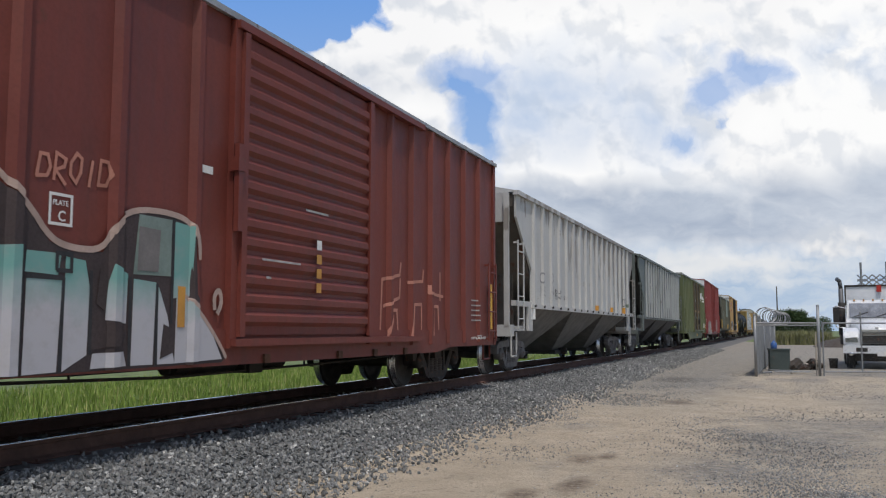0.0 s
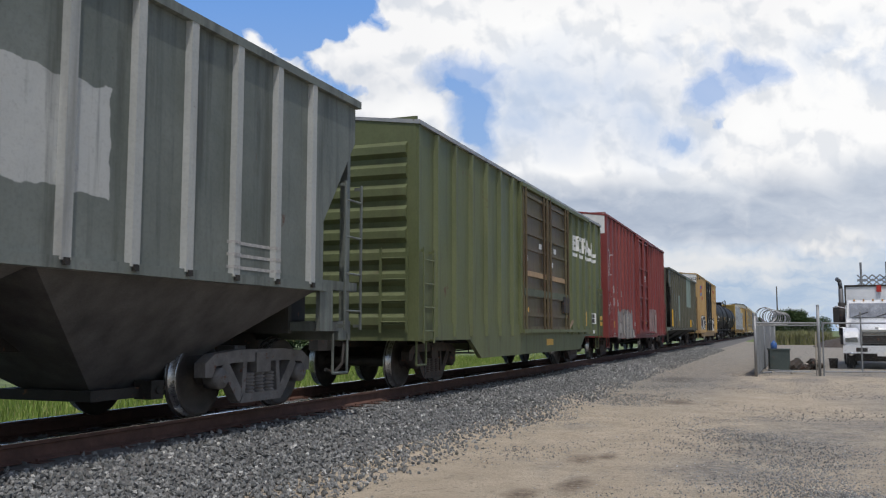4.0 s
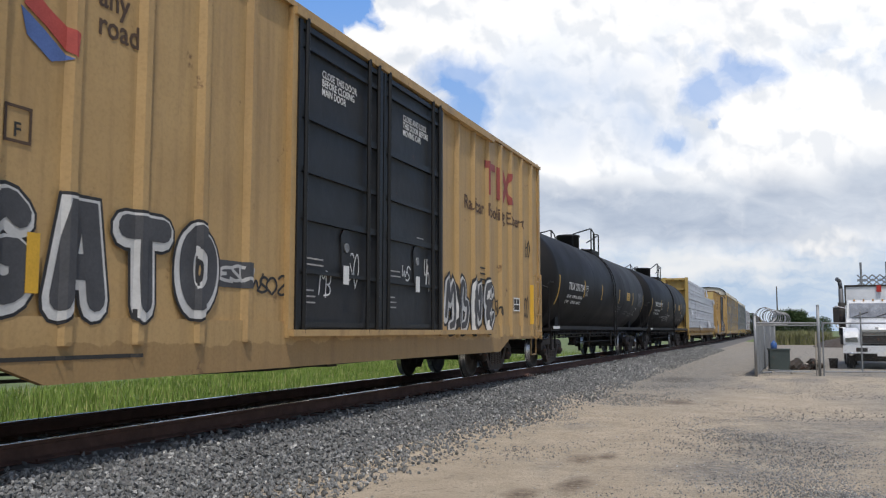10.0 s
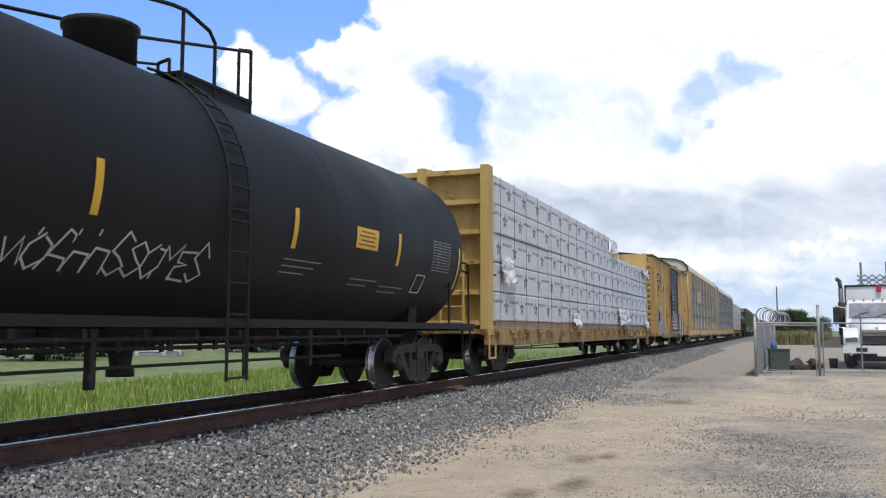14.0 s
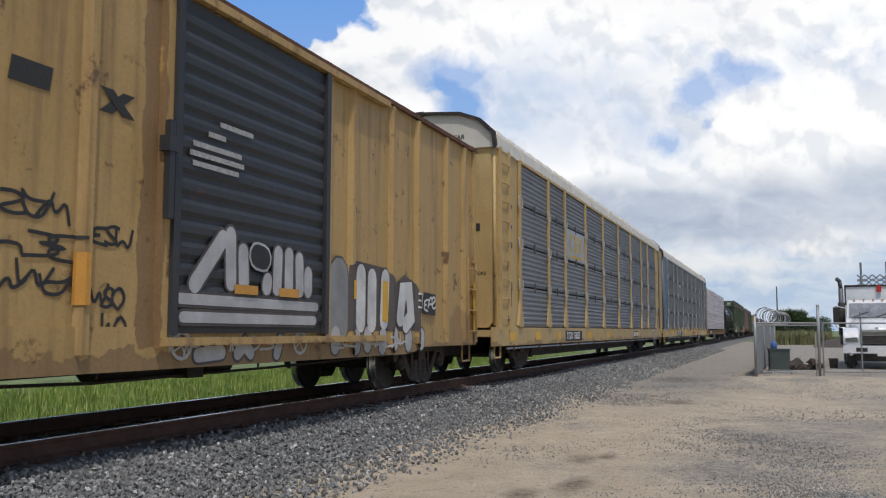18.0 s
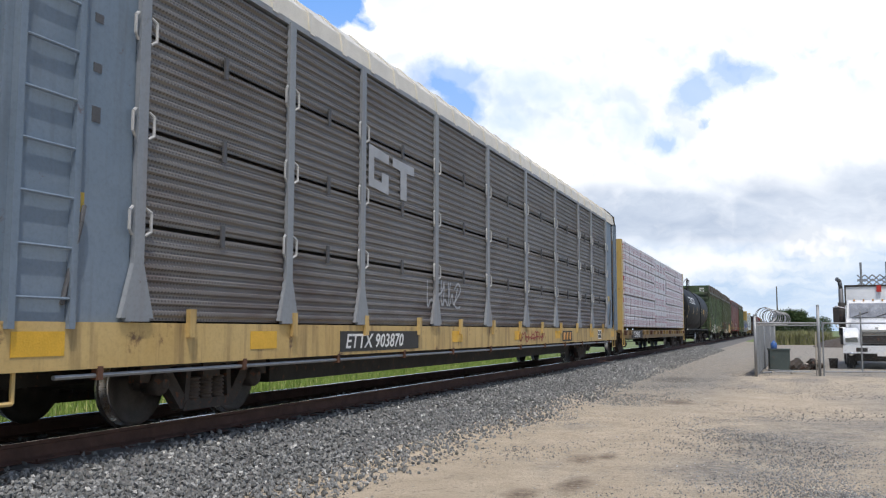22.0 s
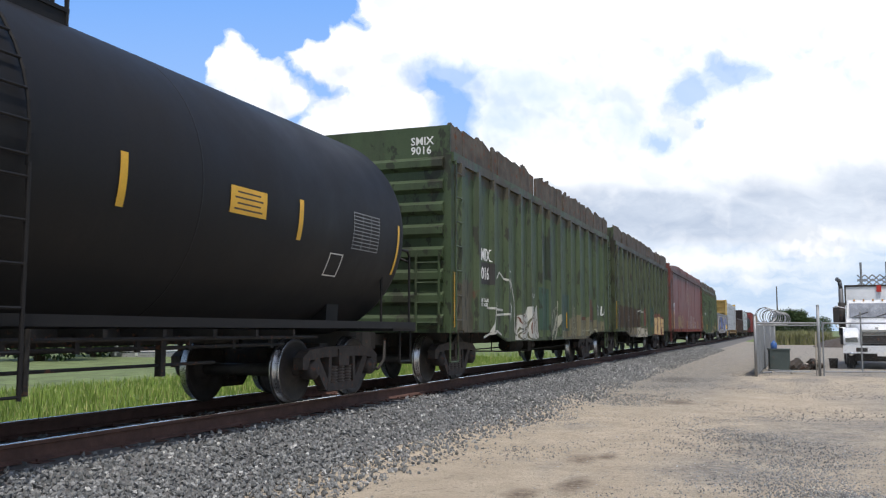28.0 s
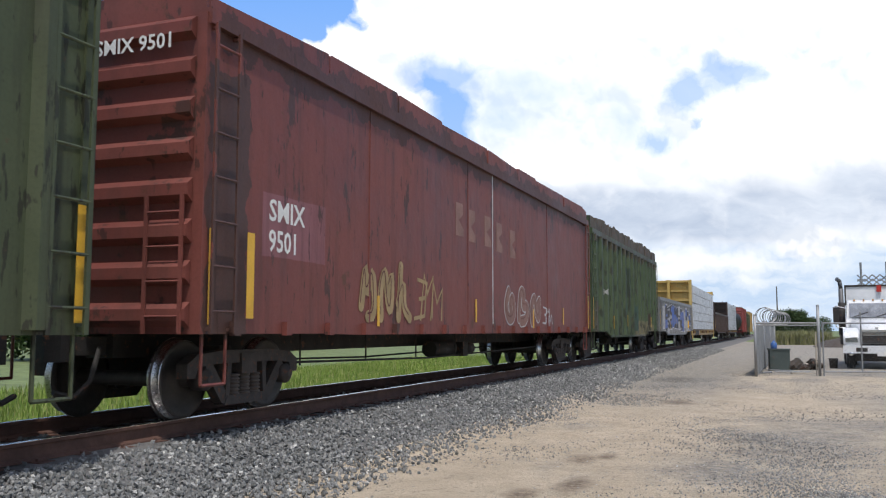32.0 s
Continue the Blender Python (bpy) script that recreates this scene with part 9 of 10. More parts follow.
for _y, _z in ((-2.1, 2.75), (-1.4, 2.7), (-0.4, 2.7), (0.4, 2.65), (1.4, 2.6)):
    slanted(gon3, "faded_letter_block", S_FADED, 1.534, [(_y, _z), (_y + 0.42, _z), (_y + 0.42, _z + 0.14), (_y + 0.15, _z + 0.3), (_y + 0.4, _z + 0.42), (_y + 0.38, _z + 0.62), (_y, _z + 0.62)])
letters("stencil", "SMIX", 0.2, M_PALESPRAY, gon4, 1.534, -5.7, 2.2)

torn_wrap(load_beam1, 9.7, 11.35, 3.30, 3.70, 3)
torn_wrap(load_beam1, 3.6, 5.9, 1.22, 1.80, 5)
torn_wrap(load_beam1, 10.2, 11.2, 1.15, 1.42, 15)
torn_wrap(load_beam1, -10.9, -10.0, 2.0, 2.6, 7)
torn_wrap(load_beam1, 2.0, 3.4, 3.7, 4.2, 9)
torn_wrap(load_beam1, -4.0, -3.2, 1.1, 1.5, 11)
for _k in range(4):
    pbox("load_bearer", M_LUMBER, load_beam1, 0.3, 1.5, -11.1 + 5.6 * _k, -5.6 + 5.6 * _k, 1.03, 1.185)

drape()


# ---- sky backdrop ----
def sky_backdrop():
    me = bpy.data.meshes.new("backdrop")
    me.from_pydata([(-16, -5, 0), (16, -5, 0), (16, 16, 0), (-16, 16, 0)], [], [(0, 1, 2, 3)])
    me.materials.append(M_SKY)
    ob = tagged(new("backdrop", me), "blue summer sky with bright cumulus clouds", "sky", kind="structure")
    return ob


SKY = sky_backdrop()
SKY_FAR = 3600.0
SKY_UNIT = SKY_FAR * math.tan(radians(53.33 / 2)) / 7.84   # metres a unit


# ---- ground ----
def profile(x):
    """Height of the ground across the track."""
    d = abs(x - TRACK)
    bed = 0.40
    if d < 1.35:
        return bed
    if x > TRACK:
        return max(0.0, bed - (d - 1.35) / 1.55 * bed) if d < 2.9 else 0.0
    return max(-0.45, bed - (d - 1.35) * 0.42)


def ground():
    """One sheet, fine near the camera and coarse out to the horizon."""
    xs = [-4500, -1500, -500, -200, -100, -60, -40, -30] + [-24 + 0.5 * i for i in range(29)] + [-9.75 + 0.15 * i for i in range(48)] + [-2.5 + 0.5 * i for i in range(26)] + [12, 16, 24, 40, 80, 200, 600, 1800, 4500]
    ys = [-4500, -1000, -200, -60, -20, -8] + [-4 + 0.5 * i for i in range(100)] + [47, 50, 55, 60, 70, 80, 100, 130, 170, 230, 320, 500, 900, 1800, 4500]
    verts, faces = [], []
    for y in ys:
        for x in xs:
            z = profile(x)
            if -30 < x < 12 and -8 < y < 60:
                z += 0.035 * noise.noise((x * 0.5, y * 0.35, 0)) + 0.012 * noise.noise((x * 2.3, y * 2.1, 3))
            if x < -12 and y > 300 or x > 20 and y > 300:
                z -= 0.2
            verts.append((x, y, z))
    k = len(xs)
    for j in range(len(ys) - 1):
        for i in range(k - 1):
            faces.append((j * k + i, j * k + i + 1, (j + 1) * k + i + 1, (j + 1) * k + i))
    me = bpy.data.meshes.new("ground")
    me.from_pydata(verts, [], faces)
    for m in (M_LOT, M_BED, M_TURF):
        me.materials.append(m)
    for p in me.polygons:
        x, y = p.center.x, p.center.y
        p.use_smooth = True
        p.material_index = 0
        if abs(x - TRACK) < 2.35 or (TRACK < x < -4.6):
            p.material_index = 1
        elif x < TRACK:
            p.material_index = 2
        elif y > 115 or x > 30 or y < -60:
            p.material_index = 2
    return tagged(new("ground", me), "sandy gravel lot, ballast bed and green verge", "ground", kind="structure")


ground()


def scatter(name, label, count, place, size, mat, seed, flat=0.7):
    """Many small angular stones in one mesh."""
    rng = np.random.default_rng(seed)
    base = np.array([(0, 0, 1), (0.9, 0, 0.15), (0.25, 0.85, 0.1), (-0.75, 0.5, 0.2), (-0.7, -0.55, 0.0), (0.3, -0.9, 0.2), (0, 0, -0.8)])
    tri = np.array([(0, 1, 2), (0, 2, 3), (0, 3, 4), (0, 4, 5), (0, 5, 1), (6, 2, 1), (6, 3, 2), (6, 4, 3), (6, 5, 4), (6, 1, 5)])
    V, F = [], []
    pts = place(rng, count)
    s = rng.uniform(*size, len(pts))
    ang = rng.uniform(0, 2 * np.pi, (len(pts), 3))
    for i, (x, y, z) in enumerate(pts):
        R = np.array(Euler(ang[i]).to_matrix())
        v = (base * rng.uniform(0.65, 1.25, (7, 1))) * np.array((1, 0.8, flat)) * s[i]
        V.append(v @ R.T + (x, y, z))
        F.append(tri + 7 * i)
    me = bpy.data.meshes.new(name)
    me.from_pydata(np.concatenate(V).tolist(), [], np.concatenate(F).tolist())
    me.materials.append(mat)
    return tagged(new(name, me), label, "gravel", kind="stuff")


def ballast_place(y0, y1, x0, x1):
    def place(rng, n):
        x = rng.uniform(x0, x1, n)
        y = y0 + (y1 - y0) * rng.random(n) ** 1.5
        keep = (np.abs(np.abs(x - TRACK) - 0.7525) > 0.11) & (rng.random(n) < np.clip((-3.9 - x) / 0.7, 0.02, 1))
        x, y = x[keep], y[keep]
        z = np.array([profile(a) for a in x]) + rng.uniform(-0.02, 0.028, len(x))
        return np.stack([x, y, z], 1)
    return place


scatter("ballast", "loose grey crushed-stone ballast along the track", 30000, ballast_place(4.5, 26, -5.95, -3.6), (0.020, 0.042), M_BALLAST, 3)
scatter("ballast", "grey crushed-stone ballast further along the track", 16000, ballast_place(26, 75, -6.1, -4.2), (0.03, 0.05), M_BALLAST, 4)
scatter("ballast", "grey ballast between the rails", 6000, ballast_place(4.5, 60, -9.6, -6.0), (0.025, 0.045), M_BALLAST, 5)


def lot_place(rng, n):
    x = rng.uniform(-4.4, 9, n)
    y = 5 + 32 * rng.random(n) ** 1.6
    return np.stack([x, y, 0.0 * x + rng.uniform(-0.006, 0.006, n)], 1)


def patch_place(rng, n):
    spots = ((2.2, 13.2, 2.6, 1.3), (0.1, 10.6, 1.0, 1.2), (3.4, 14.2, 2.0, 1.0), (-0.4, 15.5, 0.8, 1.6), (1.0, 9.4, 0.9, 0.5), (-3.4, 17.0, 0.7, 5.0), (-3.2, 27.0, 1.0, 7.0))
    out = []
    for cx, cy, rx, ry in spots:
        g = rng.normal(0, 0.6, (n // len(spots), 2))
        out.append(np.stack([cx + g[:, 0] * rx, cy + g[:, 1] * ry, rng.uniform(-0.004, 0.006, len(g))], 1))
    return np.concatenate(out)


scatter("pebbles", "patches of grey gravel lying on the sandy lot", 26000, patch_place, (0.007, 0.020), M_GRIT, 8)
scatter("pebbles", "loose pebbles scattered over the sandy lot", 30000, lot_place, (0.006, 0.022), M_PEBBLE, 6)


# ---- rails and ties ----
def rail(x):
    def build(bm):
        pts = [(x - 0.07, RAIL - 0.18), (x + 0.07, RAIL - 0.18), (x + 0.065, RAIL - 0.165), (x + 0.012, RAIL - 0.145), (x + 0.010, RAIL - 0.045), (x + 0.036, RAIL - 0.035), (x + 0.036, RAIL - 0.006), (x + 0.028, RAIL - 0.001), (x - 0.028, RAIL - 0.001), (x - 0.036, RAIL - 0.006), (x - 0.036, RAIL - 0.035), (x - 0.010, RAIL - 0.045), (x - 0.012, RAIL - 0.145), (x - 0.065, RAIL - 0.165)]
        prism(bm, pts, "y", -420, 720)
    r = tagged(made("rail", build, M_RAIL, None), "rusty steel rail with a polished head", "rail", "rails of the track", "structure")
    pbox("rail_head", M_RAILTOP, r, x - 0.030, x + 0.030, -420, 720, RAIL - 0.002, RAIL, label="bright worn running surface")
    return r


for _s in (-1, 1):
    rail(TRACK + _s * 0.7525)
_tie = bmesh.new()
box(_tie, -1.3, 1.3, -0.115, 0.115, -0.17, 0.0)
bmesh.ops.bevel(_tie, geom=list(_tie.edges), offset=0.012, segments=1)
_tie_me = finish("tie", _tie, M_TIE)
TIES = tagged(new("ties"), "dark creosoted wooden ties half buried in ballast", "ties", kind="structure")
_plate = bmesh.new()
for _s in (-1, 1):
    box(_plate, _s * 0.7525 - 0.18, _s * 0.7525 + 0.18, -0.09, 0.09, 0.0, 0.012)
    for _q in (-0.1, 0.1):
        box(_plate, _s * 0.7525 + _q - 0.012, _s * 0.7525 + _q + 0.012, -0.05, -0.026, 0.012, 0.04)
_plate_me = finish("tie_plate", _plate, M_RAIL)
for _i in range(150):
    _t = part("tie", _tie_me, None, TIES)
    _t.location = (TRACK + random.uniform(-0.03, 0.03), 2 + 0.53 * _i, RAIL - 0.192)
    _p = part("tie_plate", _plate_me, None, _t)


# ---- grass, trees and the far side ----
def blades(name, label, count, area, h, mat, seed, w=0.012, zf=None):
    rng = np.random.default_rng(seed)
    x, y = rng.uniform(area[0], area[1], count), area[2] + (area[3] - area[2]) * rng.random(count) ** 1.3
    hh = rng.uniform(h[0], h[1], count) * (0.6 + 0.7 * np.array([0.5 + 0.5 * noise.noise((a * 0.35, b * 0.35, 0)) for a, b in zip(x, y)]))
    ang, lean = rng.uniform(0, 2 * np.pi, count), rng.uniform(0.05, 0.5, count)
    dx, dy = np.cos(ang), np.sin(ang)
    z = np.array([profile(a) for a in x]) - 0.02
    ww = w * rng.uniform(0.6, 1.5, count)
    p0 = np.stack([x - dy * ww, y + dx * ww, z], 1)
    p1 = np.stack([x + dy * ww, y - dx * ww, z], 1)
    m0 = np.stack([x + dx * lean * hh * 0.35 + dy * ww * 0.7, y + dy * lean * hh * 0.35 - dx * ww * 0.7, z + hh * 0.6], 1)
    m1 = np.stack([x + dx * lean * hh * 0.35 - dy * ww * 0.7, y + dy * lean * hh * 0.35 + dx * ww * 0.7, z + hh * 0.6], 1)
    tip = np.stack([x + dx * lean * hh, y + dy * lean * hh, z + hh], 1)
    V = np.stack([p0, p1, m0, m1, tip], 1).reshape(-1, 3)
    i = np.arange(count)[:, None] * 5
    F = np.concatenate([i + np.array([[0, 1, 2]]), i + np.array([[0, 2, 3]]), i + np.array([[3, 2, 4]])])
    me = bpy.data.meshes.new(name)
    me.from_pydata(V.tolist(), [], F.tolist())
    me.materials.append(mat)
    return tagged(new(name, me), label, "grass", kind="stuff")


blades("grass", "rough green roadside grass beyond the track", 95000, (-24, -8.9, 5, 62), (0.10, 0.34), M_GRASS, 11, w=0.011)
blades("weeds", "taller tufts of weeds in the roadside grass", 9000, (-22, -9.6, 6, 75), (0.30, 0.62), M_GRASS, 15, w=0.010)
blades("grass", "rough yellow-green grass of the far field", 16000, (-2, 14, 122, 200), (0.25, 0.55), M_DRYGRASS, 12, w=0.05)


def tree(name, label, x, y, h, spread_, seed, clumps=260, z=0.0):
    rnd = random.Random(seed)
    t = tagged(new(name), label, "tree")
    t.location = (x, y, z)

    def trunk(bm):
        tube(bm, (0, 0, 0), (0.05, 0, h * 0.45), 0.05 * h ** 0.9, 10, 0.03 * h ** 0.9)
        for k in range(9):
            w, zz = rnd.uniform(0, 6.3), h * rnd.uniform(0.25, 0.45)
            tube(bm, (0.03, 0, zz), (math.cos(w) * spread_ * 0.6, math.sin(w) * spread_ * 0.6, zz + h * rnd.uniform(0.15, 0.4)), 0.018 * h, 6, 0.006 * h)
    made("trunk", trunk, M_BARK, t)
    rng = np.random.default_rng(seed)
    V, F = [], []
    for k in range(clumps):
        w, u = rng.uniform(0, 6.28), rng.uniform(0, 1) ** 0.5
        zz = h * ((0.03 if name == "shrub" else 0.07) + 0.8 * rng.uniform(0, 1))
        lim = spread_ * math.sqrt(max(0.05, 1 - ((zz / h - 0.5) / 0.56) ** 2)) * (0.75 + 0.35 * noise.noise((w, zz * 0.6, seed)))
        c = np.array((math.cos(w) * u * lim, math.sin(w) * u * lim, zz))
        for q in range(26):
            d = rng.normal(0, 1, 3)
            pos = c + d * h * 0.045
            a, b = rng.normal(0, 1, 3), rng.normal(0, 1, 3)
            a, b = a / np.linalg.norm(a) * h * 0.024, b / np.linalg.norm(b) * h * 0.014
            F.append((len(V), len(V) + 1, len(V) + 2, len(V) + 3))
            V += [tuple(pos - a), tuple(pos + b), tuple(pos + a), tuple(pos - b)]
    me = bpy.data.meshes.new("crown")
    me.from_pydata(V, [], F)
    me.materials.append(M_LEAF)
    part("crown", me, None, t)
    return t


blades("reeds", "tall olive reeds and weeds behind the yard", 9000, (-1.2, 5.2, 106, 124), (1.0, 1.75), M_REED, 14, w=0.05)
tree("shrub", "broad dark green shrub beyond the fence", 1.4, 150.0, 5.5, 3.7, 21, 800)
tree("shrub", "low dark green shrub beside the larger one", 4.8, 152.0, 4.2, 3.4, 22, 460)
for _i in range(9):
    tree("tree", "dark green tree beyond the far grass verge", -46 - 3 * (_i % 3), 20 + 8.5 * _i, 8.5 + (_i * 37 % 5) * 0.6, 4.6, 30 + _i, 200, -0.45)


# ---- yard: fence, gate, lorry, clutter ----
M_SLAT = plain("grey_fence_slat", (0.27, 0.275, 0.27), 0.7, vary=0.15, scale=3)
M_TRUCKWHITE = plain("white_lorry_paint", (0.76, 0.77, 0.78), 0.25, vary=0.06, scale=2, rust=0.0)
M_GLASS = plain("dark_windscreen", (0.30, 0.33, 0.36), 0.03, metal=0.9, vary=0.25, scale=2.2, spec=0.8)
M_CHROME = plain("chrome", (0.7, 0.7, 0.72), 0.18, metal=1.0, vary=0.08)
M_PIPE = plain("dull_exhaust_steel", (0.13, 0.13, 0.135), 0.55, metal=0.5, vary=0.2)
M_RUBBER = plain("tyre_rubber", (0.025, 0.025, 0.026), 0.85, vary=0.2)
M_GREENBOX = plain("dull_green_box_paint", (0.05, 0.07, 0.065), 0.6, vary=0.2, rust=0.1)
M_BLUE = plain("blue_plastic", (0.06, 0.16, 0.45), 0.4, vary=0.1)
M_RED = plain("red_lamp_plastic", (0.45, 0.03, 0.02), 0.4, vary=0.1)
M_SOIL = plain("dark_soil", (0.075, 0.058, 0.045), 0.95, vary=0.35, scale=2, grain=20, height=0.03)
M_WOOD = plain("pale_plank", (0.42, 0.37, 0.30), 0.85, vary=0.2)


def mesh_wire(bm, p0, p1, z0, z1, step=0.17, r=0.0017):
    """Diagonal chain-link wires between two posts."""
    p0, p1 = Vector(p0), Vector(p1)
    n = (p1 - p0).length
    d = (p1 - p0) / n
    h = z1 - z0
    k = -h
    while k < n:
        for s in (0, 1):
            a, b = max(0, k), min(n, k + h)
            za, zb = (a - k, b - k) if s == 0 else (h - (a - k), h - (b - k))
            if b > a:
                q0, q1 = p0 + d * a, p0 + d * b
                tube(bm, (q0.x, q0.y, z0 + za), (q1.x, q1.y, z0 + zb), r, 3)
        k += step


def fence():
    f = tagged(new("chain_link_fence"), "grey steel yard fence with slats and a coil of razor wire", "fence")
    A, B, C = (-0.86, 33.0), (-0.36, 53.0), (1.22, 33.75)
    for (x, y), h in ((A, 2.12), ((-0.70, 39.5), 1.95), ((-0.53, 46.2), 1.95), (B, 1.95), (C, 2.46)):
        pst = made("post", lambda bm, x=x, y=y, h=h: tube(bm, (x, y, -0.1), (x, y, h), 0.05, 10), M_GALV, f)
        made("post_cap", lambda bm, x=x, y=y, h=h: lathe(bm, [(h - 0.01, 0.058), (h + 0.03, 0.05), (h + 0.05, 0.015)], (x, y, 0), 10, "z"), M_GALV, pst)
    for (p, q) in ((A, B), (A, C)):
        made("top_rail", lambda bm, p=p, q=q: tube(bm, (*p, 1.86), (*q, 1.86), 0.028, 8), M_GALV, f)
    made("top_rail", lambda bm: tube(bm, (*A, 1.78), (*C, 1.78), 0.022, 8), M_GALV, f)
    k = 9
    for i in range(k):
        t = (i + 0.5) / k
        x, y = A[0] + (B[0] - A[0]) * t, A[1] + (B[1] - A[1]) * t
        u = Vector((B[0] - A[0], B[1] - A[1])).normalized() * 1.07
        v = Vector((u.y, -u.x)).normalized() * 0.012
        made("fence_panel", lambda bm, x=x, y=y, u=u, v=v: prism(bm, [(x - u.x + v.x, y - u.y + v.y), (x + u.x + v.x, y + u.y + v.y), (x + u.x - v.x, y + u.y - v.y), (x - u.x - v.x, y - u.y - v.y)], "z", 0.04 + 0.02 * (i % 3), 1.82 - 0.015 * (i % 2)), M_SLAT, f)
    made("chain_link", lambda bm: mesh_wire(bm, (*A, 0), (*C, 0), 0.05, 1.84), M_GALV, f)
    # coil of razor wire on top
    coil = bmesh.new()
    prev = None
    for i in range(330):
        t = i / 329
        w = t * 2 * math.pi * 17
        cx, cy = A[0] + 0.28 + t * 0.75, A[1] + 0.3 + t * 11.5
        k2 = 0.27 + 0.04 * math.sin(t * 23)
        pt = (cx + k2 * math.cos(w), cy + 0.12 * math.sin(w * 0.5), 2.12 + k2 * math.sin(w))
        if prev:
            tube(coil, prev, pt, 0.014, 4)
        prev = pt
    part("razor_wire", coil, M_GALV, f, "loose coil of razor wire")
    return f


fence()


def gate():
    g = tagged(new("chain_link_gate"), "galvanised chain-link yard gate, closed", "gate")
    p, q, m = (1.36, 33.9), (4.9, 35.2), (2.62, 34.36)
    for z in (0.16, 1.86):
        made("gate_rail", lambda bm, z=z: tube(bm, (*p, z), (*q, z), 0.026, 8), M_GALV, g)
    for x, y in (p, q, m):
        made("gate_upright", lambda bm, x=x, y=y: tube(bm, (x, y, 0.12 if (x, y) != m else 0.16), (x, y, 1.9 if (x, y) != m else 2.25), 0.028, 8), M_GALV, g)
    made("chain_link", lambda bm: mesh_wire(bm, (*p, 0), (*q, 0), 0.18, 1.84), M_GALV, g)
    made("gate_foot", lambda bm: (tube(bm, (*p, 0), (*p, 0.14), 0.03, 8), tube(bm, (*q, 0), (*q, 0.14), 0.03, 8)), M_GALV, g)
    return g


gate()


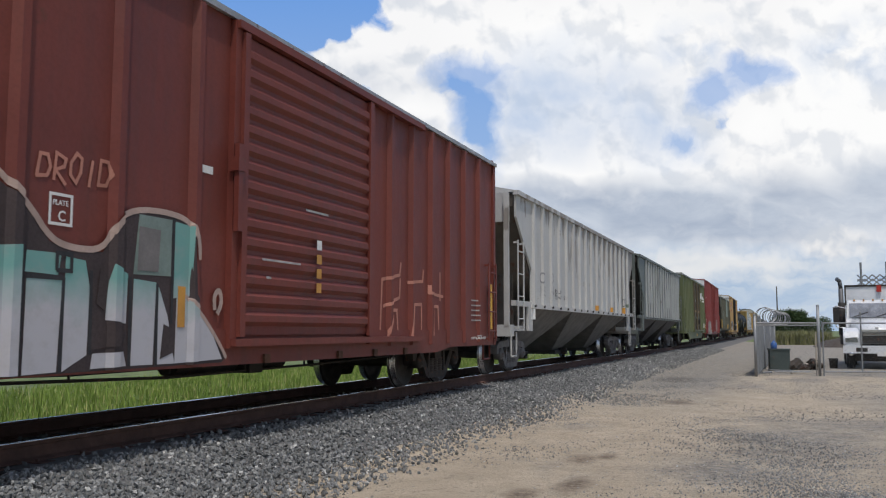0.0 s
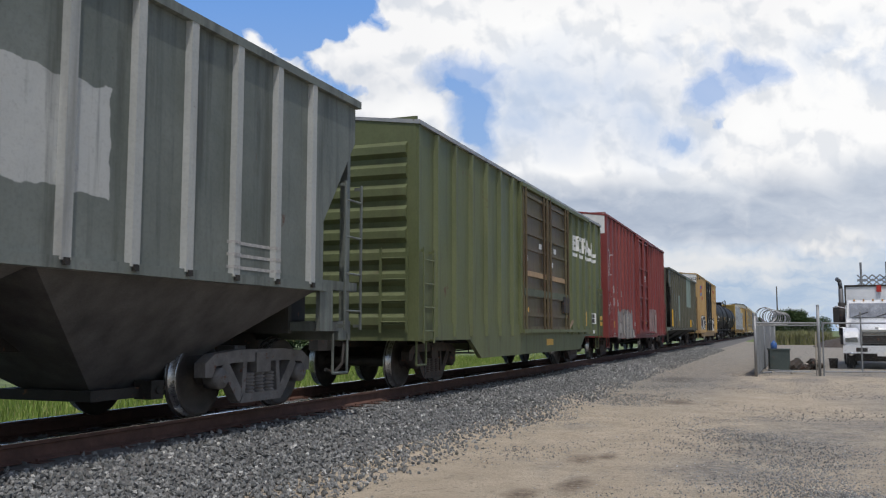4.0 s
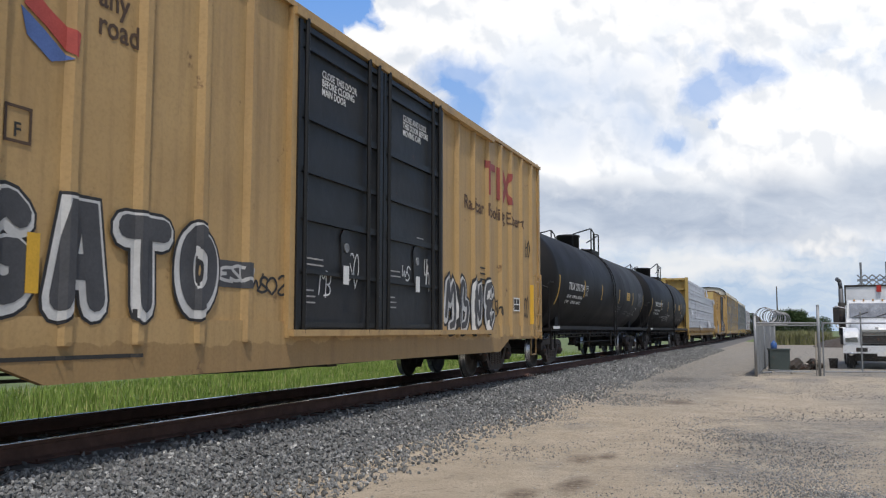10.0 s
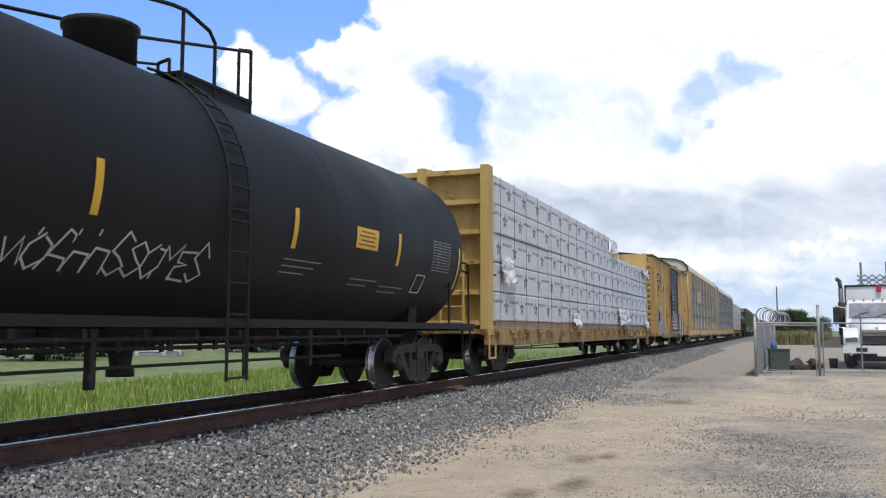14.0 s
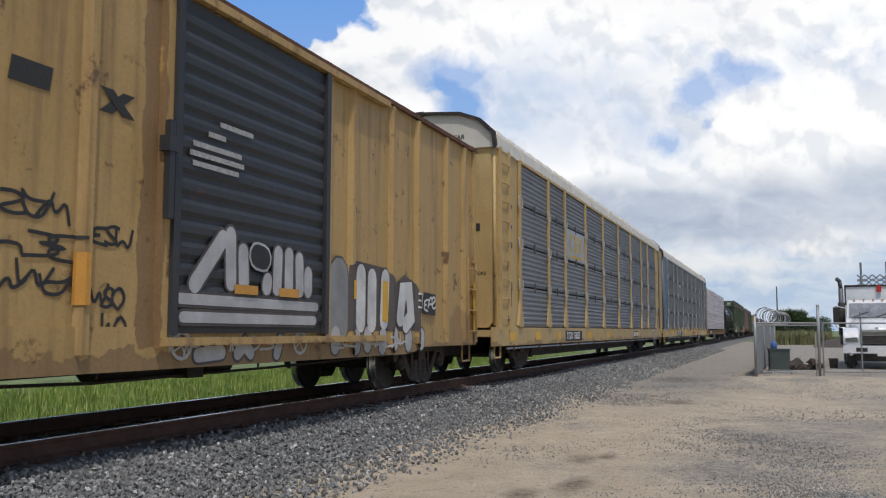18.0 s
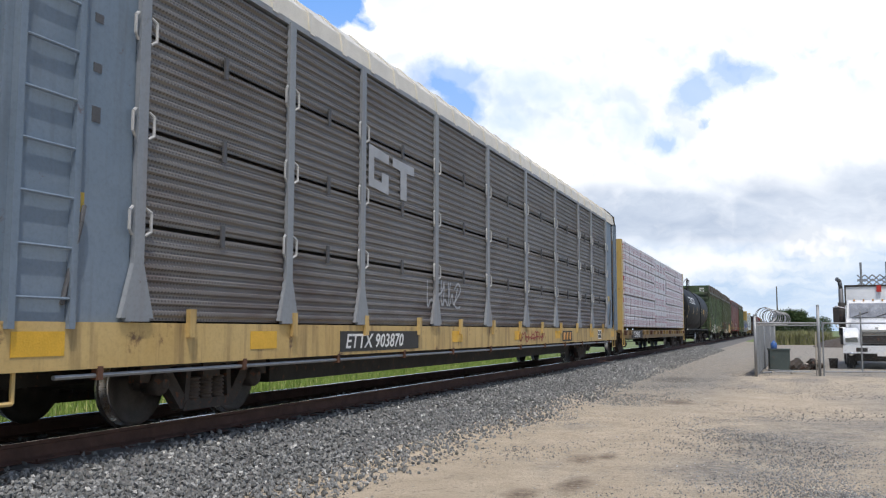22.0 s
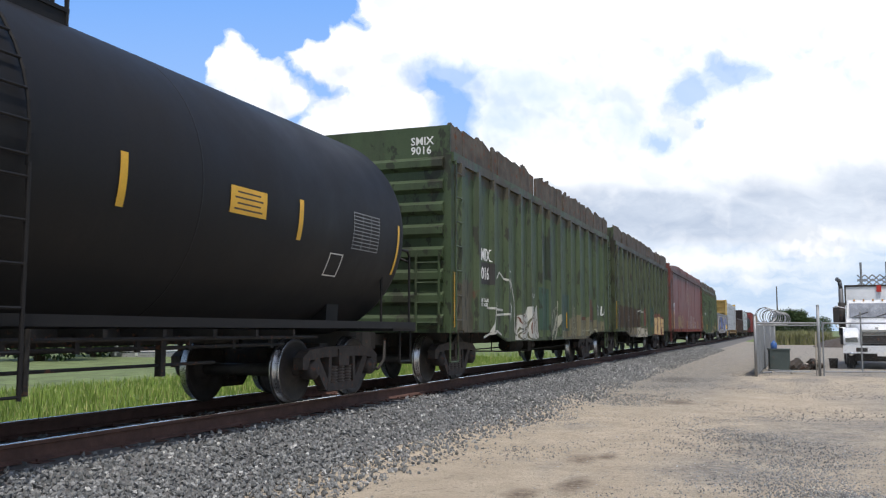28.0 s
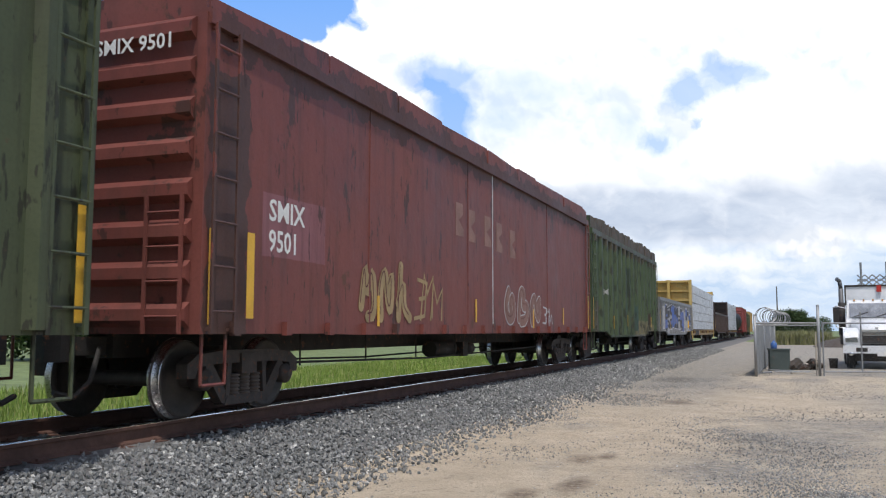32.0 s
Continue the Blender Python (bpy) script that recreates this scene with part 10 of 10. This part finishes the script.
def lorry():
    t = tagged(new("utility_lorry"), "white bonneted utility lorry with box body and folded lattice boom", "lorry")
    # own space: the front faces -y, wheels on z = 0
    def cabshape(bm):
        prism(bm, [(0.9, 0.95), (0.9, 1.75), (1.05, 1.86), (1.42, 2.62), (1.62, 2.74), (2.9, 2.75), (3.0, 2.6), (3.0, 0.9)], "x", -1.04, 1.04)
        for v in bm.verts:
            if v.co.z > 2.3:
                v.co.x *= 0.93
        bmesh.ops.bevel(bm, geom=list(bm.edges), offset=0.09, segments=3)
    made("cab", cabshape, M_TRUCKWHITE, t)

    def hood(bm):
        rows = [(-0.86, 0.56, 1.0, 1.50), (-0.70, 0.62, 0.98, 1.68), (-0.1, 0.72, 0.96, 1.84), (0.6, 0.84, 0.95, 1.94), (1.10, 0.95, 0.95, 2.02)]
        rings = [[bm.verts.new(p) for p in ((-w, y, z0), (-w, y, z1 - 0.22), (-w * 0.80, y, z1 - 0.04), (0, y, z1), (w * 0.80, y, z1 - 0.04), (w, y, z1 - 0.22), (w, y, z0))] for y, w, z0, z1 in rows]
        for p, q in zip(rings, rings[1:]):
            for i in range(7):
                f = bm.faces.new((p[i], p[(i + 1) % 7], q[(i + 1) % 7], q[i]))
                f.smooth = True
        bm.faces.new(rings[0])
        bm.faces.new(rings[-1][::-1])
        bmesh.ops.recalc_face_normals(bm, faces=bm.faces)
    made("bonnet", hood, M_TRUCKWHITE, t)
    for s in (-1, 1):
        def fender(bm, s=s):
            pts = [(-0.86, 0.92), (-0.90, 1.22), (-0.72, 1.46), (-0.25, 1.60), (0.45, 1.58), (0.85, 1.35), (0.95, 0.95), (0.62, 0.95), (0.48, 1.12), (0.1, 1.2), (-0.3, 1.1), (-0.46, 0.92)]
            prism(bm, pts, "x", s * 0.56, s * 1.18)
            bmesh.ops.bevel(bm, geom=list(bm.edges), offset=0.07, segments=2)
        made("wing", fender, M_TRUCKWHITE, t)
        made("headlight", lambda bm, s=s: prism(bm, [(s * 0.66, 1.06), (s * 1.10, 1.04), (s * 1.12, 1.20), (s * 0.70, 1.25)], "y", -0.93, -0.85), M_GLASS, t)
        w = made("wheel", lambda bm, s=s: (lathe(bm, [(s * 0.78, 0.30), (s * 0.78, 0.46), (s * 0.82, 0.5), (s * 1.04, 0.5), (s * 1.08, 0.46), (s * 1.08, 0.30)], (0, 0.1, 0.5), 28), bmesh.ops.recalc_face_normals(bm, faces=bm.faces)), M_RUBBER, t)
        made("rim", lambda bm, s=s: (lathe(bm, [(s * 0.9, 0.05), (s * 0.95, 0.31), (s * 1.085, 0.31), (s * 1.02, 0.16), (s * 1.1, 0.1)], (0, 0.1, 0.5), 20), bmesh.ops.recalc_face_normals(bm, faces=bm.faces)), M_GALV, w)
        for yy in (4.6, 5.8):
            made("wheel", lambda bm, s=s, yy=yy: (lathe(bm, [(s * 0.62, 0.30), (s * 0.62, 0.48), (s * 1.1, 0.5), (s * 1.14, 0.30)], (0, yy, 0.5), 24), bmesh.ops.recalc_face_normals(bm, faces=bm.faces)), M_RUBBER, t)
        mi = made("mirror", lambda bm, s=s: box(bm, *sorted((s * 1.30, s * 1.52)), 1.0, 1.08, 1.75, 2.45), M_BLACK, t)
        made("mirror_arm", lambda bm, s=s: (pipe(bm, [(s * 1.0, 1.15, 2.4), (s * 1.42, 1.05, 2.5), (s * 1.42, 1.05, 1.65), (s * 1.0, 1.1, 1.6)], 0.018)), M_CHROME, mi)
        ex = made("exhaust_pipe", lambda bm, s=s: (tube(bm, (s * 1.18, 3.15, 0.9), (s * 1.18, 3.15, 3.3), 0.10, 12), tube(bm, (s * 1.18, 3.15, 3.3), (s * 1.22, 3.05, 3.62), 0.085, 12), tube(bm, (s * 1.22, 3.05, 3.62), (s * 1.34, 2.95, 3.72), 0.085, 12)), M_PIPE, t)
        made("heat_shield", lambda bm, s=s: tube(bm, (s * 1.18, 3.15, 1.3), (s * 1.18, 3.15, 2.7), 0.14, 12), M_BLACK, ex)
        made("door_window", lambda bm, s=s: box(bm, *sorted((s * 1.015, s * 1.03)), 1.55, 2.6, 1.85, 2.5), M_GLASS, t)
    made("windscreen", lambda bm: prism(bm, [(1.10, 2.04), (1.07, 2.04), (1.36, 2.61), (1.40, 2.61)], "x", -0.90, 0.90), M_GLASS, t, "windscreen mirroring the clouds")
    made("wiper", lambda bm: [tube(bm, (x, 1.06, 2.06), (x + 0.55, 1.16, 2.26), 0.012, 5) for x in (-0.75, 0.1)], M_BLACK, t)
    made("bonnet_badge", lambda bm: box(bm, -0.06, 0.06, -0.90, -0.84, 1.56, 1.62), M_CHROME, t)
    made("grille", lambda bm: box(bm, -0.52, 0.52, -0.90, -0.80, 1.0, 1.46), M_BLACK, t)
    made("grille_surround", lambda bm: (box(bm, -0.60, 0.60, -0.92, -0.84, 1.46, 1.53), box(bm, -0.60, -0.52, -0.92, -0.84, 0.98, 1.46), box(bm, 0.52, 0.60, -0.92, -0.84, 0.98, 1.46)), M_CHROME, t)
    for k in range(5):
        made("grille_bar", lambda bm, k=k: box(bm, -0.50, 0.50, -0.915, -0.90, 1.30 + k * 0.035, 1.312 + k * 0.035), M_CHROME, t)
    made("bumper", lambda bm: (box(bm, -1.2, 1.2, -1.02, -0.86, 0.62, 0.92), bmesh.ops.bevel(bm, geom=list(bm.edges), offset=0.03, segments=1)), M_TRUCKWHITE, t)
    for s in (-1, 1):
        made("fog_lamp", lambda bm, s=s: (lathe(bm, [(-1.05, 0.02), (-1.05, 0.07), (-1.02, 0.08), (-0.98, 0.08)], (s * 0.92, 0, 0.60), 12, "y"), bmesh.ops.recalc_face_normals(bm, faces=bm.faces)), M_CHROME, t)
    made("plate", lambda bm: box(bm, -0.02, 0.30, -1.03, -1.022, 0.52, 0.68), M_WHITE, t)
    made("bumper_opening", lambda bm: [box(bm, s * 0.55 - 0.2, s * 0.55 + 0.2, -1.026, -1.018, 0.68, 0.84) for s in (-1, 1)], M_BLACK, t)
    for k in range(5):
        made("roof_lamp", lambda bm, k=k: box(bm, -0.7 + 0.35 * k - 0.03, -0.7 + 0.35 * k + 0.03, 1.5, 1.6, 2.72, 2.775), M_ORANGE, t)
    made("box_body", lambda bm: (box(bm, -1.0, 1.0, 3.4, 8.0, 1.1, 3.42), bmesh.ops.bevel(bm, geom=list(bm.edges), offset=0.03, segments=1)), M_TRUCKWHITE, t, "white box body")
    made("box_trim", lambda bm: (box(bm, -1.02, 1.02, 3.36, 3.42, 3.38, 3.46), box(bm, -1.04, -0.98, 3.36, 3.42, 2.6, 3.46), box(bm, 0.98, 1.04, 3.36, 3.42, 2.6, 3.46)), M_BLACK, t)
    made("beacon", lambda bm: box(bm, 0.22, 0.40, 3.30, 3.38, 3.15, 3.42), M_RED, t)
    # Black block added for the axle and the dark shadow under the lorry.
    made("front_axle", lambda bm: box(bm, -0.8, 0.8, -0.3, 2.6, 0.30, 0.66), M_BLACK, t)
    made("chassis", lambda bm: box(bm, -0.45, 0.45, -0.6, 8.0, 0.62, 0.95), M_BLACK, t)

    def lattice(bm):
        for row in (0, 1):
            for k in range(5):
                x0 = -0.5 + 0.3 * k
                for s in (0, 1):
                    tube(bm, (x0, 3.6 + 0.3 * row, 3.44 + 0.28 * s + 0.2 * row), (x0 + 0.3, 3.6 + 0.3 * row, 3.44 + 0.28 * (1 - s) + 0.2 * row), 0.028, 5)
        for x in (-0.35, 0.65):
            tube(bm, (x, 3.65, 3.42), (x, 3.65, 4.45), 0.045, 8)
    made("lattice_boom", lattice, M_GALV, t, "grey lattice boom and masts folded on the roof")
    t.matrix_basis = pose(3.72, 41.3, 0, 0, 0, -3) @ Matrix.Scale(1.07, 4)
    return t


lorry()


def clutter():
    b = tagged(new("storage_box"), "dull green metal box beside the yard fence", "box")
    made("body", lambda bm: (box(bm, -0.38, 0.38, -0.3, 0.3, 0.0, 0.80), bmesh.ops.bevel(bm, geom=list(bm.edges), offset=0.02, segments=1)), M_GREENBOX, b)
    made("lid", lambda bm: box(bm, -0.41, 0.41, -0.33, 0.33, 0.80, 0.86), M_GREENBOX, b)
    b.matrix_basis = pose(-0.12, 38.9, 0, 0, 0, 8)
    j = tagged(new("water_jug"), "blue plastic water jug standing on a metal box", "jug")
    made("body", lambda bm: (lathe(bm, [(0, 0.12), (0.02, 0.14), (0.26, 0.14), (0.34, 0.06), (0.36, 0.03), (0.40, 0.03)], (0, 0, 0), 14, "z"), bmesh.ops.recalc_face_normals(bm, faces=bm.faces)), M_BLUE, j)
    j.matrix_basis = pose(-0.30, 38.85, 0.862) @ Matrix.Scale(0.85, 4)
    d = tagged(new("scrap_pile"), "heap of dark scrap metal and boards in the yard", "scrap")
    rnd = random.Random(4)
    for k in range(26):
        def piece(bm, k=k):
            bmesh.ops.create_cube(bm, size=1, matrix=Matrix.LocRotScale((rnd.uniform(-0.55, 0.6), rnd.uniform(-0.5, 0.5), 0.05 + rnd.uniform(0, 0.45) * (1 - k / 40)), Euler((rnd.uniform(-0.5, 0.5), rnd.uniform(-0.5, 0.5), rnd.uniform(0, 3))), (rnd.uniform(0.1, 0.7), rnd.uniform(0.06, 0.4), rnd.uniform(0.03, 0.2))))
        made("scrap_piece", piece, M_SOIL if k % 3 == 0 else M_DARKHOLE, d)
    d.matrix_basis = pose(0.72, 39.3, 0)
    p = tagged(new("plank"), "pale plank lying on the sandy ground", "plank")
    made("board", lambda bm: box(bm, -0.6, 0.6, -0.09, 0.09, 0.0, 0.05), M_WOOD, p)
    p.matrix_basis = pose(0.85, 35.2, 0.005, 0, 0, 22)
    for x, y, w, turn in ((-0.1, 37.6, 1.1, -35), (0.35, 36.6, 1.3, 12), (-0.55, 35.6, 0.9, 70)):
        pl = tagged(new("pole_scrap"), "thin grey pole lying among the yard scrap", "pole")
        made("rod", lambda bm, w=w: tube(bm, (-w / 2, 0, 0.03), (w / 2, 0, 0.03), 0.03, 8), M_GALV, pl)
        pl.matrix_basis = pose(x, y, 0.0, 0, 0, turn)
    lean = tagged(new("leaning_pole"), "pale pole leaning against the gate post", "pole")
    made("rod", lambda bm: tube(bm, (0, 0, 0), (0.02, 0.25, 1.55), 0.022, 8), M_WOOD, lean)
    lean.location = (1.12, 33.95, 0)
    so = tagged(new("soil_mound"), "low dark mound of soil beyond the yard", "soil")
    def heap(bm):
        bmesh.ops.create_grid(bm, x_segments=26, y_segments=10, size=1.0)
        for v in bm.verts:
            u, w = v.co.x, v.co.y
            v.co = (u * 6.5, w * 4.0, max(0.0, 1.35 * (1 - u * u) ** 0.7 * (1 - w * w) + 0.25 * noise.noise((u * 5, w * 4, 2)) * (1 - u * u)) - 0.03)
        for f in bm.faces:
            f.smooth = True
    made("mound", heap, M_SOIL, so)
    so.location = (9.4, 96.0, 0)
    q = tagged(new("bucket"), "black bucket by the lorry's wheel", "bucket")
    made("pail", lambda bm: (lathe(bm, [(0, 0.15), (0.4, 0.19), (0.42, 0.2), (0.42, 0.17), (0.1, 0.13)], (0, 0, 0), 14, "z"), bmesh.ops.recalc_face_normals(bm, faces=bm.faces)), M_BLACK, q)
    q.location = (2.05, 41.5, 0)


clutter()


def pole(x, y, h, label, arms=True):
    p = tagged(new("utility_pole"), label, "pole", "utility poles")
    made("shaft", lambda bm: tube(bm, (0, 0, -0.2), (0, 0, h), 0.16, 8, 0.10), M_BARK, p)
    if arms:
        made("cross_arm", lambda bm: box(bm, -1.0, 1.0, -0.06, 0.06, h - 0.6, h - 0.45), M_BARK, p)
    p.location = (x, y, 0)


pole(-0.6, 190, 10.5, "thin grey utility pole beyond the yard", False)
pole(-16.5, 230, 11.0, "wooden utility pole beside the track")
pole(-17.5, 300, 11.0, "distant wooden utility pole beside the track")


def gazebo(x, y, label, w=4.6):
    h = tagged(new("pavilion"), label, "pavilion")
    made("roof", lambda bm: (lathe(bm, [(2.5, w * 0.60), (2.66, w * 0.60), (3.4, w * 0.36), (3.9, w * 0.12), (4.05, 0.05)], (0, 0, 0), 8, "z", False), bmesh.ops.recalc_face_normals(bm, faces=bm.faces)), M_PALEROOF, h)
    made("fascia", lambda bm: (lathe(bm, [(2.28, w * 0.56), (2.28, w * 0.58), (2.5, w * 0.58), (2.5, w * 0.56)], (0, 0, 0), 8, "z", False), bmesh.ops.recalc_face_normals(bm, faces=bm.faces)), M_WHITE, h)
    for k in range(8):
        a = math.pi * 2 * (k + 0.5) / 8
        made("column", lambda bm, a=a: box(bm, math.cos(a) * w * 0.54 - 0.11, math.cos(a) * w * 0.54 + 0.11, math.sin(a) * w * 0.54 - 0.11, math.sin(a) * w * 0.54 + 0.11, 0, 2.5), M_WHITE, h)
        b0, b1 = math.pi * 2 * (k + 0.5) / 8, math.pi * 2 * (k + 1.5) / 8
        made("balustrade", lambda bm, b0=b0, b1=b1: [tube(bm, (math.cos(b0) * w * 0.54, math.sin(b0) * w * 0.54, z), (math.cos(b1) * w * 0.54, math.sin(b1) * w * 0.54, z), 0.05, 5) for z in (0.35, 0.95)], M_WHITE, h)
    made("floor_slab", lambda bm: (lathe(bm, [(-0.3, w * 0.6), (0.2, w * 0.6)], (0, 0, 0), 8, "z", False), bmesh.ops.recalc_face_normals(bm, faces=bm.faces)), M_GALVROOF, h)
    h.location = (x, y, -0.35)


M_PALEROOF = plain("pale_shingle_roof", (0.42, 0.41, 0.40), 0.8, vary=0.12, scale=5)
gazebo(-46.2, 56.4, "white octagonal pavilion with a pale roof across the grass")


# ---- motion of the train and of the clouds ----
TRAVEL = ((0, 0.0), (4, 42.36), (8, 84.71), (12, 126.83), (16, 168.63), (20, 210.10), (24, 251.35), (28, 292.62), (32, 334.23))


def travelled(t):
    """Metres that the train has gone by t seconds, smooth through the table."""
    for (t0, d0), (t1, d1) in zip(TRAVEL, TRAVEL[1:]):
        if t <= t1:
            i = TRAVEL.index((t0, d0))
            v0 = (TRAVEL[i + 1][1] - TRAVEL[max(0, i - 1)][1]) / (TRAVEL[i + 1][0] - TRAVEL[max(0, i - 1)][0])
            j = min(i + 2, len(TRAVEL) - 1)
            v1 = (TRAVEL[j][1] - d0) / (TRAVEL[j][0] - t0)
            u, k = (t - t0) / (t1 - t0), t1 - t0
            return (2 * u ** 3 - 3 * u * u + 1) * d0 + (u ** 3 - 2 * u * u + u) * k * v0 + (3 * u * u - 2 * u ** 3) * d1 + (u ** 3 - u * u) * k * v1
    return TRAVEL[-1][1]


def motions():
    for thing, s in CARS:
        walk(thing, [(t, pose(TRACK, s - travelled(t), RAIL)) for t in range(0, 33, 2)])
    # one wheelset is keyed, and the rest turn with it
    first = SPUN[0]
    rows = [(k / 30, pose(0, 0, 0, math.degrees(travelled(k / 30) / WHEEL_R))) for k in range(961)]
    walk(first, rows)
    keys = first.animation_data
    for w in SPUN[1:]:
        w.rotation_mode = "QUATERNION"
        w.animation_data_create()
        w.animation_data.action = keys.action
        w.animation_data.action_slot = keys.action_slot
    # the clouds drift slowly
    def sheet(px):
        m = VIEW @ Matrix.Translation((px / 100 * SKY_UNIT, 0, -SKY_FAR))
        return m
    walk(SKY, [(0.0, sheet(22)), (16.0, sheet(0)), (32.0, sheet(-22))])
    SKY.scale = (SKY_UNIT, SKY_UNIT, SKY_UNIT)


motions()
